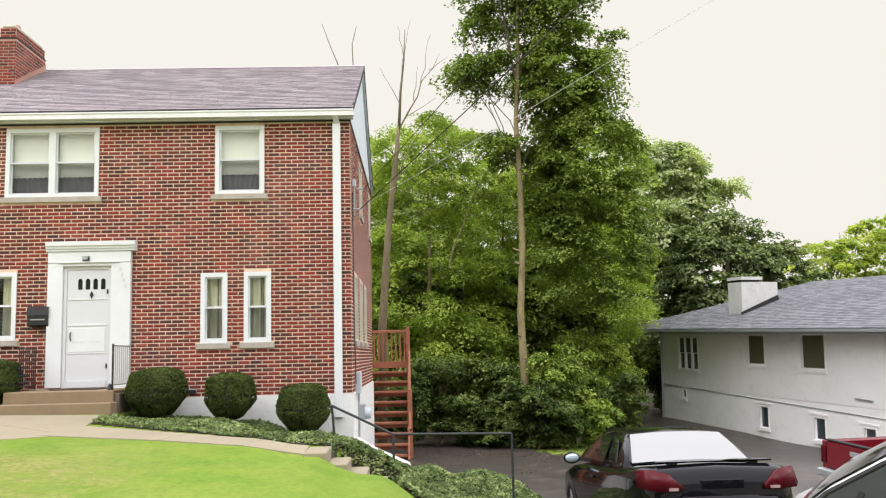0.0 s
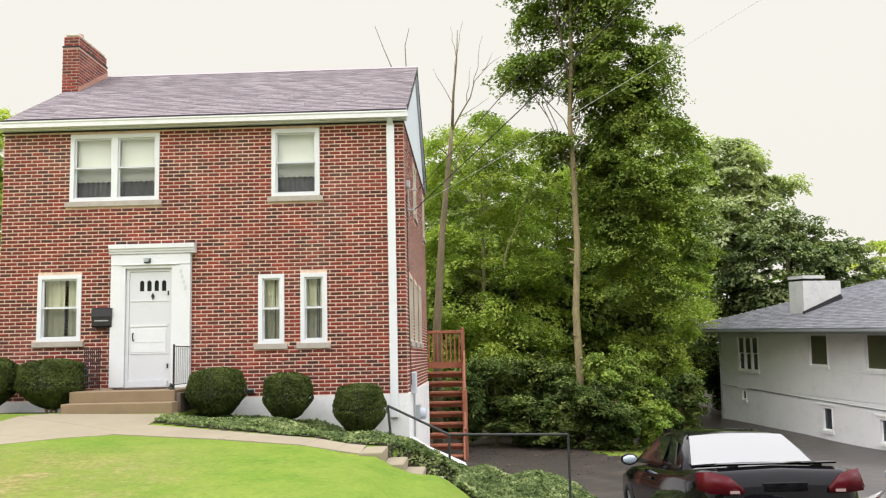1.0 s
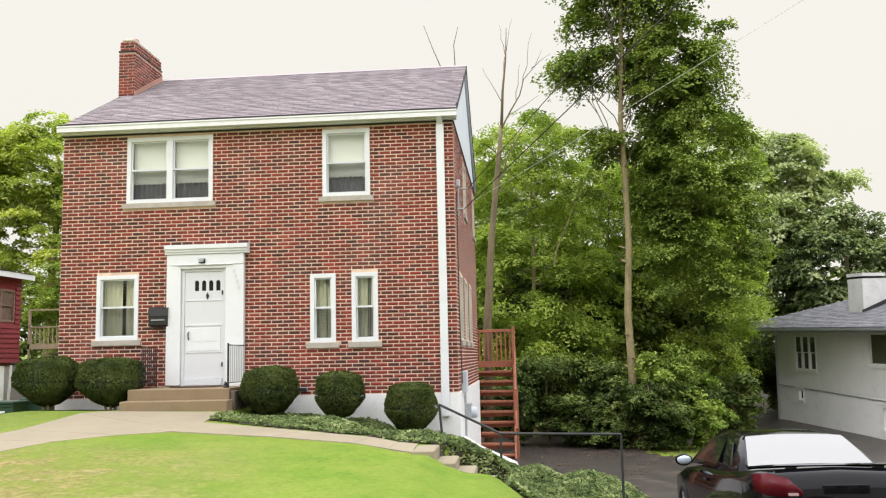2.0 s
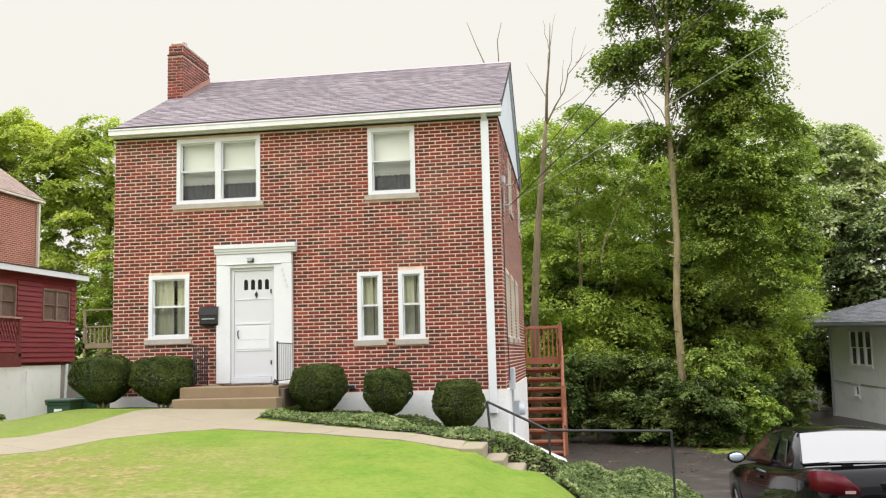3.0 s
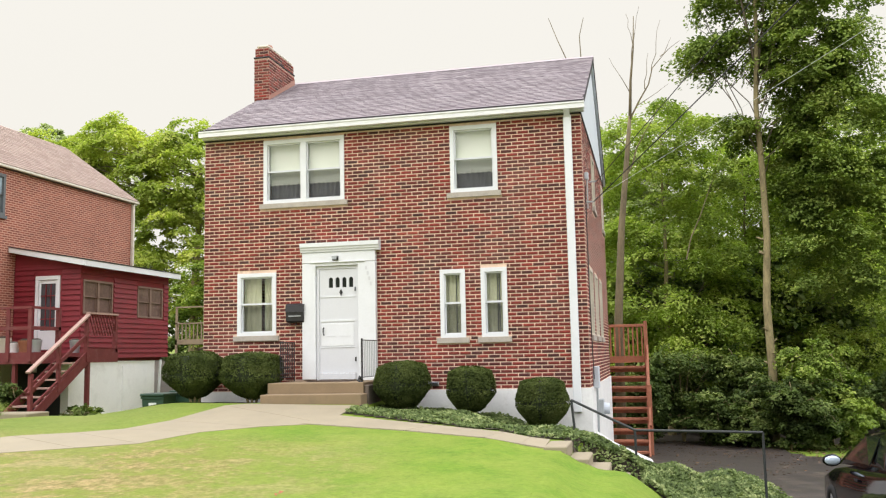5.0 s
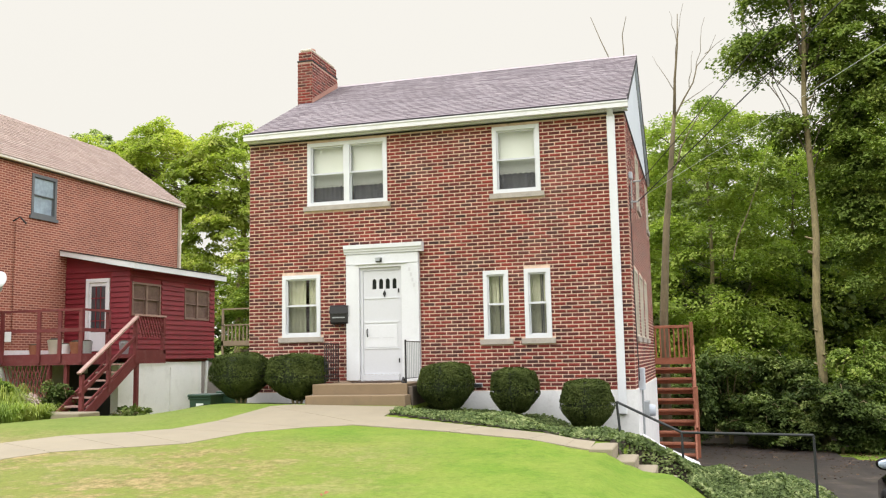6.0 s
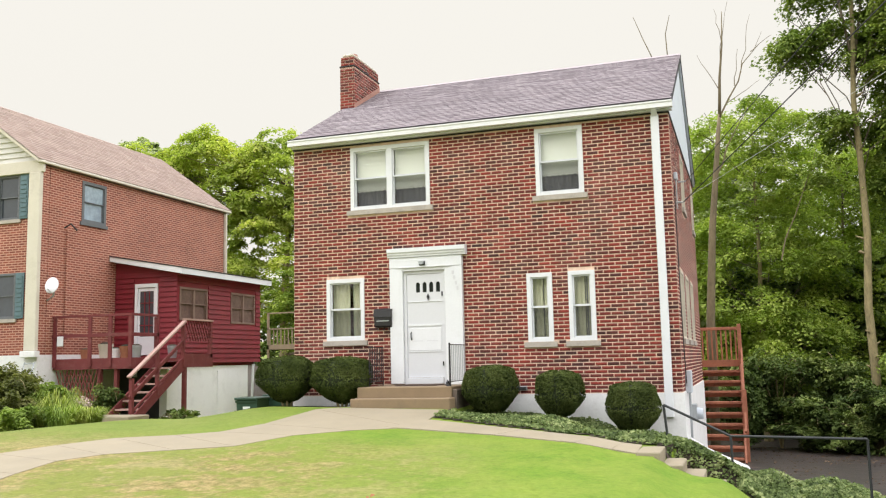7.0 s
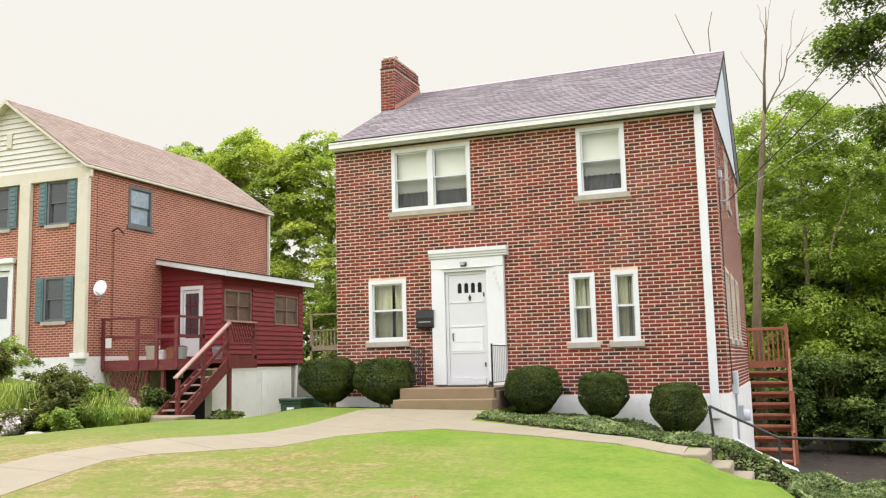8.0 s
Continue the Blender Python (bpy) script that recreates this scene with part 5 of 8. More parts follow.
for i in range(24):
    x = -2.05 + i * 0.125
    part("baluster", bx(x, x + 0.04, 10.14, 10.18, LZ + 0.002, 1.198), M_REDWOOD, deck)
NST = 9
for i in range(NST):
    z, y = LZ - 0.262 * (i + 1), 9.22 - 0.20 * (i + 1)
    part("tread", bx(-0.06, 0.93, y - 0.02, y + 0.26, z - 0.06, z, 0.006), M_REDWOOD, deck)
    part("riser", bx(-0.05, 0.92, y + 0.20, y + 0.23, z - 0.16, z - 0.064), M_REDWOOD, deck)
for x in (-0.10, 0.935):
    part("stringer", bar(bmesh.new(), (x + 0.02, 9.2, LZ - 0.18), (x + 0.02, 9.2 - 0.20 * NST, LZ - 0.18 - 0.262 * NST), 0.045, 0.24), M_REDWOOD, deck)
part("side_board", bar(bmesh.new(), (0.99, 9.2, LZ + 0.30), (0.99, 7.6, LZ - 1.75), 0.05, 0.09), M_REDWOOD, deck)
part("lower_post", bx(0.93, 1.05, 7.9, 8.0, -2.3, -0.35, 0.006), M_REDWOOD, deck)

seated(deck, -0.05)

# timber deck behind the house on the far side
DK0 = -13.3
rdeck = thing("rear_deck", (-11.0, 10.0, -1.0), "weathered tan timber deck with a lattice railing", "deck")
part("deck_floor", bx(DK0, -7.6, 9.2, 12.0, 0.80, 0.95), M_TIMBER, rdeck)
part("top_rail", bx(DK0, -7.6, 9.2, 9.26, 1.92, 1.96), M_TIMBER, rdeck)
part("mid_rail", bx(DK0, -7.6, 9.2, 9.26, 1.42, 1.46), M_TIMBER, rdeck)
for i in range(5):
    x = DK0 + i * (-7.7 - DK0) / 4
    part("post", bx(x, x + 0.06, 9.2, 9.26, 0.2 if i < 4 else -1.6, 1.915), M_TIMBER, rdeck)
for i in range(int((-7.7 - DK0) / 0.13)):
    x = DK0 + 0.07 + i * 0.13
    part("baluster", bx(x, x + 0.03, 9.22, 9.25, 0.955, 1.415), M_TIMBER, rdeck)
seated(rdeck, 0.08)
# ---- neighbour on the left: brick house, red addition, red deck ----
NX, NX0, NY0, NY1, NB, NE, NR = -17.0, -23.0, 3.4, 12.5, 0.62, 5.78, 8.12
nb = thing("neighbour_house", (-20, 8, 0), "two-storey brick house with cream gable siding and tan roof", "house")


def put_nside(u, z, d):
    return (NX - d, u, z)


def put_nfront(u, z, d):
    return (u, NY0 + d, z)


N_SIDE = [(4.95, 5.98, 4.42, 5.62)]
N_FRONT = [(-18.50, -17.74, 4.32, 5.56), (-18.53, -17.78, 1.60, 2.84), (-20.62, -19.92, 4.32, 5.56), (-20.55, -19.76, 1.0, 3.15)]
part("side_wall", wall_grid(NY0 + 0.3, NY1, NB, NE, N_SIDE, put_nside, 0.28), M_FARBRICK, nb)
part("front_wall", wall_grid(NX0, NX, NB, NE, N_FRONT, put_nfront, 0.28), M_FARBRICK, nb)
part("back_wall", bx(NX0, NX - 0.29, NY1 - 0.28, NY1, NB, NE), M_FARBRICK, nb)
part("west_wall", bx(NX0, NX0 + 0.28, NY0 + 0.29, NY1 - 0.29, NB, NE), M_FARBRICK, nb)
part("foundation", bx(NX0 - 0.02, NX + 0.02, NY0 - 0.02, NY1 + 0.02, -1.8, NB - 0.004), M_WHITEWASH, nb, "flaking whitewashed foundation")
part("floor_slab", bx(NX0 + 0.29, NX - 0.29, NY0 + 0.29, NY1 - 0.29, 3.2, 3.4), M_CURTAIN, nb)
part("attic_floor", bx(NX0 + 0.29, NX - 0.29, NY0 + 0.29, NY1 - 0.29, 5.70, NE), M_CURTAIN, nb)
NRX = (NX + NX0) / 2
bm = bmesh.new()
E_OUT = 0.08
prism(bm, [(NX + E_OUT, NE + 0.02), (NX + E_OUT, NE + 0.1), (NRX, NR), (NX0 - E_OUT, NE + 0.1), (NX0 - E_OUT, NE + 0.02), (NRX, NR - 0.12)], "y", NY0 - 0.25, NY1 + 0.25)
nroof = part("roof", bm, M_CREAM, nb, "gable roof of faded tan shingles")
shingles("shingle_rest", M_TANSHINGLE, nroof, NY0 - 0.27, NY1 + 0.27, NX + E_OUT + 0.02, NE + 0.11, NRX, NR + 0.012, 0.33, 0.16, 8, axis="y", butt=M_TANBUTT)
part("gable", prism(bmesh.new(), [(NX0 + 0.02, NE), (NRX, NR - 0.13), (NX - 0.02, NE)], "y", NY0 + 0.03, NY0 + 0.09), M_CREAMSIDING, nb, "cream siding in the gable")
part("back_gable", prism(bmesh.new(), [(NX0 + 0.02, NE), (NRX, NR - 0.13), (NX - 0.02, NE)], "y", NY1 - 0.09, NY1 - 0.03), M_CREAMSIDING, nb)
z = NE + 0.12
while z < NR - 0.3:
    half = (NR - 0.13 - z) / (NR - 0.13 - NE) * (NX - NX0) / 2
    lap = bmesh.new()
    prism(lap, [(NY0 + 0.03, z + 0.15), (NY0 - 0.005, z), (NY0 + 0.03, z)], "x", NRX - half, NRX + half)
    part("lap_board", lap, M_CREAMSIDING, nb)
    z += 0.155
part("gable_vent", bx(-20.12, -19.92, NY0 - 0.03, NY0 + 0.02, 6.7, 7.15, 0.01), M_CREAM, nb)
part("frieze", bx(NX0 - 0.05, NX + 0.10, NY0 - 0.10, NY0 - 0.004, 5.56, 5.90, 0.01), M_CREAM, nb)
part("side_gutter", bx(NX + 0.05, NX + 0.15, NY0 - 0.25, NY1 + 0.2, NE + 0.01, NE + 0.08, 0.015), M_CREAM, nb)
for x0, x1 in ((-19.44, -19.04), (-17.34, -16.96)):
    col = part("pilaster", bx(x0, x1, NY0 - 0.14, NY0 - 0.004, 0.72, 5.556, 0.015), M_CREAM, nb, "cream square pilaster")
    part("pilaster_foot", bx(x0 - 0.06, x1 + 0.06, NY0 - 0.20, NY0 - 0.004, 0.55, 0.716, 0.01), M_WHITEWASH, col)
part("downspout", bx(NX + 0.01, NX + 0.11, NY1 - 0.12, NY1 - 0.02, -1, 5.75, 0.01), M_CREAM, nb)
sash_window(nb, *N_SIDE[0], put_nside, blind=0.0, sheer=False, material=M_DARKFRAME, glass=M_SKYPANE, sillmat=M_DARKFRAME, frame_w=0.09)
for h in N_FRONT[:3]:
    w = sash_window(nb, *h, put_nfront, blind=0.0, sheer=False, material=M_DARKFRAME, glass=M_PANE, frame_w=0.06)
    for s0, s1 in ((h[0] - 0.30, h[0] - 0.02), (h[1] + 0.02, h[1] + 0.30)):
        sh = part("shutter", bx(s0, s1, NY0 - 0.045, NY0 - 0.006, h[2], h[3], 0.006), M_SHUTTER, w, "teal louvred shutter")
        for k in range(9):
            zz = h[2] + 0.07 + k * 0.125
            part("slat", bx(s0 + 0.04, s1 - 0.04, NY0 - 0.06, NY0 - 0.046, zz, zz + 0.08), M_SHUTTER, sh)
nd_ = part("front_door", bx(-20.50, -19.82, NY0 + 0.02, NY0 + 0.07, 1.02, 3.1), M_WHITE, nb, "white glazed front door")
part("door_glass", bx(-20.40, -19.92, NY0 + 0.008, NY0 + 0.018, 1.75, 2.95), M_PANE, nd_)
part("door_frame", wall_grid(-20.66, -19.66, 0.95, 3.3, [(-20.54, -19.78, 0, 3.12)], lambda u, z, d: (u, NY0 - 0.06 + d, z), 0.055), M_WHITE, nd_)
part("door_head", bx(-20.74, -19.58, NY0 - 0.16, NY0 - 0.004, 3.304, 3.46, 0.02), M_WHITE, nd_)

dish = thing("satellite_dish", (-16.9, 3.85, 2.3), "white satellite dish on a bent arm on the brick wall", "satellite dish")
bm = bmesh.new()
bmesh.ops.create_uvsphere(bm, u_segments=24, v_segments=10, radius=0.9)
bmesh.ops.delete(bm, geom=[v for v in bm.verts if v.co.z > -0.82], context="VERTS")
bmesh.ops.solidify(bm, geom=bm.faces[:], thickness=0.02)
bmesh.ops.transform(bm, verts=bm.verts, matrix=Matrix.Translation((-16.62, 3.45, 2.57)) @ Euler((radians(65), 0, radians(25))).to_matrix().to_4x4() @ Matrix.Translation((0, 0, 0.86)) @ Matrix.Diagonal((0.62, 0.88, 1, 1)))
part("reflector", bm, M_WHITE, dish, smooth=True)
part("mast", tube(bmesh.new(), [(-16.99, 3.7, 2.2), (-16.75, 3.65, 2.3), (-16.64, 3.58, 2.52)], 0.025, 8), M_PEWTER, dish)
part("feed_arm", tube(bmesh.new(), [(-16.64, 3.50, 2.36), (-16.40, 3.05, 2.44)], 0.015, 6), M_PEWTER, dish)
nmeter = thing("service_bracket", (-16.95, 4.4, 4.2), "dark service bracket with a conduit down the brick wall", "bracket")
part("conduit", tube(bmesh.new(), [(-16.96, 4.35, 0.9), (-16.96, 4.35, 4.2)], 0.022, 6), M_FARBRICK, nmeter)
part("bracket", tube(bmesh.new(), [(-16.96, 4.25, 4.25), (-16.75, 4.25, 4.35), (-16.75, 4.5, 4.2)], 0.025, 6), M_IRON, nmeter)

# red addition: its narrow front with the door, and a long side with two pairs of windows
AY0, AY1, AX1 = 6.48, 11.2, -14.80
add = thing("red_addition", (-15.9, 8.5, -1.0), "one-storey dark red clapboard addition over a white wall", "building")
A_HOLES = [(-16.26, -15.46, 0.62, 2.74)]
E_HOLES = [(6.58, 8.02, 1.64, 2.62), (9.36, 10.85, 1.62, 2.62)]
AB, AT = 0.38, 3.00


def put_add(u, z, d):
    return (u, AY0 + d, z)


def put_east(u, z, d):
    return (AX1 - d, u, z)


part("front_wall", wall_grid(NX + 0.02, AX1, AB, AT, A_HOLES, put_add, 0.14), M_REDPAINT, add)
part("upper_wall", prism(bmesh.new(), [(NX + 0.02, AT + 0.002), (NX + 0.02, 3.42), (AX1, AT + 0.004)], "y", AY0 + 0.001, AY0 + 0.14), M_REDPAINT, add)
part("east_wall", wall_grid(AY0 + 0.142, AY1, AB, AT, E_HOLES, put_east, 0.14), M_REDPAINT, add)
part("back_wall", bx(NX + 0.02, AX1 - 0.15, AY1 - 0.14, AY1, AB, AT), M_REDPAINT, add)
part("floor", bx(NX + 0.02, AX1 - 0.15, AY0 + 0.142, AY1 - 0.15, AB - 0.1, AB), M_REDPAINT, add)


def clapboards(u0, u1, holes, lap_of):
    z = AB
    while z < AT - 0.05:
        cuts = sorted((h[0] - 0.05, h[1] + 0.05) for h in holes if z + 0.13 > h[2] - 0.05 and z < h[3] + 0.05)
        edges = [u0] + [e for c in cuts for e in c] + [u1]
        for a, b in zip(edges[0::2], edges[1::2]):
            if b - a > 0.05:
                part("clapboard", lap_of(z, a, b), M_REDPAINT, add)
        z += 0.15


clapboards(NX + 0.03, AX1, A_HOLES, lambda z, a, b: prism(bmesh.new(), [(AY0 - 0.002, z + 0.146), (AY0 - 0.035, z), (AY0 - 0.002, z)], "x", a, b))
clapboards(AY0, AY1, E_HOLES, lambda z, a, b: prism(bmesh.new(), [(AX1 + 0.002, z + 0.146), (AX1 + 0.035, z), (AX1 + 0.002, z)], "y", a, b))
bm = bmesh.new()
prism(bm, [(NX + 0.02, 3.44), (NX + 0.02, 3.58), (AX1 + 0.32, 3.13), (AX1 + 0.32, 2.96)], "y", AY0 - 0.30, AY1 + 0.25)
part("roof", bm, M_WHITE, add, "flat sloping roof with a white edge")
bm = bmesh.new()
prism(bm, [(NX + 0.02, 3.585), (NX + 0.02, 3.61), (AX1 + 0.34, 3.16), (AX1 + 0.34, 3.134)], "y", AY0 - 0.32, AY1 + 0.25)
part("roofing", bm, M_BLACKEDGE, add)
part("east_foundation", bx(AX1 - 0.35, AX1 - 0.10, AY0 - 0.3, 10.6, -1.8, AB - 0.104), M_WHITEPARGE, add, "white parged lower wall")
part("back_foundation", bx(NX + 0.04, AX1 - 0.36, 10.3, 10.6, -1.8, AB - 0.104), M_WHITEPARGE, add)
part("side_door", bx(AX1 - 0.098, AX1 - 0.07, 8.75, 9.65, -1.3, 0.12), M_WHITEPARGE, add, "flush white basement door")
part("spout", tube(bmesh.new(), [(AX1 + 0.02, 10.75, 0.30), (AX1 - 0.02, 10.7, -1.4)], 0.045, 8), M_WHITE, add)
ad = part("french_door", wall_grid(-16.16, -15.56, 0.64, 2.62, [(-16.10, -15.62, 1.18, 2.52)], put_add, 0.045), M_WHITE, add, "white door with twelve small panes")
part("door_frame", wall_grid(-16.258, -15.462, 0.62, 2.74, [(-16.165, -15.555, 0, 2.63)], lambda u, z, d: (u, AY0 - 0.04 + d, z), 0.12), M_WHITE, ad)
part("door_pane", bx(-16.10, -15.62, AY0 + 0.02, AY0 + 0.028, 1.18, 2.52), M_PANE, ad)
for i in range(1, 3):
    x = -16.10 + 0.48 * i / 3
    part("muntin", bx(x - 0.012, x + 0.012, AY0 + 0.004, AY0 + 0.019, 1.18, 2.5), M_REDPAINT, ad)
for i in range(1, 4):
    z = 1.18 + 1.32 * i / 4
    part("muntin", bx(-16.10, -15.62, AY0 - 0.006, AY0 + 0.003, z - 0.012, z + 0.012), M_REDPAINT, ad)
for h in E_HOLES:
    m = (h[0] + h[1]) / 2
    sash_window(add, *h, put_east, mullions=(m,), blind=0.0, sheer=False, glass=M_BROWNPANE, material=M_BROWNFRAME, frame_w=0.06, sill=False)

# red deck with stair, pots and lattice: a broad part, and a narrow one behind the stair head
rd = thing("red_deck", (-15.5, 5.0, -1.0), "worn red painted deck with railings and a lattice skirt", "deck")
DY, DZ, DXE, SXE, SYT = 3.97, 0.58, -14.45, -13.60, 5.10
part("deck_floor", bx(NX + 0.02, DXE, DY + 0.05, AY0 - 0.04, DZ - 0.10, DZ), M_REDDECK, rd)
part("stair_head", bx(DXE + 0.003, SXE, SYT, AY0 - 0.04, DZ - 0.10, DZ), M_REDDECK, rd)
part("fascia", bx(NX + 0.02, DXE + 0.04, DY, DY + 0.048, DZ - 0.26, DZ + 0.03), M_REDDECK, rd)
part("side_fascia", bx(DXE + 0.004, DXE + 0.04, DY + 0.05, SYT - 0.01, DZ - 0.26, DZ + 0.03), M_REDDECK, rd)
part("east_fascia", bx(SXE + 0.002, SXE + 0.04, SYT, AY0 - 0.04, DZ - 0.26, DZ + 0.10), M_REDDECK, rd)
for x in (-16.96, -15.80, -15.15, DXE - 0.06):
    part("rail_post", bx(x, x + 0.10, DY - 0.05, DY - 0.002, DZ - 0.2, 1.72), M_REDDECK, rd)
for z, h in ((1.72, 0.06), (1.18, 0.09)):
    part("rail", bx(-16.98, DXE + 0.05, DY - 0.06, DY + 0.03, z, z + h), M_REDDECK, rd)
    part("side_rail", bx(DXE - 0.03, DXE + 0.05, DY + 0.032, SYT, z, z + h), M_REDDECK, rd)
part("rail_post", bx(DXE - 0.05, DXE + 0.05, SYT - 0.1, SYT, DZ, 1.715), M_REDDECK, rd)
part("rail_post", bx(SXE - 0.06, SXE + 0.04, AY0 - 0.16, AY0 - 0.06, DZ, 1.595), M_REDDECK, rd)
part("east_rail", bx(SXE - 0.06, SXE + 0.06, SYT, AY0 - 0.05, 1.60, 1.645), M_DECKTOP, rd)
for i in range(9):
    y = SYT + 0.02 + i * 0.125
    part("lattice_bar", bar(bmesh.new(), (SXE, y, DZ + 0.45), (SXE, y + 0.27, 1.59), 0.012, 0.035, (1, 0, 0)), M_REDDECK, rd)
    part("lattice_bar", bar(bmesh.new(), (SXE + 0.014, y + 0.27, DZ + 0.45), (SXE + 0.014, y, 1.59), 0.012, 0.035, (1, 0, 0)), M_REDDECK, rd)
for x, y in ((-15.55, DY + 0.06), (-15.02, DY + 0.06), (SXE - 0.1, SYT + 0.05)):
    part("support_post", bx(x, x + 0.1, y, y + 0.1, -1.2, DZ - 0.102), M_REDDECK, rd)
for i in range(10):
    x = -16.9 + i * 0.12
    part("lattice_strip", bar(bmesh.new(), (x, DY + 0.03, -1.0), (x + 0.40, DY + 0.03, DZ - 0.27), 0.03, 0.008, (0, 1, 0)), M_REDDECK, rd)
    part("lattice_strip", bar(bmesh.new(), (x + 0.40, DY + 0.045, -1.0), (x, DY + 0.045, DZ - 0.27), 0.03, 0.008, (0, 1, 0)), M_REDDECK, rd)
# dark panel put in for the shade under the deck
part("deck_shade_panel", bx(NX + 0.04, AX1 - 0.36, 6.5, 6.6, -1.4, DZ - 0.11), M_DECKSHADE, rd)

st = thing("red_stair", (-14.0, 4.0, -1.0), "worn red wooden stair with a bleached handrail", "stairs")
SY0, SY1, SZ1 = SYT - 0.02, 2.85, -0.98
for i in range(7):
    k = (i + 1) / 7.6
    y, z = SY0 + (SY1 - SY0) * k, DZ + (SZ1 - DZ) * k
    part("tread", bx(-14.36, -13.64, y - 0.06, y + 0.24, z - 0.04, z), M_DECKTOP, st)
for x in (-14.40, -13.60):
    part("stringer", bar(bmesh.new(), (x, SY0, DZ - 0.14), (x, SY1, SZ1 - 0.05), 0.045, 0.24), M_REDDECK, st)
x = -13.60
part("lower_post", bx(x - 0.045, x + 0.045, SY1 + 0.02, SY1 + 0.11, SZ1 - 0.1, 0.12), M_REDDECK, st)
part("handrail", bar(bmesh.new(), (x, SY0 + 0.05, 1.62), (x, SY1 - 0.05, 0.15), 0.12, 0.045), M_DECKTOP, st)
part("mid_bar", bar(bmesh.new(), (x, SY0, 1.08), (x, SY1 - 0.02, -0.36), 0.04, 0.09), M_REDDECK, st)
part("low_bar", bar(bmesh.new(), (x, SY0, 0.62), (x, SY1 + 0.1, -0.70), 0.04, 0.06), M_REDDECK, st)
part("mid_post", bx(x - 0.04, x + 0.04, 3.9, 3.98, -0.35, 0.83), M_REDDECK, st)
part("top_post", bx(x - 0.05, x + 0.05, SY0 - 0.06, SY0 + 0.012, DZ - 0.2, 1.58), M_REDDECK, st)
part("foot_slab", bx(-14.45, -13.0, 2.05, 2.84, -1.15, -0.76, 0.02), M_CONCRETE, st)


POTS = []


def pot(x, y, z, r, h, material, label):
    t = thing("flower_pot", (x, y, z), label, "flower pot", group="pots on the red deck")
    bm = bmesh.new()
    tube(bm, [(x, y, z), (x, y, z + h * 0.82)], r * 0.72, 16, r * 0.95)
    part("body", bm, material, t)
    part("rim", tube(bmesh.new(), [(x, y, z + h * 0.82), (x, y, z + h)], r, 16), material, t)
    bm = bmesh.new()
    bmesh.ops.create_icosphere(bm, subdivisions=2, radius=r * 0.8, matrix=Matrix.Translation((x, y, z + h)) @ Matrix.Diagonal((1, 1, 0.35, 1)))
    part("soil", bm, M_SOIL, t)
    POTS.append(t)


for x, r, h, m, l in ((-16.3, 0.13, 0.28, M_TERRACOTTA, "small terracotta pot on the red deck"), (-15.62, 0.2, 0.42, M_CREAM, "large cream flower pot on the red deck"), (-15.3, 0.15, 0.30, M_WHITEPARGE, "banded white pot on the red deck"),
                      (-14.95, 0.18, 0.36, M_TERRACOTTA, "terracotta flower pot on the red deck"), (-14.62, 0.14, 0.38, M_PEWTER, "grey metal pot on the red deck"), (-14.3, 0.15, 0.36, M_PEWTER, "grey tub on the red deck")):
    pot(x, DY + (0.45 if x < DXE else 1.6), DZ, r, h, m, l)
nbx = thing("wall_outlet_box", (-16.7, 3.9, 1.0), "white outlet box on a deck post", "box")
part("cover", bx(-16.78, -16.58, DY - 0.1, DY - 0.065, 0.95, 1.22, 0.01), M_WHITE, nbx)
ladder = thing("metal_trellis", (-17.2, 3.0, 0.0), "leaning grey metal trellis against the foundation", "trellis")
for dx in (0, 0.32):
    part("rail", tube(bmesh.new(), [(-17.3 + dx + 0.35, 2.6, -0.45), (-17.3 + dx, 3.3, 0.55)], 0.015, 6), M_PEWTER, ladder)
for k in range(6):
    t = k / 5.5
    part("rung", tube(bmesh.new(), [(-16.95 - 0.35 * t, 2.6 + 0.7 * t, -0.4 + t), (-16.63 - 0.35 * t, 2.6 + 0.7 * t, -0.4 + t)], 0.012, 6), M_PEWTER, ladder)

for ob in (nb, dish, nmeter, add, rd, st, nbx, ladder, *POTS):
    seated(ob, 0.16)
for x, y, up in ((-9.02, 1.2, 0.0), (-8.72, 1.85, 0.10)):
    g = ground_z(x, y)
    b = thing("wheeled_bin", (x, y, g), "dark green plastic bin with a lid beside the house", "bin", group="bins beside the house")
    bm = bmesh.new()
    prism(bm, [(x - 0.21, g), (x + 0.21, g), (x + 0.25, g + 0.62 + up), (x - 0.25, g + 0.62 + up)], "y", y - 0.25, y + 0.25)
    part("body", bm, M_BINGREEN, b)
    part("lid", bx(x - 0.28, x + 0.28, y - 0.3, y + 0.28, g + 0.622 + up, g + 0.68 + up, 0.015), M_BINGREEN, b)
    part("rim", bx(x - 0.27, x + 0.27, y - 0.275, y - 0.252, g + 0.57 + up, g + 0.618 + up, 0.006), M_BINGREEN, b)
    for k in (-1, 1):
        part("wheel", tube(bmesh.new(), [(x + k * 0.17, y + 0.27, g + 0.09), (x + k * 0.23, y + 0.27, g + 0.09)], 0.09, 14), M_TYRE, b)
    if not up:
        part("sticker", bx(x - 0.09, x + 0.08, y - 0.256, y - 0.2, g + 0.40, g + 0.49), M_WHITE, b, "faded white sticker")

# ---- white painted brick house beyond the drive ----
wh = thing("white_house", (13, 18, -2.4), "long low white painted brick house with a grey hip roof", "house")
WA, WD = Vector((11.4, 22.0, 0)), Vector((2.3, -10.0, 0)).normalized()
WN = Vector((-WD.y, WD.x, 0))  # away from the drive


def put_wh(u, z, d):
    p = WA + WD * u + WN * d
    return (p.x, p.y, z)


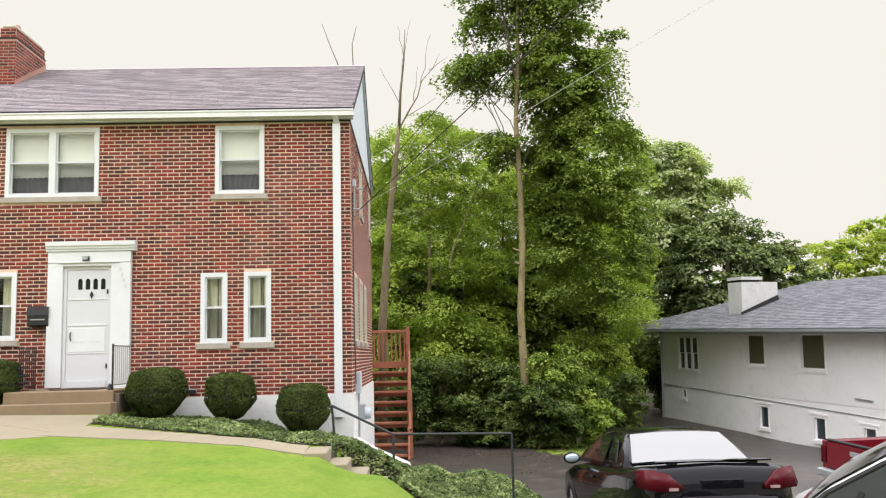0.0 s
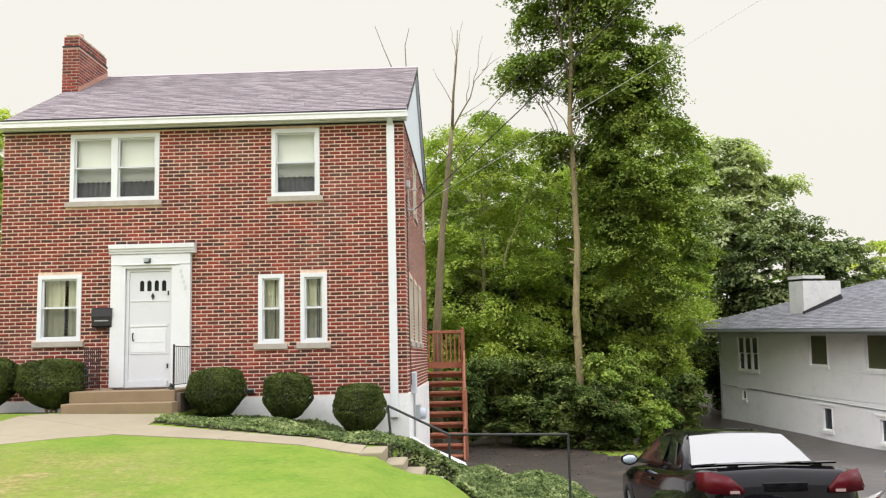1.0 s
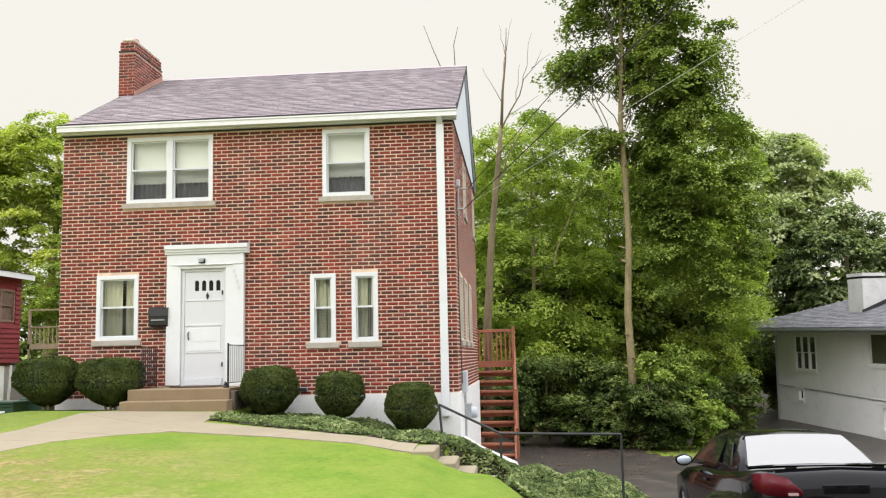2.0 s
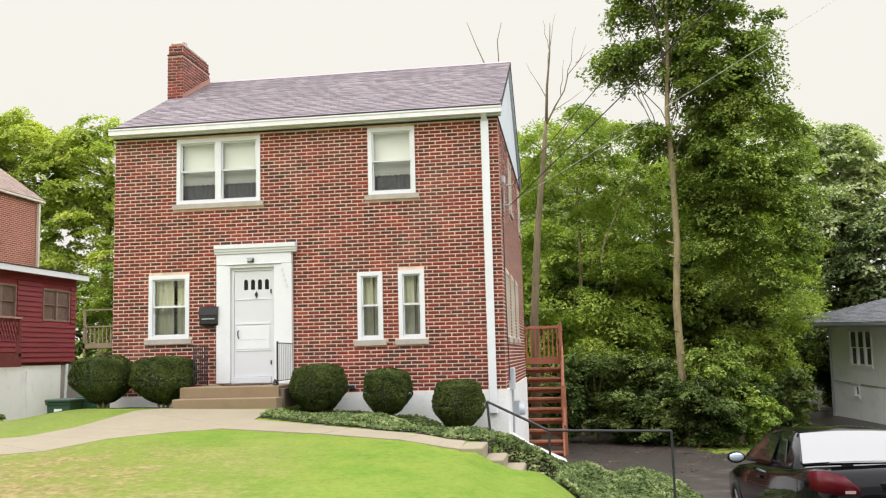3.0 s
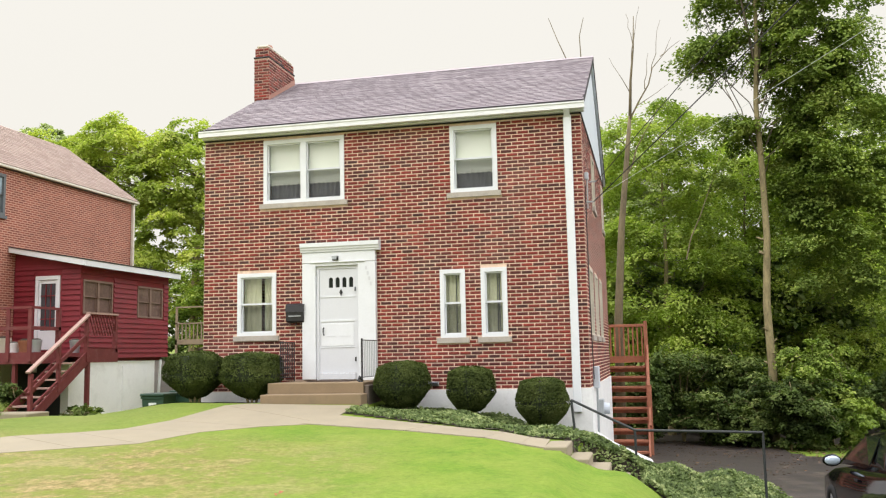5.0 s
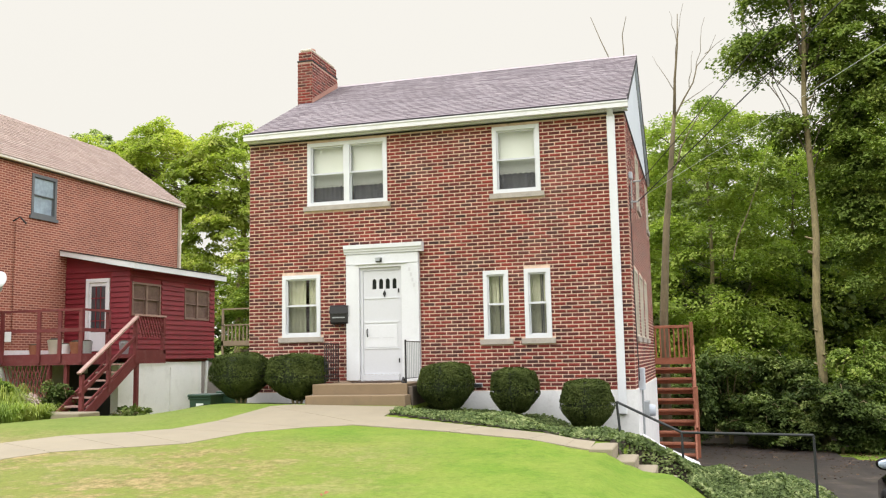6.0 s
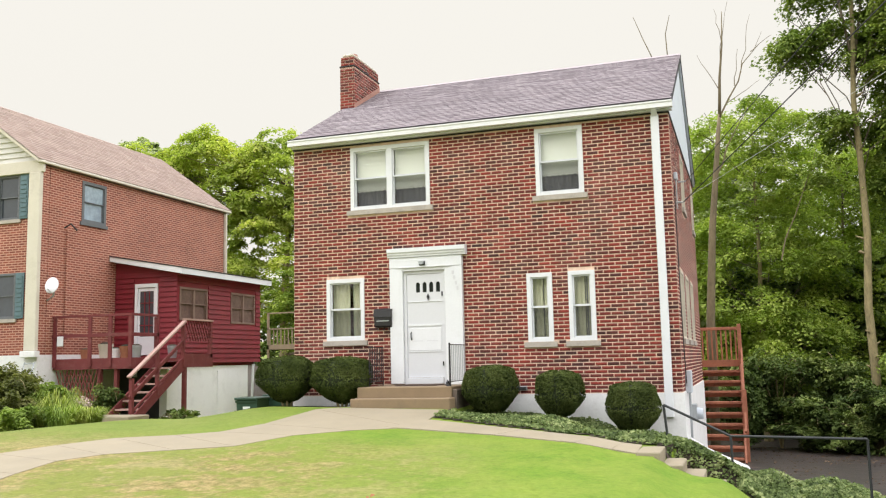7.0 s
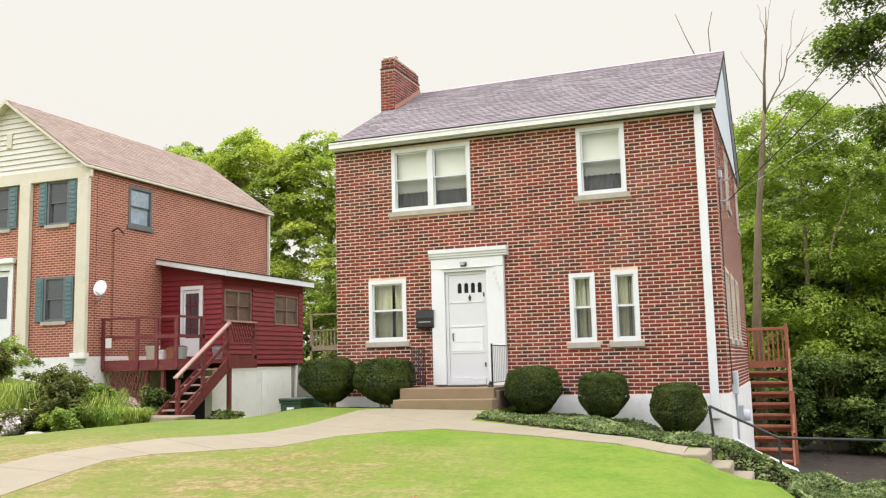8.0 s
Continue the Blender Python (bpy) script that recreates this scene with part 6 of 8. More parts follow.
W_HOLES = [(1.40, 2.92, -0.15, 1.20), (6.2, 7.3, 0.20, 1.30), (9.2, 10.45, 0.16, 1.33), (14.0, 15.2, 0.18, 1.33)]
W_LOW = [(1.55, 1.9, -1.30, -0.92), (6.8, 7.36, -1.95, -1.17), (9.72, 10.30, -2.04, -1.30), (11.95, 12.5, -1.82, -1.40)]
WL = 21.0
part("upper_wall", wall_grid(0, WL, -0.85, 1.40, W_HOLES, put_wh, 0.25), M_WHITEBRICK, wh, "white painted brick upper wall")
part("lower_wall", wall_grid(0, WL, -3.2, -0.855, [(a, b, c, d) for a, b, c, d in W_LOW], lambda u, z, d: put_wh(u, z, d + 0.004), 0.25), M_WHITEPARGE, wh, "smooth white lower wall")
for uu in (0.0, WL):
    bm = bmesh.new()
    a, b = WA + WD * uu + WN * 0.26, WA + WD * uu + WN * 9.0
    bar(bm, (a.x, a.y, -0.9), (b.x, b.y, -0.9), 0.25, 4.6)
    part("end_wall", bm, M_WHITEBRICK, wh)
# rows of brick courses that catch the light
for i in range(32):
    z = -0.80 + i * 0.068
    cuts = [(h[0] - 0.06, h[1] + 0.06) for h in W_HOLES if h[2] - 0.08 < z < h[3] + 0.08]
    edges = [0.02] + [e for c in sorted(cuts) for e in c] + [WL]
    for a, b in zip(edges[0::2], edges[1::2]):
        p, q = Vector(put_wh(a, z, -0.003)), Vector(put_wh(b, z, -0.003))
        part("brick_course", bar(bmesh.new(), p, q, 0.02, 0.050), M_WHITEBRICK, wh)
for h in W_HOLES:
    big = h[0] < 2
    w = sash_window(wh, *h, put_wh, mullions=tuple(h[0] + (h[1] - h[0]) * k / 3 for k in (1, 2)) if big else (), blind=0, sheer=False, glass=M_PANE if big else M_SHADEPANE, material=M_WHITEBRICK, frame_w=0.045, sillmat=M_WHITEPARGE, single=not big)
    if not big:
        for k in range(14):
            z = h[2] + 0.1 + k * (h[3] - h[2] - 0.2) / 13
            p, q = Vector(put_wh(h[0] + 0.13, z, 0.02)), Vector(put_wh(h[1] - 0.13, z, 0.02))
            part("blind_slat", bar(bmesh.new(), p, q, 0.008, 0.03), M_SHADEPANE, w)
for h in W_LOW:
    sash_window(wh, h[0], h[1], h[2], h[3], lambda u, z, d: put_wh(u, z, d + 0.004), blind=0, sheer=False, glass=M_PANE, material=M_WHITEBRICK, frame_w=0.03, sillmat=M_WHITEPARGE, single=True)
    part("lintel", bar(bmesh.new(), put_wh(h[0] - 0.2, h[3] + 0.1, -0.0), put_wh(h[1] + 0.12, h[3] + 0.07, -0.0), 0.06, 0.05), M_WHITEPARGE, wh)
part("water_table", bar(bmesh.new(), put_wh(0, -0.80, -0.01), put_wh(WL, -1.30, -0.01), 0.03, 0.024), M_PEWTER, wh)
part("downspout", tube(bmesh.new(), [put_wh(0.05, 1.35, -0.06), put_wh(0.05, -2.3, -0.06), put_wh(0.0, -2.42, -0.3)], 0.045, 8), M_PEWTER, wh)
part("pipe_stub", bar(bmesh.new(), put_wh(11.7, -0.60, -0.03), put_wh(12.45, -0.63, -0.03), 0.04, 0.05), M_PEWTER, wh)
# hip roof
OV, RZ0, RZ1, WD2 = 0.75, 1.40, 3.15, 9.0
cor = [put_wh(-2.2, RZ0 + 0.08, -OV), put_wh(WL + OV, RZ0 + 0.08, -OV), put_wh(WL + OV, RZ0 + 0.08, WD2 + OV), put_wh(-2.2, RZ0 + 0.08, WD2 + OV)]
r0, r1 = put_wh(4.2, RZ1 + 0.12, WD2 / 2), put_wh(WL - 4, RZ1 + 0.12, WD2 / 2)
bm = bmesh.new()
cs = [bm.verts.new(c) for c in cor]
bs = [bm.verts.new((c[0], c[1], c[2] - 0.16)) for c in cor]
a, b = bm.verts.new(r0), bm.verts.new(r1)
for f in ((cs[0], cs[1], b, a), (cs[1], cs[2], b), (cs[2], cs[3], a, b), (cs[3], cs[0], a)):
    bm.faces.new(f)
for i in range(4):
    bm.faces.new((cs[i], bs[i], bs[(i + 1) % 4], cs[(i + 1) % 4]))
bm.faces.new(bs[::-1])
bmesh.ops.recalc_face_normals(bm, faces=bm.faces[:])
wroof = part("roof", bm, M_FARSHINGLE, wh, "grey shingled hip roof")
part("gutter", bar(bmesh.new(), put_wh(-2.25, RZ0 + 0.02, -OV - 0.06), put_wh(WL + OV, RZ0 + 0.02, -OV - 0.06), 0.10, 0.06), M_PEWTER, wh, "dull grey metal gutter")
# rows of shingles on the drive side and the far hip
run = WD2 / 2 + OV
rise = r0[2] - cor[0][2]
seat = Matrix(((WD.x, WN.x, 0, WA.x), (WD.y, WN.y, 0, WA.y), (0, 0, 1, 0), (0, 0, 0, 1)))
rows = shingles("shingle_rest", M_GREYSHINGLE, wroof, -2.2, WL + OV, -OV - 0.02, RZ0 + 0.095, WD2 / 2, RZ0 + 0.095 + rise, 0.32, 0.16, 12, trim=lambda t: (-2.2 + 6.4 * t, WL + OV - (4 + OV) * t))
rows.matrix_basis = seat
wc = thing("white_chimney", put_wh(3.4, 2.0, 1.6), "broad white painted brick chimney with a dark flashed base", "chimney")
bm = bmesh.new()
CU0, CU1, CD0, CD1 = 4.0, 4.9, 0.75, 2.3


def slab_wh(bm, u0, u1, d0, d1, z0, z1):
    vs = [bm.verts.new(put_wh(u, z, d)) for u in (u0, u1) for d in (d0, d1) for z in (z0, z1)]
    fs = [bm.faces.new([vs[i] for i in f]) for f in ((0, 1, 3, 2), (4, 6, 7, 5), (0, 4, 5, 1), (2, 3, 7, 6), (0, 2, 6, 4), (1, 5, 7, 3))]
    bmesh.ops.recalc_face_normals(bm, faces=fs)
    return bm


part("chimney_shaft", slab_wh(bm, CU0, CU1, CD0, CD1, 1.2, 3.22), M_OLDWHITE, wc)
part("crown", slab_wh(bmesh.new(), CU0 + 0.08, CU1 - 0.08, CD0 + 0.1, CD1 - 0.7, 3.223, 3.30), M_BLACKEDGE, wc)
part("cap", slab_wh(bmesh.new(), CU0 - 0.02, CU1 + 0.02, CD0 - 0.02, CD1 - 0.65, 3.303, 3.42), M_OLDWHITE, wc)
fl = bmesh.new()
p, q = Vector(put_wh(CU1 + 0.03, 1.98, CD0 - 0.04)), Vector(put_wh(CU1 + 0.03, 2.62, CD1))
part("flashing", bar(fl, p, q, 0.05, 0.22), M_BLACKEDGE, wc, "dark flashing strip")
# the house follows the fall of the lot
tip = Matrix.Translation(WA) @ Matrix.Rotation(0.030, 4, WN) @ Matrix.Translation(-WA)
for ob in (wh, wc):
    seated(ob, 0.13, -0.02)
    ob.matrix_basis = tip @ ob.matrix_basis
# ---- parked vehicles ----
def loft(name, rows, material, parent, label="", closed_ends=True):
    """A shell through rings of equal point counts."""
    bm = bmesh.new()
    rings = [[bm.verts.new(p) for p in r] for r in rows]
    n = len(rings[0])
    for a, b in zip(rings, rings[1:]):
        for i in range(n):
            bm.faces.new((a[i], a[(i + 1) % n], b[(i + 1) % n], b[i]))
    if closed_ends:
        bm.faces.new(rings[0][::-1])
        bm.faces.new(rings[-1])
    bmesh.ops.recalc_face_normals(bm, faces=bm.faces[:])
    return part(name, bm, material, parent, label, smooth=True)


def quad_panel(name, pts, material, parent, label="", thick=0.012):
    """A slightly proud panel through four or more corners in order."""
    bm = bmesh.new()
    f = bm.faces.new([bm.verts.new(p) for p in pts])
    r = bmesh.ops.extrude_face_region(bm, geom=[f])
    f.normal_update()
    bmesh.ops.translate(bm, verts=[v for v in r["geom"] if isinstance(v, bmesh.types.BMVert)], vec=f.normal * -thick)
    bmesh.ops.recalc_face_normals(bm, faces=bm.faces[:])
    return part(name, bm, material, parent, label)


def wheel(parent, x, y, z, r, w, out):
    """A tyre with its rim; the axle lies along x."""
    bm = bmesh.new()
    prof = [(-w / 2, r * 0.62), (-w / 2, r * 0.9), (-w / 2 + 0.03, r), (w / 2 - 0.03, r), (w / 2, r * 0.9), (w / 2, r * 0.62)]
    seg = 28
    rings = [[bm.verts.new((x + u, y + rr * math.cos(2 * math.pi * k / seg), z + rr * math.sin(2 * math.pi * k / seg))) for u, rr in prof] for k in range(seg)]
    for k in range(seg):
        a, b = rings[k], rings[(k + 1) % seg]
        for i in range(len(prof)):
            j = (i + 1) % len(prof)
            bm.faces.new((a[i], a[j], b[j], b[i]))
    bmesh.ops.recalc_face_normals(bm, faces=bm.faces[:])
    t = part("wheel", bm, M_TYRE, parent, smooth=True)
    bm = bmesh.new()
    for k in range(5):
        a = 2 * math.pi * k / 5
        bar(bm, (x + out * (w / 2 - 0.03), y, z), (x + out * (w / 2 - 0.03), y + r * 0.6 * math.cos(a), z + r * 0.6 * math.sin(a)), 0.07, 0.03, (1, 0, 0))
    tube(bm, [(x + out * (w / 2 - 0.09), y, z), (x + out * (w / 2 - 0.05), y, z)], r * 0.6, 24)
    part("rim", bm, M_RIM, t, "silver alloy rim")


def sedan(name, label, at, turn, paint, L=4.75, W=1.80, H=1.40, spoiler=True, coupe=True):
    """A two-box saloon seen from behind; y runs to the nose, built round the origin and then set down."""
    th = thing(name, (0, 0, 0), label, "car")
    # rings of the lower body: y, half width, sill, belt, deck height
    st = [(0.00, 0.66, 0.36, 0.76, 0.86), (0.06, 0.78, 0.26, 0.84, 1.0), (0.22, 0.85, 0.22, 0.87, 1.06), (0.75, 0.895, 0.20, 0.87, 1.035), (1.3, 0.90, 0.20, 0.87, 0.98), (2.2, 0.90, 0.20, 0.84, 0.945),
          (3.1, 0.895, 0.20, 0.82, 0.925), (3.7, 0.885, 0.20, 0.78, 0.86), (4.3, 0.86, 0.22, 0.68, 0.74), (4.62, 0.76, 0.26, 0.58, 0.64), (4.75, 0.60, 0.32, 0.50, 0.54)]
    rows = []
    for y, hw, s, b, d in st:
        prof = [(hw * 0.90, s), (hw * 0.99, s + 0.12), (hw, (s + b) / 2), (hw * 0.985, b), (hw * 0.93, b + (d - b) * 0.72), (hw * 0.80, d - 0.012), (0.0, d + 0.012)]
        rows.append([(u, y, z) for u, z in prof] + [(-u, y, z) for u, z in prof[-2::-1]] + [(0.0, y, s - 0.02)])
    body = loft("body", rows, paint, th)
    # cabin
    cab = [(0.98, 0.70, 0.97, 0.985), (1.22, 0.70, 0.95, 1.15), (1.62, 0.66, 0.95, 1.355), (2.05, 0.64, 0.94, 1.40), (2.6, 0.63, 0.94, 1.395), (2.95, 0.64, 0.93, 1.33), (3.35, 0.70, 0.92, 1.09), (3.62, 0.74, 0.90, 0.91)]
    rows = []
    for y, hw, b, t in cab:
        base = 0.80 if b > 0.94 else 0.79
        tt = max(t, b + 0.012)
        k = (tt - b) / 0.46
        top = base + (hw - 0.09 - base) * min(1, k)
        prof = [(base, b), (base + (top - base) * 0.5, (b + tt) / 2), (top, tt - 0.03 * k), (top * 0.82, tt), (0.0, tt + 0.018 * k)]
        rows.append([(u, y, z) for u, z in prof] + [(-u, y, z) for u, z in prof[-2::-1]] + [(0.0, y, b - 0.03)])
    roof_ = loft("cabin", rows, paint, th)
    rim = quad_panel("rear_window", [(-0.69, 0.985, 1.025), (0.69, 0.985, 1.025), (0.71, 1.05, 1.062), (0.58, 1.50, 1.335), (0.52, 1.54, 1.358), (-0.52, 1.54, 1.358), (-0.58, 1.50, 1.335), (-0.71, 1.05, 1.062)], M_CARGLASS, th, "dark-edged rear window", 0.004)
    bm = bmesh.new()
    grid = []
    for i in range(7):
        t = i / 6
        y, z, hw = 0.99 + 0.54 * t, 1.03 + 0.318 * t, 0.70 - 0.14 * t
        grid.append([bm.verts.new((u * hw, y, z + 0.008 + 0.022 * (1 - u * u) + 0.012 * math.sin(math.pi * t))) for u in (-1, -0.8, -0.5, -0.2, 0.2, 0.5, 0.8, 1)])
    for r0_, r1_ in zip(grid, grid[1:]):
        for i in range(7):
            bm.faces.new((r0_[i], r0_[i + 1], r1_[i + 1], r1_[i]))
    part("rear_glass", bm, M_MIRRORGLASS, rim, "sky-reflecting rear glass", smooth=True)
    for s in (-1, 1):
        pts = [(s * 0.775, 1.42, 0.985), (s * 0.665, 1.66, 1.28), (s * 0.635, 1.98, 1.325), (s * 0.742, 2.02, 0.985)]
        quad_panel("quarter_window", pts if s < 0 else pts[::-1], M_CARGLASS, th)
        pts = [(s * 0.780, 2.06, 0.985), (s * 0.635, 2.03, 1.33), (s * 0.615, 2.75, 1.315), (s * 0.775, 3.28, 0.985)]
        quad_panel("side_window", pts if s < 0 else pts[::-1], M_CARGLASS, th)
        # tail lamps wrap the corner
        lamp_rows = [[(s * 0.44, 0.012, 0.80), (s * 0.44, 0.02, 0.85), (s * 0.44, 0.10, 0.85), (s * 0.44, 0.10, 0.80)],
                     [(s * 0.62, 0.0, 0.795), (s * 0.58, 0.025, 0.985), (s * 0.58, 0.12, 0.985), (s * 0.62, 0.12, 0.795)],
                     [(s * 0.79, 0.04, 0.81), (s * 0.76, 0.085, 1.035), (s * 0.75, 0.2, 1.02), (s * 0.78, 0.16, 0.82)],
                     [(s * 0.875, 0.20, 0.84), (s * 0.850, 0.26, 1.015), (s * 0.80, 0.30, 1.01), (s * 0.82, 0.26, 0.84)]]
        lamp_rows = [[(u * 1.02, y - 0.05, z) for u, y, z in r] for r in lamp_rows]
        tl = loft("tail_light", lamp_rows, M_TAIL, th, "red wraparound tail light")
        part("reverse_lens", bx(min(s * 0.50, s * 0.60), max(s * 0.50, s * 0.60), -0.057, 0.0, 0.805, 0.835), M_CLEARLENS, tl, "clear reversing lens")
        mirror = bmesh.new()
        bmesh.ops.create_icosphere(mirror, subdivisions=2, radius=1, matrix=Matrix.Translation((s * 0.98, 3.12, 0.985)) @ Matrix.Diagonal((0.12, 0.06, 0.085, 1)))
        mr = part("mirror", mirror, paint, th, smooth=True)
        bm = bmesh.new()
        bmesh.ops.create_icosphere(bm, subdivisions=2, radius=1, matrix=Matrix.Translation((s * 0.98, 3.075, 0.985)) @ Matrix.Diagonal((0.10, 0.035, 0.062, 1)))
        part("mirror_glass", bm, M_MIRROR, mr, "mirror glass with a sky tone in its colour")
        for y in (0.88, 3.72):
            wheel(th, s * 0.80, y, 0.31, 0.315, 0.21, s)
        part("door_handle", bar(bmesh.new(), (s * 0.897, 2.15, 0.80), (s * 0.897, 2.32, 0.80), 0.03, 0.03), paint, th)
    if spoiler:
        sp = bmesh.new()
        prism(sp, [(0.20, 1.098), (0.31, 1.104), (0.34, 1.086), (0.22, 1.080)], "x", -0.64, 0.64)
        spo = part("spoiler", sp, paint, th)
        for s in (-0.45, 0.45):
            part("spoiler_foot", bx(s - 0.05, s + 0.05, 0.25, 0.32, 1.045, 1.084), paint, spo)
    bmp = [[(u, y, z) for y, z in ((-0.03, 0.34), (-0.06, 0.54), (-0.05, 0.72), (0.06, 0.765), (0.10, 0.34))] for u in (-0.80, -0.55, 0.0, 0.55, 0.80)]
    for r, k in zip(bmp, (0.16, 0.03, 0, 0.03, 0.16)):
        r[:] = [(u, y + k, z) for u, y, z in r]
    loft("rear_bumper", bmp, paint, th)
    part("plate_recess", bx(-0.24, 0.24, 0.0, 0.05, 0.80, 0.91, 0.01), M_BLACKCAR, th)
    bm = bmesh.new()
    box(bm, -0.82, 0.82, 0.5, 4.2, 0.14, 0.30)
    part("underside", bm, M_TYRE, th)
    th.matrix_basis = Matrix.Translation(at) @ Euler([radians(a) for a in turn]).to_matrix().to_4x4() @ Matrix.Diagonal((1, 1, 0.97, 1))
    return th


# pale blue base stands in for sky seen in the mirrors
M_MIRROR = surf("mirror_glass_sky_tone", (0.42, 0.50, 0.58), 0.1, 6, 10, 0.12, 0.3, bumps=0)
sedan("black_car", "glossy black saloon car with a boot spoiler parked on the driveway", (4.37, -6.35, ground_z(4.4, -6.2) - 0.02), (-3.0, 0, 2.0), M_BLACKCAR)


def hatchback(name, label, at, turn, paint):
    """A white family car; y runs to the nose."""
    th = thing(name, (0, 0, 0), label, "car")
    st = [(0.0, 0.70, 0.36, 0.80, 0.98), (0.1, 0.82, 0.26, 0.86, 1.02), (0.6, 0.89, 0.2, 0.9, 1.02), (1.6, 0.9, 0.2, 0.9, 1.0), (2.8, 0.9, 0.2, 0.88, 0.98), (3.5, 0.89, 0.2, 0.78, 0.88), (4.1, 0.86, 0.22, 0.62, 0.70), (4.45, 0.7, 0.28, 0.5, 0.56)]
    rows = []
    for y, hw, s, b, d in st:
        prof = [(hw * 0.9, s), (hw, (s + b) / 2), (hw * 0.985, b), (hw * 0.9, b + (d - b) * 0.75), (hw * 0.7, d - 0.01), (0, d + 0.015)]
        rows.append([(u, y, z) for u, z in prof] + [(-u, y, z) for u, z in prof[-2::-1]] + [(0, y, s - 0.02)])
    loft("body", rows, paint, th)
    cab = [(0.15, 0.98, 1.02), (0.35, 0.98, 1.32), (0.7, 0.98, 1.50), (1.3, 0.98, 1.57), (1.9, 0.98, 1.56), (2.35, 0.98, 1.50), (2.55, 0.98, 1.445), (2.75, 0.97, 1.37), (3.05, 0.95, 1.20), (3.30, 0.93, 1.0), (3.45, 0.88, 0.92)]
    rows = []
    for y, b, t in cab:
        k = min(1, (t - b) / 0.55)
        top = 0.84 - 0.22 * k
        prof = [(0.84, b), ((0.84 + top) / 2, (b + t) / 2), (top, t - 0.03 * k), (top - 0.06, t - 0.004), (0, t + 0.02 * k)]
        rows.append([(u, y, z) for u, z in prof] + [(-u, y, z) for u, z in prof[-2::-1]] + [(0, y, b - 0.03)])
    loft("cabin", rows, paint, th)
    bm = bmesh.new()
    grid = []
    for y, b, t in cab[5:10]:
        k = min(1, (t - b) / 0.55)
        hw = 0.74 - 0.20 * k
        grid.append([bm.verts.new((u, y + 0.006, t + 0.008 + 0.02 * k * (1 - (u / hw) ** 2))) for u in (-hw, -hw / 2, 0, hw / 2, hw)])
    for r0_, r1_ in zip(grid, grid[1:]):
        for i in range(4):
            bm.faces.new((r0_[i], r0_[i + 1], r1_[i + 1], r1_[i]))
    part("windscreen", bm, M_MIRRORGLASS, th, "tinted windscreen", smooth=True)

    def side_x(z):
        return 0.84 - 0.4 * (z - 0.98) + 0.012

    for s in (-1, 1):
        yz = [(3.26, 0.99), (3.05, 1.165), (2.75, 1.33), (2.52, 1.415), (2.25, 1.465), (1.95, 1.495), (1.62, 1.505), (1.62, 0.99)]
        pts = [(s * side_x(z), y, z) for y, z in yz]
        w = quad_panel("side_window", pts if s > 0 else pts[::-1], M_DARKGLASS, th)
        part("window_seal", tube(bmesh.new(), [(s * (side_x(z) + 0.002), y, z) for y, z in ((3.28, 0.985), (3.06, 1.17), (2.76, 1.338), (2.525, 1.424), (2.25, 1.475), (1.95, 1.505), (1.6, 1.515))], 0.02, 6), M_TYRE, w)
        part("window_divider", bar(bmesh.new(), (s * (side_x(0.99) + 0.004), 2.98, 0.99), (s * (side_x(1.15) + 0.004), 2.88, 1.19), 0.03, 0.02, (1, 0, 0)), M_TYRE, w)
        pts = [(s * side_x(z), y, z) for y, z in ((1.56, 1.02), (1.56, 1.45), (0.8, 1.40), (0.62, 1.02))]
        quad_panel("rear_side_window", pts if s > 0 else pts[::-1], M_CARGLASS, th)
        bm = bmesh.new()
        bmesh.ops.create_icosphere(bm, subdivisions=2, radius=1, matrix=Matrix.Translation((s * 0.98, 3.16, 0.97)) @ Matrix.Diagonal((0.11, 0.07, 0.07, 1)))
        part("mirror", bm, paint, th, smooth=True)
        for y in (0.8, 3.55):
            wheel(th, s * 0.8, y, 0.31, 0.315, 0.21, s)
        part("headlight", bx(min(s * 0.5, s * 0.72), max(s * 0.5, s * 0.72), 4.2, 4.34, 0.58, 0.72, 0.03), M_CLEARLENS, th)
    th.matrix_basis = Matrix.Translation(at) @ Euler([radians(a) for a in turn]).to_matrix().to_4x4()
    return th


hatchback("white_car", "white family car with dark side windows parked by the lawn", (6.45, -11.80, -1.29), (0, 0, 59.0), M_WHITECAR)


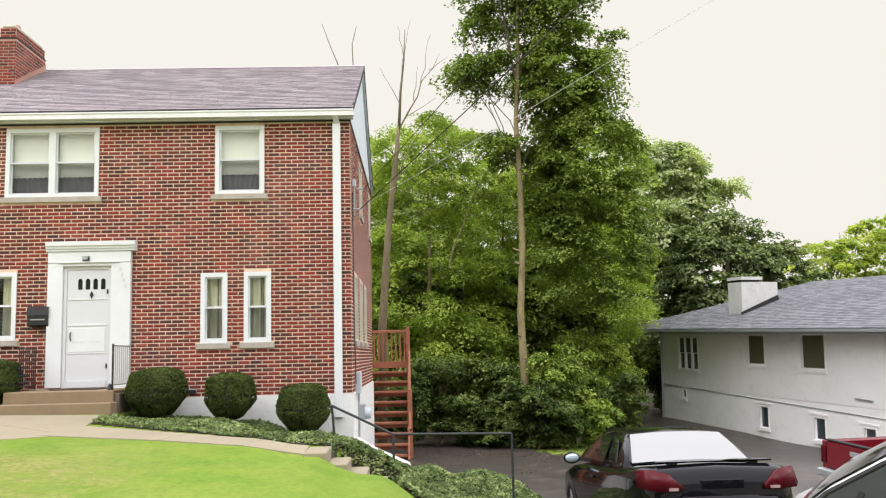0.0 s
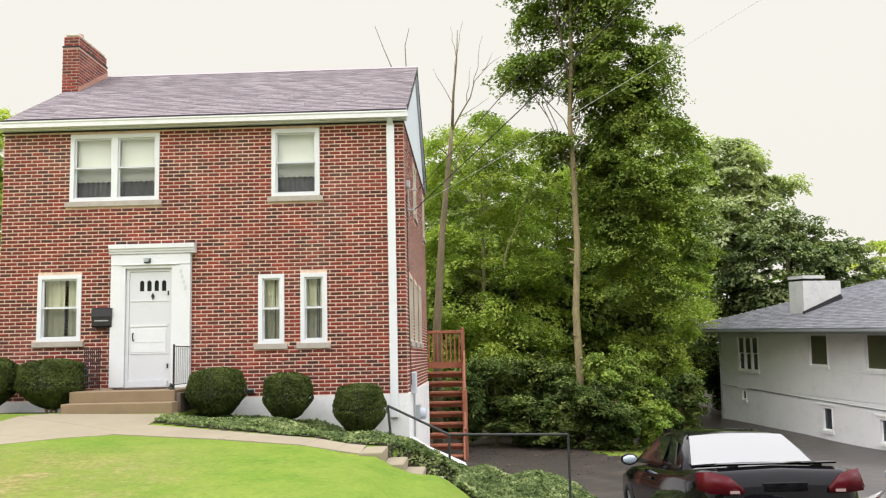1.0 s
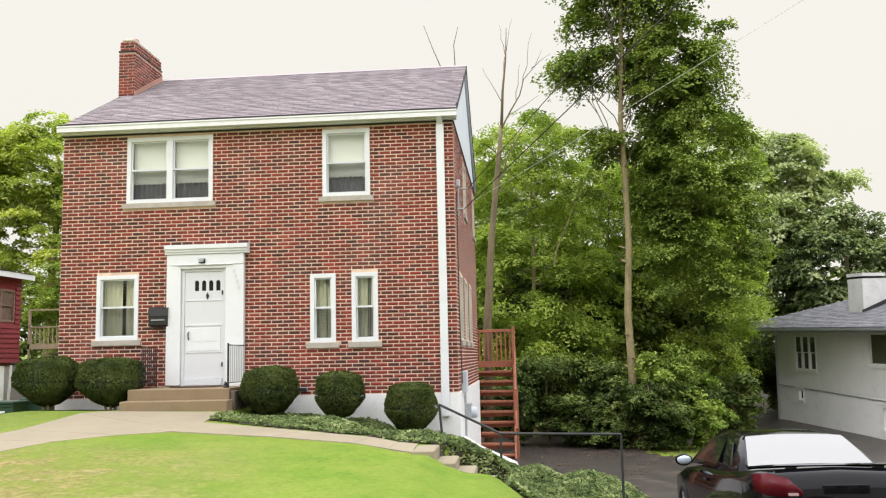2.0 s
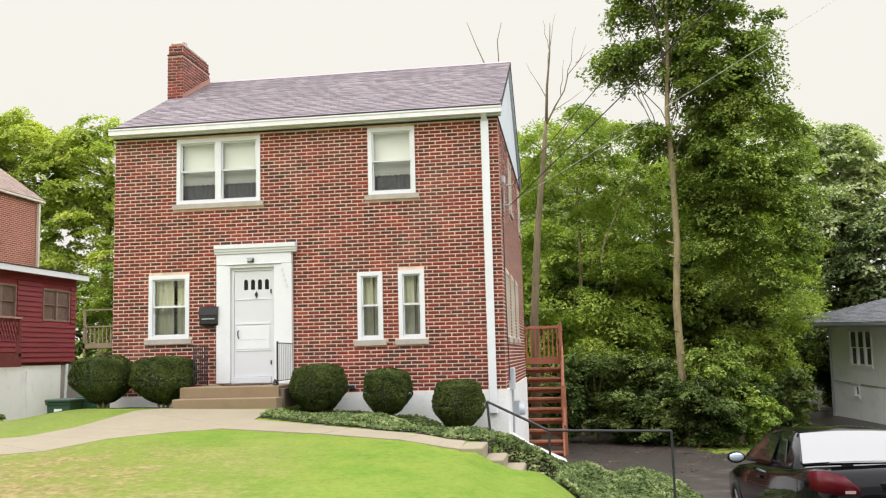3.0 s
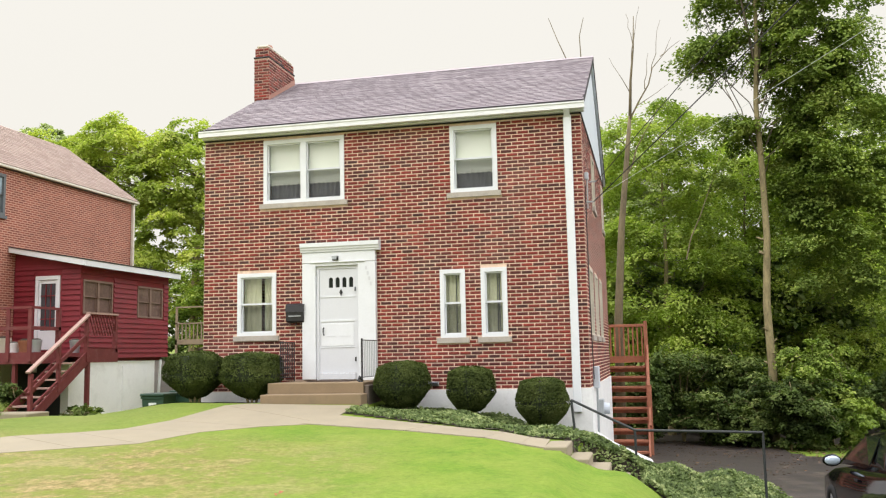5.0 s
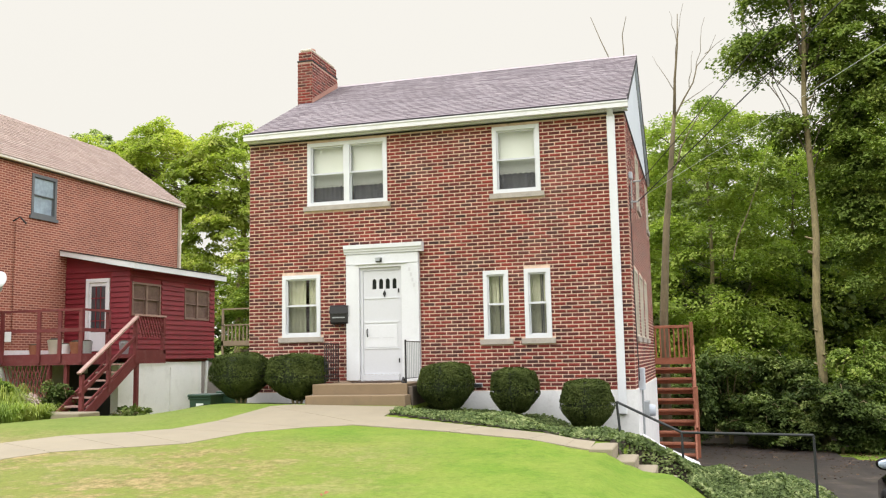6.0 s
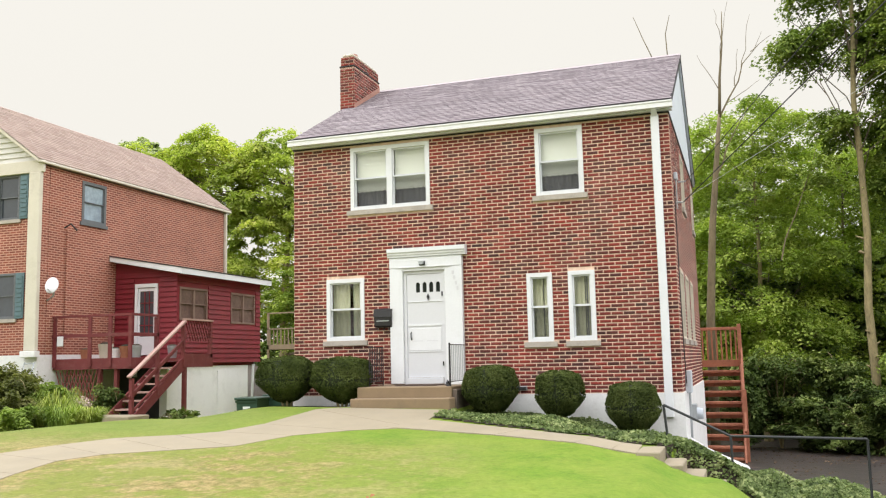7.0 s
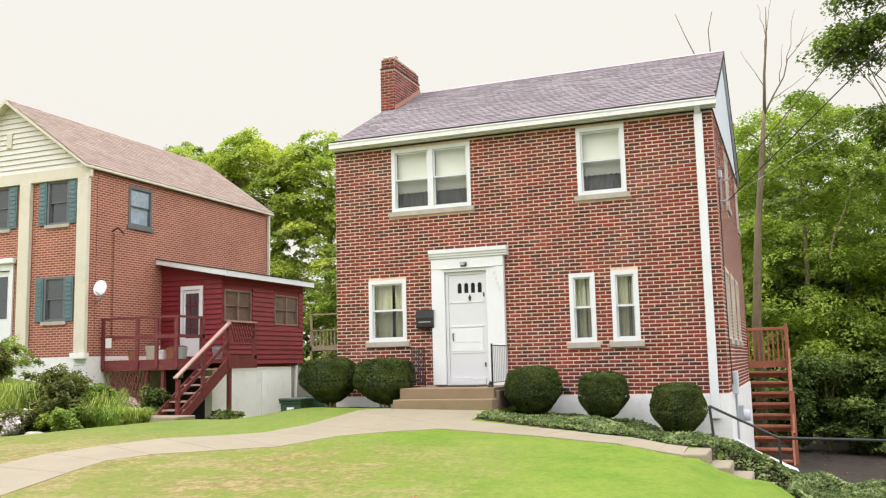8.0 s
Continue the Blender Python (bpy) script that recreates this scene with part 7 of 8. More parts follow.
def pickup(name, label, at, turn, paint):
    th = thing(name, (0, 0, 0), label, "truck")
    part("tailgate", bx(-0.78, 0.78, 0.0, 0.06, 0.50, 0.98, 0.02), paint, th)
    part("tailgate_cap", bx(-0.80, 0.80, -0.01, 0.09, 0.982, 1.01, 0.008), M_TYRE, th)
    part("gate_latch", bx(-0.12, 0.12, -0.012, 0.0, 0.80, 0.88, 0.004), M_PEWTER, th)
    for s in (-1, 1):
        part("bed_side", bx(min(s * 0.79, s * 0.93), max(s * 0.79, s * 0.93), 0.0, 2.1, 0.42, 0.98, 0.03), paint, th)
        part("tail_light", bx(min(s * 0.80, s * 0.935), max(s * 0.80, s * 0.935), -0.012, 0.03, 0.58, 0.88, 0.008), M_TAIL, th)
        for y in (0.95, 4.1):
            wheel(th, s * 0.78, y, 0.34, 0.345, 0.22, s)
    part("bumper", bx(-0.92, 0.92, -0.12, 0.02, 0.36, 0.49, 0.02), M_PEWTER, th)
    rows = []
    for y, t, hw in ((2.12, 1.02, 0.80), (2.2, 1.62, 0.68), (3.2, 1.66, 0.68), (3.85, 1.08, 0.78)):
        rows.append([(-0.9, y, 0.42), (-0.92, y, 0.95), (-hw, y, t), (hw, y, t), (0.92, y, 0.95), (0.9, y, 0.42)])
    loft("cab", rows, paint, th)
    rows = [[(-0.92, y, 0.42), (-0.92, y, t), (0.92, y, t), (0.92, y, 0.42)] for y, t in ((3.8, 1.06), (4.9, 0.98), (5.1, 0.8))]
    loft("bonnet", rows, paint, th)
    quad_panel("rear_window", [(-0.62, 2.16, 1.08), (0.62, 2.16, 1.08), (0.58, 2.21, 1.52), (-0.58, 2.21, 1.52)], M_CARGLASS, th)
    th.matrix_basis = Matrix.Translation(at) @ Euler([radians(a) for a in turn]).to_matrix().to_4x4()
    return th


pickup("red_pickup", "dark red pickup truck with a black-topped tailgate on the driveway", (8.59, -0.5, ground_z(8.7, -0.6) - 0.19), (0, 3, -80), M_REDCAR)
# ---- trees, shrubs and garden plants ----
def clump_leaves(centres, radii, per, size, rng, flat=0.30, spread=0.38, axis=None):
    """Leaves in drooping sprays: each clump is a tilted, slightly domed disc that hangs outward from the axis, with a few loose leaves."""
    n = len(centres)
    idx = np.repeat(np.arange(n), per)
    m = len(idx)
    mid = centres.mean(0) if axis is None else np.asarray(axis, float)
    out = centres - mid
    out[:, 2] = 0
    out /= np.linalg.norm(out, axis=1)[:, None] + 1e-6
    tilt = out * rng.uniform(0.05, 0.5, n)[:, None] + rng.normal(0, 0.2, (n, 3))
    tilt[:, 2] = 1.0
    tilt /= np.linalg.norm(tilt, axis=1)[:, None]
    ang, d = rng.uniform(0, 2 * np.pi, m), np.sqrt(rng.uniform(0, 1, m))
    lobe = 0.62 + 0.38 * np.cos(ang * 3 + idx * 1.7) * np.cos(ang * 2 + idx)
    ref = np.tile(np.array([0.31, 0.87, 0.38]), (n, 1))
    e1 = np.cross(tilt, ref)
    e1 /= np.linalg.norm(e1, axis=1)[:, None]
    e2 = np.cross(tilt, e1)
    r = radii[idx] * d * lobe * 1.25
    q = e1[idx] * (r * np.cos(ang))[:, None] + e2[idx] * (r * np.sin(ang))[:, None]
    lift = rng.normal(0, flat * 0.25, m) * radii[idx] - 0.34 * radii[idx] * d ** 2
    p = centres[idx] + q + tilt[idx] * lift[:, None]
    p += rng.normal(0, 0.03, p.shape)
    nrm = tilt[idx] * 0.9 + q / (radii[idx][:, None] + 1e-6) * 0.5 + np.array([0, 0, 0.25])
    return leaf_cloud(p, nrm, size, spread, rng)


def envelope_points(shells, count, rng, inner=0.55, zmin=None):
    """Clump centres in a set of ellipsoids (x, y, z, rx, ry, rz, weight), thicker towards the skin."""
    w = np.array([s[6] for s in shells], float)
    pick = rng.choice(len(shells), count, p=w / w.sum())
    s = np.array([x[:6] for x in shells])[pick]
    u = rng.normal(0, 1, (count, 3))
    u /= np.linalg.norm(u, axis=1)[:, None]
    r = rng.uniform(inner ** 3, 1, count) ** (1 / 3)
    return s[:, :3] + u * s[:, 3:] * r[:, None]


def limb(bm, a, b, r, rng, bends=4, end=0.012, sway=0.06):
    a, b = Vector(a), Vector(b)
    side = (b - a).length * sway
    pts = [a.lerp(b, i / bends) + (Vector((rng.uniform(-1, 1), rng.uniform(-1, 1), rng.uniform(-0.4, 1))) * side if 0 < i < bends else Vector()) for i in range(bends + 1)]
    tube(bm, pts, r, 7, end, cap=False)
    return pts


def tree(name, label, base, trunk_top, r, shells, clumps, per, size, clump_r, leafmat, seed, limbs=16, bark=None, group="", category="tree", inner=0.55, low=0.12, leaders=()):
    rng, pr = np.random.default_rng(seed), random.Random(seed)
    th = thing(name, base, label, category, group)
    bm = bmesh.new()
    b, t = Vector(base), Vector(trunk_top)
    n = 9
    pts = [b.lerp(t, i / n) + Vector((pr.uniform(-1, 1), pr.uniform(-1, 1), 0)) * (0.0045 * (t - b).length * (0 < i < n)) for i in range(n + 1)]
    pts[0] = pts[0] - Vector((0, 0, 0.3))
    tube(bm, pts, r, 12, r * 0.22)
    tube(bm, [b - Vector((0, 0, 0.3)), b + Vector((0, 0, 0.5))], r * 1.5, 10, r * 0.95)
    for _ in range(14):  # knots and stubs of lost branches
        o, a = b.lerp(t, pr.uniform(0.06, 0.6)), pr.uniform(0, 6.28)
        d = Vector((math.cos(a), math.sin(a), pr.uniform(0.1, 0.7)))
        tube(bm, [o, o + d * r * 1.15, o + d * r * pr.uniform(1.3, 2.2)], r * 0.34, 6, r * 0.1)
    part("trunk", bm, bark or M_BARK, th, smooth=True)
    for pts_ in leaders:
        part("leader", tube(bmesh.new(), pts_, r * 0.36, 9, r * 0.1), M_SHADEBARK, th, smooth=True)
    centres = envelope_points(shells, clumps, rng, inner)
    bm = bmesh.new()
    for k in range(limbs):
        c = Vector(centres[pr.randrange(clumps)])
        f = min(0.95, (c.z - b.z) / max(0.1, t.z - b.z) - pr.uniform(0.05, 0.22))
        if f < low:
            continue
        o = b.lerp(t, f)
        if (c - o).length < 0.3:
            continue
        q = limb(bm, o, c, r * (0.19 - 0.12 * f), pr)
        for _ in range(2):
            d = Vector((pr.uniform(-1, 1), pr.uniform(-1, 1), pr.uniform(0, 1))) * 0.9
            limb(bm, q[pr.randrange(2, 4)], q[3] + d, r * 0.09, pr, 3, 0.008)
    part("branching", bm, M_SHADEBARK, th, smooth=True)
    radii = rng.uniform(0.55, 1.3, clumps) * clump_r
    v, f = clump_leaves(centres, radii, per, size, rng)
    part_of("crown", raw_mesh("crown", v, f), leafmat, th)
    return seated(th)


# the tall maple by the drive: heavier on its far side, open towards the house
tree("maple_tree", "tall maple with a pale straight trunk and a ragged green crown", (4.42, 12.0, -2.25), (4.66, 12.2, 16.0), 0.135,
     [(5.7, 12.4, 12.6, 1.6, 1.6, 2.2, 1.3), (6.45, 12.4, 9.6, 1.8, 1.7, 2.0, 1.3), (7.0, 12.5, 6.8, 1.8, 1.7, 2.0, 1.3), (7.1, 12.6, 4.0, 1.8, 1.7, 2.0, 1.2), (3.6, 12.2, 11.9, 1.5, 1.5, 0.9, 0.4), (4.9, 12.5, 15.0, 2.3, 2.0, 2.2, 0.85),
      (3.3, 12.2, 9.7, 0.9, 0.9, 0.7, 0.22), (3.9, 12.3, 7.2, 0.7, 0.9, 0.6, 0.16), (3.5, 12.3, 6.0, 0.6, 0.9, 0.5, 0.14), (5.4, 12.4, 9.6, 0.7, 1.0, 3.2, 0.45), (5.6, 12.5, 6.6, 0.8, 1.0, 2.4, 0.5), (5.7, 12.6, 3.8, 0.9, 1.0, 1.8, 0.4)],
     380, 300, 0.125, 0.86, M_LEAF_A, 21, limbs=40, inner=0.3, low=0.4, leaders=([(4.58, 12.05, 8.6), (4.35, 12.1, 10.4), (4.05, 12.1, 12.4), (3.95, 12.1, 15.0)], [(4.58, 12.1, 9.0), (4.85, 12.1, 10.6), (4.95, 12.1, 13.5)]))
# the dead tree behind the rear stairs
dead = thing("dead_tree", (0.1, 11.0, -2.2), "bare dead tree with a leaning grey trunk and broken twigs", "tree")
bm = bmesh.new()
prd = random.Random(5)
tube(bm, [(0.08, 11.0, -2.4), (0.14, 11.0, 1.4), (0.34, 11.0, 4.1), (0.62, 11.0, 6.5), (0.73, 11.0, 7.5)], 0.15, 10, 0.048)
tube(bm, [(0.73, 11.0, 7.4), (0.80, 11.0, 8.6), (0.92, 11.0, 9.6), (0.97, 11.0, 10.6)], 0.05, 8, 0.010)
part("trunk", bm, M_BAREBARK, dead, smooth=True)
bm = bmesh.new()
for a, b, r in (((0.73, 11, 7.4), (2.05, 11.2, 9.9), 0.03), ((0.78, 11, 8.2), (0.20, 10.8, 9.3), 0.013), ((0.95, 11, 7.8), (1.9, 11, 8.4), 0.013), ((1.4, 11.1, 8.7), (1.75, 11, 10.4), 0.012), ((0.85, 11, 9.2), (1.15, 11, 10.9), 0.011),
                ((0.92, 11, 9.6), (0.75, 11, 10.7), 0.012), ((1.7, 11.1, 9.3), (2.3, 11, 9.7), 0.013), ((1.2, 11.0, 8.3), (1.35, 11, 9.4), 0.013), ((0.5, 11, 5.6), (1.6, 11.3, 7.9), 0.03), ((2.2, 12, 3.2), (3.4, 12, 6.6), 0.022)):
    limb(bm, a, b, r, prd, 5, 0.004, 0.025)
part("branching", bm, M_BAREBARK, dead, smooth=True)
seated(dead)
twigs = thing("bare_twigs", (-1.2, 12.5, 6.0), "two bare broken branches rising behind the roof ridge", "branch")
bm = bmesh.new()
tube(bm, [(-0.8, 12.4, 0.0), (-0.9, 12.4, 7.5)], 0.07, 7, 0.03)
limb(bm, (-0.9, 12.4, 7.3), (-1.75, 12.4, 11.3), 0.035, prd, 5, 0.008)
limb(bm, (-0.9, 12.4, 7.5), (-0.62, 12.4, 11.2), 0.035, prd, 5, 0.008)
part("branching", bm, M_BAREBARK, twigs, smooth=True)
seated(twigs)

# the wood behind: light broadleaf trees behind the house corner
wood_a = tree("young_tree", "leafy broadleaf tree in the wood behind the driveway", (1.6, 16.0, -2.4), (1.7, 16.0, 8.0), 0.12,
              [(1.6, 16, 7.2, 2.1, 2.0, 2.3, 1.2), (1.5, 15.6, 3.2, 2.8, 2.2, 2.6, 1.4), (2.2, 15.4, 0.4, 2.6, 2.0, 1.8, 0.9)], 230, 260, 0.12, 0.88, M_LEAF_E, 31, limbs=26, group="trees of the wood")
for x, y, a, s in ((4.6, 18.5, 70, 0.92), (7.3, 17.6, 140, 0.85), (-1.8, 19.0, 200, 1.0), (9.6, 24.0, 250, 1.15), (6.3, 22.0, 20, 0.95), (-5.0, 22.0, 120, 1.1)):
    copy_thing(wood_a, Matrix.Translation((x, y, -2.5 + lie(x, y))) @ Euler((0, 0, radians(a))).to_matrix().to_4x4() @ Matrix.Scale(s, 4))
tall = tree("tall_tree", "tall grey-green tree at the back of the wood", (15.0, 32.0, -2.4), (15.4, 32.0, 10.5), 0.25,
            [(15.4, 32, 9.8, 1.9, 2.0, 2.0, 1.0), (13.2, 32, 7.2, 2.6, 3.0, 2.8, 1.5), (16.4, 32, 7.2, 1.9, 2.0, 1.9, 0.8), (18.2, 32, 9.2, 0.8, 1.0, 0.4, 0.12)], 300, 120, 0.24, 0.85, M_LEAF_G, 41, limbs=22, group="trees of the wood")
copy_thing(tall, Matrix.Translation((10.0, 35.0, -1.8)) @ Euler((0, 0, radians(100))).to_matrix().to_4x4() @ Matrix.Scale(0.95, 4))
copy_thing(tall, Matrix.Translation((1.0, 30.0, -1.7)) @ Euler((0, 0, radians(210))).to_matrix().to_4x4() @ Matrix.Scale(0.9, 4))
vine = tree("vine_covered_tree", "broad tree smothered in dark vine leaves behind the white house", (17.0, 29.5, -2.2), (17.2, 29.5, 6.0), 0.3,
            [(16.9, 29.5, 4.6, 3.2, 2.6, 2.9, 1.8), (20.0, 30.0, 3.4, 2.8, 2.4, 2.6, 1.1), (14.4, 30.5, 2.4, 1.8, 1.6, 3.4, 0.8)], 420, 130, 0.2, 0.75, M_LEAF_V, 51, limbs=16)
tree("bright_tree", "rounded bright green tree beyond the white house", (28.0, 39.0, -2.0), (28.0, 39.0, 6.0), 0.3,
     [(27.0, 39.0, 4.4, 3.4, 3, 3.0, 1.3), (31.5, 39.0, 5.6, 4.2, 3, 3.4, 1.6), (24.0, 38.5, 2.2, 2.4, 2, 2.2, 0.7)], 340, 80, 0.25, 0.75, M_LEAF_B, 61, limbs=12)
# behind the neighbour and the left side
left = tree("yellow_green_tree", "large sunlit yellow-green tree behind the brick houses", (-21.0, 24.5, -1.6), (-20.6, 24.5, 9.5), 0.32,
            [(-29.3, 24.5, 9.4, 3.2, 2.6, 2.6, 1.2), (-25.2, 24.5, 9.9, 3.0, 2.6, 2.5, 1.2), (-21.4, 24.5, 9.2, 3.0, 2.6, 2.8, 1.3), (-18.0, 24.5, 8.4, 2.4, 2.6, 2.8, 1.0), (-20.0, 24.0, 5.0, 4.6, 3.0, 3.0, 1.2), (-17.0, 24.0, 4.4, 2.2, 2.6, 4.4, 1.0), (-26.0, 24.5, 6.4, 4.0, 2.6, 2.6, 0.8)], 760, 150, 0.19, 0.85, M_LEAF_B, 71, limbs=34)
tree("green_tree", "leafy green tree between the two brick houses", (-15.2, 20.0, -1.6), (-15.0, 20.0, 6.5), 0.22,
     [(-15.0, 20, 5.6, 2.4, 2.0, 2.6, 1.2), (-16.0, 20, 2.6, 3.4, 2.2, 2.6, 1.2), (-12.4, 19.6, 3.6, 2.4, 2, 3.4, 1.0)], 300, 140, 0.15, 0.66, M_LEAF_D, 81, limbs=22)
tree("distant_tree", "hazy grey-green tree far behind the houses", (-38.0, 36.0, -1.0), (-38.0, 36.0, 14.0), 0.3,
     [(-38.5, 36, 13.2, 3.2, 3, 2.2, 1.2), (-42.0, 36, 12.0, 3.6, 3, 2.6, 1.1), (-35.0, 36, 11.0, 3.0, 3, 2.6, 0.8)], 220, 70, 0.32, 0.95, M_LEAF_G, 91, limbs=14)

# the depth of the wood: one mass of foliage far behind
rngw = np.random.default_rng(101)
cs = []
for _ in range(1500):
    x = rngw.uniform(-60, 60)
    y = 40 + 0.10 * abs(x) + rngw.uniform(-2, 8)
    top = 6.0 + 2.2 * noise.noise(Vector((x * 0.11, 0.3, 0))) + 1.2 * noise.noise(Vector((x * 0.33, 4.3, 0)))
    cs.append((x, y, lie(x, y) - 2.5 + (top + 1.5) * rngw.uniform(0, 1) ** 0.7))
v, f = clump_leaves(np.array(cs), rngw.uniform(0.9, 1.7, len(cs)), 34, 0.55, rngw)
tagged(part_of("far_wood", raw_mesh("far_wood", v, f), M_LEAF_C), "dense dark green wood in the distance", "woods", kind="stuff")
# wood added out of view behind the camera, for glass and paint to mirror
cs = []
for _ in range(900):
    x = rngw.uniform(-60, 60)
    y = -48 - 0.1 * abs(x) + rngw.uniform(-6, 2)
    top = 7.0 + 2.2 * noise.noise(Vector((x * 0.11, 9.3, 0))) + 1.2 * noise.noise(Vector((x * 0.33, 2.3, 0)))
    cs.append((x, y, lie(x, y) - 1.2 + (top + 1.2) * rngw.uniform(0, 1) ** 0.7))
v, f = clump_leaves(np.array(cs), rngw.uniform(1.0, 1.9, len(cs)), 26, 0.7, rngw)
tagged(part_of("far_wood", raw_mesh("far_wood", v, f), M_LEAF_C), "unseen dark green wood across the street, added for reflections", "woods", kind="stuff")
# thicket between the trunks, its shade put into the dark leaf colour
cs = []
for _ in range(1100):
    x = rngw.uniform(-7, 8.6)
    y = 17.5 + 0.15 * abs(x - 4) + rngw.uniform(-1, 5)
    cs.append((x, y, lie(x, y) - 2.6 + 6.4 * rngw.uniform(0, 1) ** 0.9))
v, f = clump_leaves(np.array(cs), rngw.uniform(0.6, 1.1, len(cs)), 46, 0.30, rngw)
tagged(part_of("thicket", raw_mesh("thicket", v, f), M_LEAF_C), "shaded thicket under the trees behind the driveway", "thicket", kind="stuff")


def shrub(name, label, x, y, w, h, leafmat, seed, size=0.16, clumps=90, per=70, arch=True, group="shrubs along the driveway"):
    """Stems that rise and arch outward, with small sprays of leaves along their upper parts."""
    rng, pr = np.random.default_rng(seed), random.Random(seed)
    z = ground_z(x, y)
    th = thing(name, (x, y, z), label, "shrub", group)
    c = []
    n = 22
    for k in range(n):
        a, reach, up = pr.uniform(0, 6.28), w * pr.uniform(0.12, 0.55), h * pr.uniform(0.55, 1.08)
        fall = up * pr.uniform(0.05, 0.45)
        pts = []
        for i in range(8):
            t = i / 7
            pts.append(Vector((x + math.cos(a) * reach * t ** 1.3, y + math.sin(a) * reach * t ** 1.3, z - 0.05 + up * (1 - (1 - t) ** 2) - fall * t ** 4)))
        part("stem", tube(bmesh.new(), pts, 0.010 + 0.006 * h, 5, 0.004, cap=False), M_BARK, th, smooth=True)
        for _ in range(max(2, clumps // n)):
            t = pr.uniform(0.06, 1.0) ** 0.8 * 6.99
            i = min(6, int(t))
            c.append(pts[i].lerp(pts[i + 1], t - i) + Vector((pr.gauss(0, 1), pr.gauss(0, 1), pr.gauss(0, 0.7))) * 0.05 * (w + h) / 2)
    c = np.array([tuple(v) for v in c])
    c[:, 2] = np.maximum(c[:, 2], z + 0.08)
    v, f = clump_leaves(c, rng.uniform(0.5, 1.2, len(c)) * 0.13 * (w + h) / 2, per, size, rng, axis=(x, y, z))
    part_of("leaves", raw_mesh("leaves", v, f), leafmat, th)
    return th


# shrubs in M_LEAF_C have the wood's shade in their leaf colour
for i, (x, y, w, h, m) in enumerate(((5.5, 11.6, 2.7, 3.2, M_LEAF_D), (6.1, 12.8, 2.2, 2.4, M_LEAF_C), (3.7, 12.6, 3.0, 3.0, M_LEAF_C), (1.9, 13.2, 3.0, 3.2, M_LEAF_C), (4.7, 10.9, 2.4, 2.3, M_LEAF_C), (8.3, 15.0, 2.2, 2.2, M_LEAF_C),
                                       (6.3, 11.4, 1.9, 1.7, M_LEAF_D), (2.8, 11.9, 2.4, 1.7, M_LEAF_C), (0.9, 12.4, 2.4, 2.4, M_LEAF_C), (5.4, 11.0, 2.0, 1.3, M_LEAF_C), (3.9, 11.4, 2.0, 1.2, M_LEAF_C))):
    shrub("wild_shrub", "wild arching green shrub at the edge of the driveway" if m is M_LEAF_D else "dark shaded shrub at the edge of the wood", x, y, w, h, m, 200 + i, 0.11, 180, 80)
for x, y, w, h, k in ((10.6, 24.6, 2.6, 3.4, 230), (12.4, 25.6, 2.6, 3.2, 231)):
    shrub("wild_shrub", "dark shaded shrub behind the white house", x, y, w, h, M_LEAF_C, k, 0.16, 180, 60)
# garden bed before the neighbour's house
def blade_clump(name, label, x, y, w, h, leafmat, seed, n=420):
    """Arching strap leaves from one crown, as daylilies grow."""
    rng = np.random.default_rng(seed)
    z = ground_z(x, y)
    th = thing(name, (x, y, z), label, "plant", "flower bed of the neighbour")
    ang, d0 = rng.uniform(0, 2 * np.pi, n), np.sqrt(rng.uniform(0, 1, n)) * w * 0.36
    up, reach, wid = h * rng.uniform(0.35, 1.1, n), w * rng.uniform(0.06, 0.50, n), rng.uniform(0.010, 0.019, n)
    out = np.stack([np.cos(ang), np.sin(ang), np.zeros(n)], 1)
    sidev = np.stack([-np.sin(ang), np.cos(ang), np.zeros(n)], 1)
    root = np.array([x, y, z]) + out * d0[:, None]
    v, f = [], []
    rings = []
    for t in (0.0, 0.35, 0.7, 1.0):
        c = root + out * (reach * t ** 1.6)[:, None] + np.array([0, 0, 1.0]) * (up * (1 - (1 - t) ** 2 * 1.0) - up * 0.45 * t ** 3)[:, None]
        k = (wid * (1 - 0.85 * t))[:, None]
        rings.append((c - sidev * k, c + sidev * k))
    v = np.concatenate([np.stack([a, b_], 1) for a, b_ in rings], 1).reshape(-1, 3)
    base = np.arange(n)[:, None] * 8
    f = np.concatenate([base + np.array([[2 * i, 2 * i + 1, 2 * i + 3, 2 * i + 2]]) for i in range(3)], 0)
    part_of("leaves", raw_mesh("leaves", v, f), leafmat, th)
    return th


for i, (x, y, w, h, m, l) in enumerate(((-13.1, -2.2, 1.3, 1.15, M_LILY, "yellow-green daylily clump with strap leaves"), (-13.9, -1.7, 1.3, 1.2, M_LILY, "tall yellow-green daylily clump with strap leaves"), (-13.4, -2.9, 1.0, 0.8, M_LILY, "yellow-green daylily clump with strap leaves"), (-14.3, -2.5, 1.2, 1.1, M_LILY, "tall yellow-green daylily clump with strap leaves"),
                                       (-11.5, -1.9, 1.0, 0.75, M_LILY, "low yellow-green daylily clump by the lawn edge"), (-11.05, -2.2, 0.8, 0.5, M_LEAF_D, "low grassy clump by the lawn edge"), (-11.9, -1.4, 1.0, 0.95, M_LILY, "green daylily clump in the flower bed"), (-10.7, -1.9, 0.7, 0.4, M_LILY, "low yellow-green daylily clump by the lawn edge"))):
    blade_clump("daylily", l, x, y, w, h, m, 380 + i)
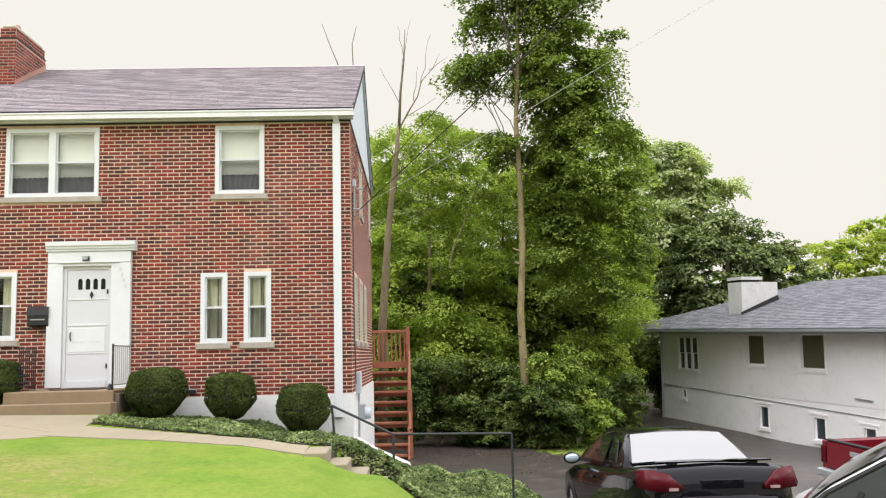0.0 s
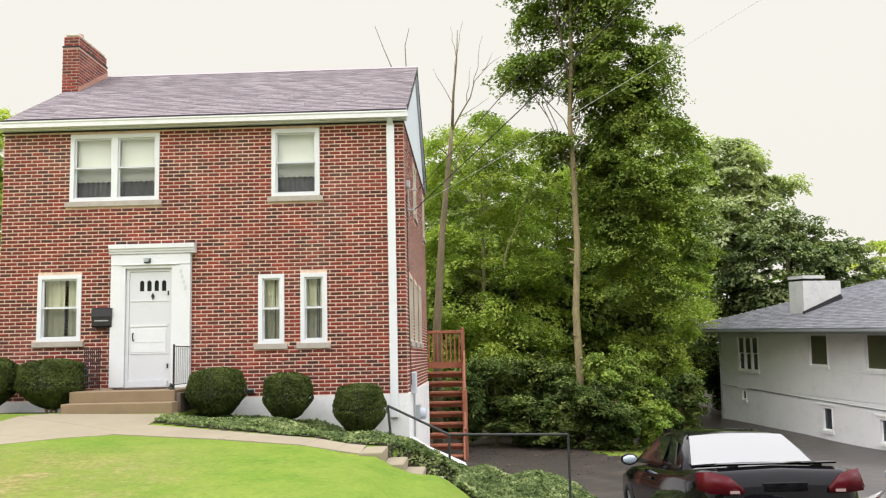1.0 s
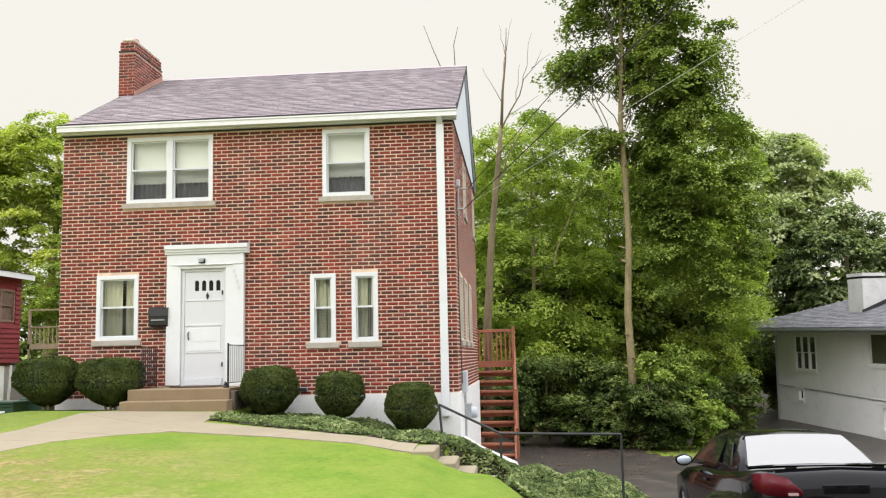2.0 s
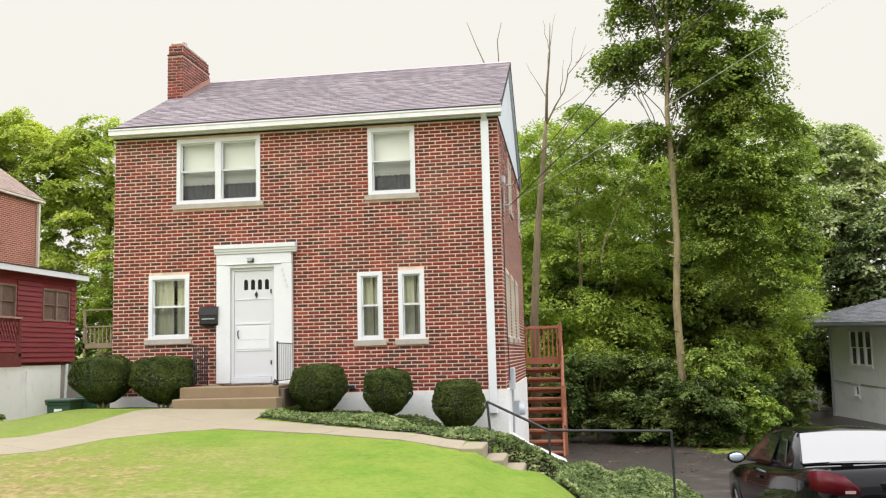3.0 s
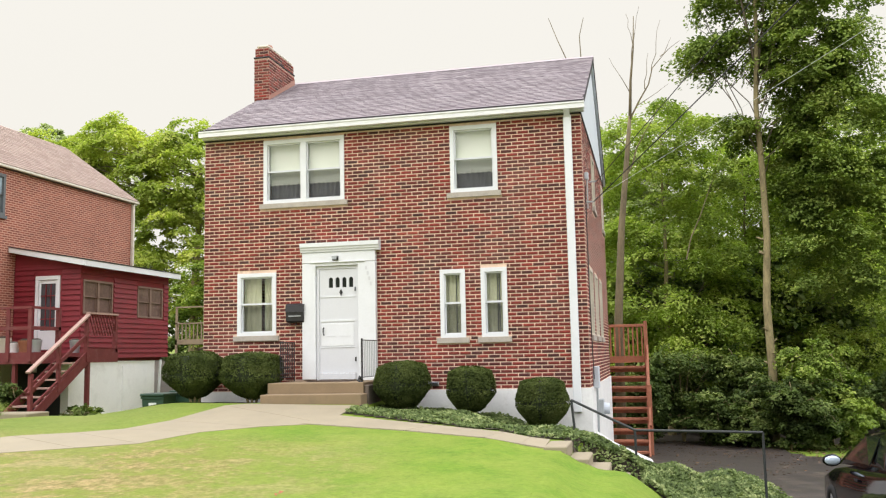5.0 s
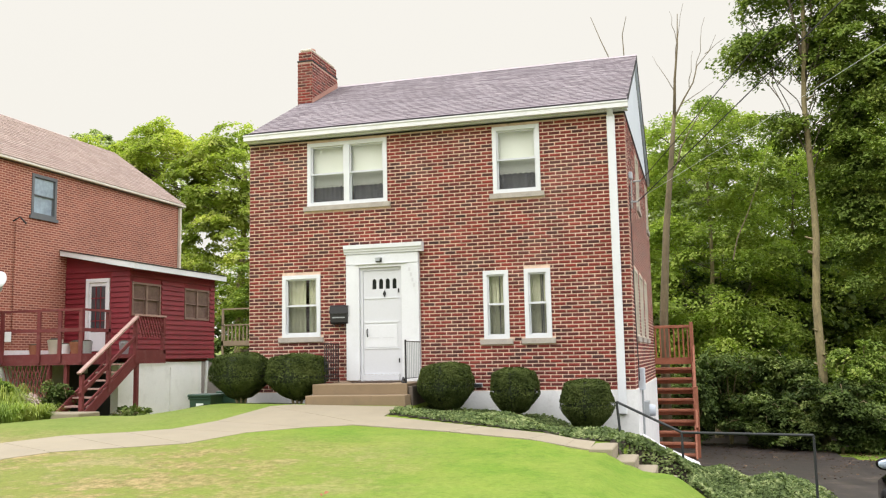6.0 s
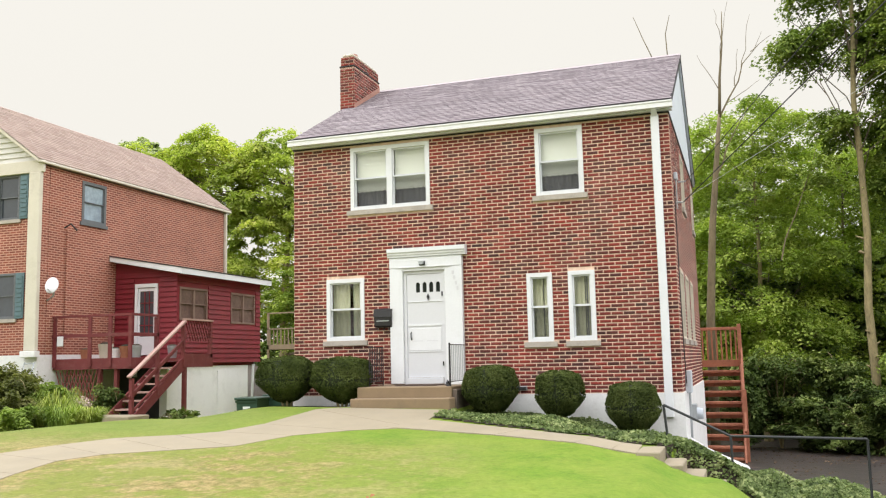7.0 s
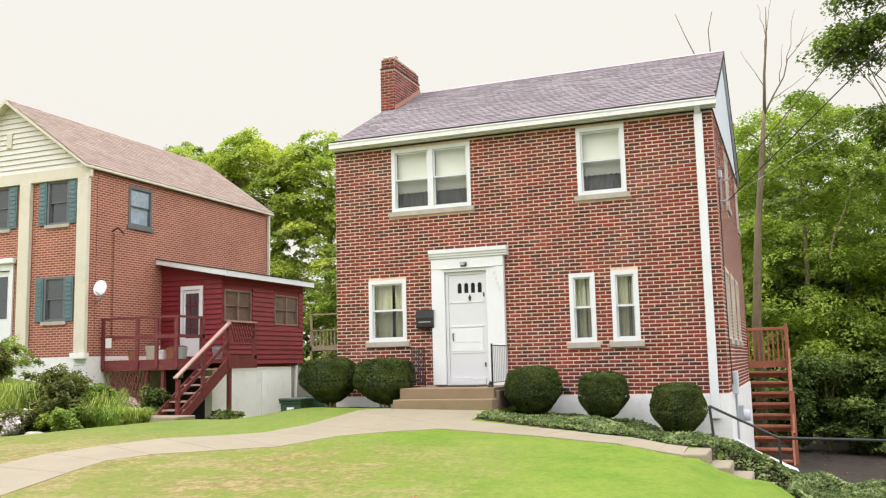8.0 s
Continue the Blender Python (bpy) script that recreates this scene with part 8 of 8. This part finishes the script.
for i, (x, y, w, h, m, l) in enumerate(((-12.5, -2.1, 1.3, 1.2, M_ROSELEAF, "brownish-green rose shrub in the flower bed"), (-11.9, -2.6, 1.0, 0.75, M_ROSELEAF, "brownish-green garden shrub in the flower bed"), (-13.2, -1.0, 1.5, 1.3, M_ROSELEAF, "tall brownish-green rose shrub in the flower bed"),
                                       (-12.5, -3.0, 0.9, 0.55, M_ROSELEAF, "low bronze-green garden plant at the lawn edge"), (-11.5, -2.9, 0.8, 0.45, M_LEAF_D, "low leafy green garden plant at the lawn edge"), (-12.3, -1.5, 1.1, 1.0, M_LEAF_D, "leafy green garden shrub in the flower bed"), (-14.1, -0.6, 1.5, 1.2, M_ROSELEAF, "brownish-green rose shrub in the flower bed"), (-15.4, 1.0, 1.4, 0.9, M_ROSELEAF, "low shrub under the brick wall"),
                                       (-14.6, 3.5, 0.9, 1.3, M_LEAF_C, "climbing shrub on the red lattice"), (-18.2, 1.8, 2.2, 1.1, M_LEAF_D, "rose shrub under the front windows"), (-16.6, 0.2, 1.4, 0.9, M_ROSELEAF, "brownish-green shrub before the dry-stone wall"))):
    shrub("garden_shrub", l, x, y, w, h, m, 300 + i, 0.07, 150, 60, group="flower bed of the neighbour")
for i, (x, y, w, h, m) in enumerate(((-12.9, 4.0, 1.1, 0.65, M_LEAF_C), (-11.2, 5.0, 1.1, 0.7, M_LEAF_D))):
    shrub("hosta", "low dark leafy plant at the foot of the white wall", x, y, w, h, m, 340 + i, 0.14, 40, 60, group="plants at the white wall")
for i, (x, y, w, h, m, l) in enumerate(((-12.45, -3.2, 0.9, 0.50, M_FLOWER_W, "mound of small white flowers at the lawn edge"), (-12.05, -0.7, 1.1, 0.62, M_FLOWER_P, "pale pink flowering mound by the red stair"))):
    shrub("flower_mound", l, x, y, w, h, m, 360 + i, 0.055, 60, 90, group="flower mounds")
gw = thing("garden_wall", (-15.8, 0.6, 0.1), "low dark dry-stone wall of the raised flower bed", "wall")
pr = random.Random(9)
for row in range(3):
    x = -19.0
    while x < -15.4:
        w = pr.uniform(0.25, 0.5)
        z = ground_z(-15.8, 0.5) + 0.12 + row * 0.15
        part("stone", bx(x, x + w - 0.015, 0.3 + pr.uniform(-0.02, 0.03), 0.7, z, z + 0.14, 0.015), M_DARKSTONE, gw)
        x += w
blob_rock("rock", -11.75, -3.35, ground_z(-11.75, -3.35), 0.22, 0.15, 0.06, 6, "flat grey stone at the lawn edge", material=M_STONE)
rl = np.random.default_rng(77)
lp = np.stack([rl.uniform(0.4, 8.0, 2600), rl.uniform(1.0, 13.2, 2600), np.zeros(2600)], 1)
keep = np.array([noise.noise(Vector((x * 0.7, y * 0.5, 3))) + 0.08 * (y - 6) > -0.05 for x, y, _ in lp])
lp = lp[keep]
lp[:, 2] = [ground_z(x, y) + 0.024 for x, y, _ in lp]
v, f = leaf_cloud(lp, np.tile(np.array([0.0, 0.0, 1.0]), (len(lp), 1)), 0.075, 0.25, rl, 0.7)
tagged(part_of("leaf_litter", raw_mesh("leaf_litter", v, f), M_LITTER), "dry brown leaves scattered on the driveway", "leaves", kind="stuff")
leaf = thing("fallen_leaf", (-2.4, -8.0, ground_z(-2.4, -8)), "single brown fallen leaf on the lawn", "leaf")
v, f = leaf_cloud(np.array([(-2.35, -8.1, ground_z(-2.35, -8.1) + 0.04), (-2.32, -8.05, ground_z(-2.35, -8.1) + 0.05)]), np.array([(0.3, -0.8, 0.6)] * 2), 0.05, 0.3, np.random.default_rng(1), 0.8)
part_of("blade", raw_mesh("blade", v, f), M_DRYLEAF, leaf)
# ---- bricks of the house, each with its own edges, proud of the mortar ----
BL, BH, J = 0.1935, 0.0494, 0.0178


def brick_mesh(w, h, d):
    """A brick face with a worn edge, its back in the mortar."""
    c = 0.004
    v = [(0, d, 0), (w, d, 0), (w, d, h), (0, d, h), (0, c, 0), (w, c, 0), (w, c, h), (0, c, h), (c, 0, c), (w - c, 0, c), (w - c, 0, h - c), (c, 0, h - c)]
    f = [(8, 9, 10, 11)]
    for a, b in ((4, 8), (0, 4)):
        f += [(a, a + 1, b + 1, b), (a + 1, a + 2, b + 2, b + 1), (a + 2, a + 3, b + 3, b + 2), (a + 3, a, b, b + 3)]
    return v, f


def wall_bricks(u0, u1, z0, z1, holes, seed):
    """Running bond: (u, z, width) of each brick, cut at openings and ends."""
    rng = random.Random(seed)
    out = []
    row, z = 0, z0 + J * 0.5
    while z + BH < z1:
        spans = [(u0, u1)]
        for a, b, c, d in holes:
            if z + BH > c and z < d:
                spans = [s for p, q in spans for s in ((p, min(q, a)), (max(p, b), q)) if s[1] - s[0] > 0.03]
        step = BL + J
        for p, q in spans:
            k = math.floor((p - u0) / step) - 1
            while True:
                a = u0 + k * step + (step / 2 if row % 2 else 0) + J / 2
                b = a + BL
                a, b = max(a, p + J * 0.2), min(b, q - J * 0.2)
                if a > q:
                    break
                if b - a > 0.014:
                    out.append((a, z + rng.uniform(-0.0012, 0.0012), b - a, rng.uniform(-0.002, 0.002)))
                k += 1
        row += 1
        z += COURSE
    return out


def lay(name, bricks, put, parent, depth=0.006):
    verts, faces = [], []
    for u, z, w, out in bricks:
        v, f = brick_mesh(w, BH, depth)
        k = len(verts)
        verts += [put(u + a, z + c, b - depth - out if b == 0 else b - depth) for a, b, c in v]
        faces += [tuple(i + k for i in q) for q in f]
    me = raw_mesh(name, verts, faces)
    return tagged(part_of(name, me, M_BRICKS, parent), kind="stuff")


sur_hole = (-5.31, -3.865, 0.2, 2.80)
all_front = wall_bricks(HX0, HX1, 0, HZ + 0.02, [W_UP_L, W_UP_R, W_LO_L, W_LO_A, W_LO_B, sur_hole, (-5.5, -3.8, 0, 0.25)] + [(w[0] - 0.07, w[1] + 0.06, w[2] - 0.097, w[2]) for w in (W_UP_L, W_UP_R, W_LO_L, W_LO_A, W_LO_B)], 3)
near = [b for b in all_front if b[0] > -1.32 and b[1] < 3.6 and abs(b[2] - BL) < 1e-6][:300]
near_set = set(near)
lay("brick_rest", [b for b in all_front if b not in near_set], lambda u, z, d: (u, HY0 + 0.004 + d, z), front)
side_holes = [h for h in SIDE_HOLES] + [(h[0] - 0.07, h[1] + 0.06, h[2] - 0.097, h[2]) for h in SIDE_HOLES]
lay("brick_rest", wall_bricks(HY0 + 0.012, HY1, 0, HZ + 0.02, side_holes, 4), lambda u, z, d: (HX1 - 0.004 - d, u, z), side)
v, f = brick_mesh(BL, BH, 0.006)
one = raw_mesh("brick", v, f)
one.materials.append(M_BRICK)
for u, z, w, out in near:
    ob = new("brick", one)
    ob.location = (u, HY0 - 0.002 + out, z)
    ob.parent = front
# chimney bricks on the two faces in view
lay("brick_rest", wall_bricks(CX0, CX1, 5.4, CZ, [], 5), lambda u, z, d: (u, CY0 + 0.004 + d, z), chim)
lay("brick_rest", wall_bricks(CY0 + 0.012, CY1, 5.4, CZ, [], 6), lambda u, z, d: (CX1 - 0.004 - d, u, z), chim)
lay("brick_rest", wall_bricks(CX0 + 0.02, CX1 - 0.02, CZ + 0.035, CZ + 0.24, [], 7), lambda u, z, d: (u, CY0 + 0.018 + d, z), chim)
lay("brick_rest", wall_bricks(CY0 + 0.03, CY1 - 0.02, CZ + 0.035, CZ + 0.24, [], 8), lambda u, z, d: (CX1 - 0.018 - d, u, z), chim)
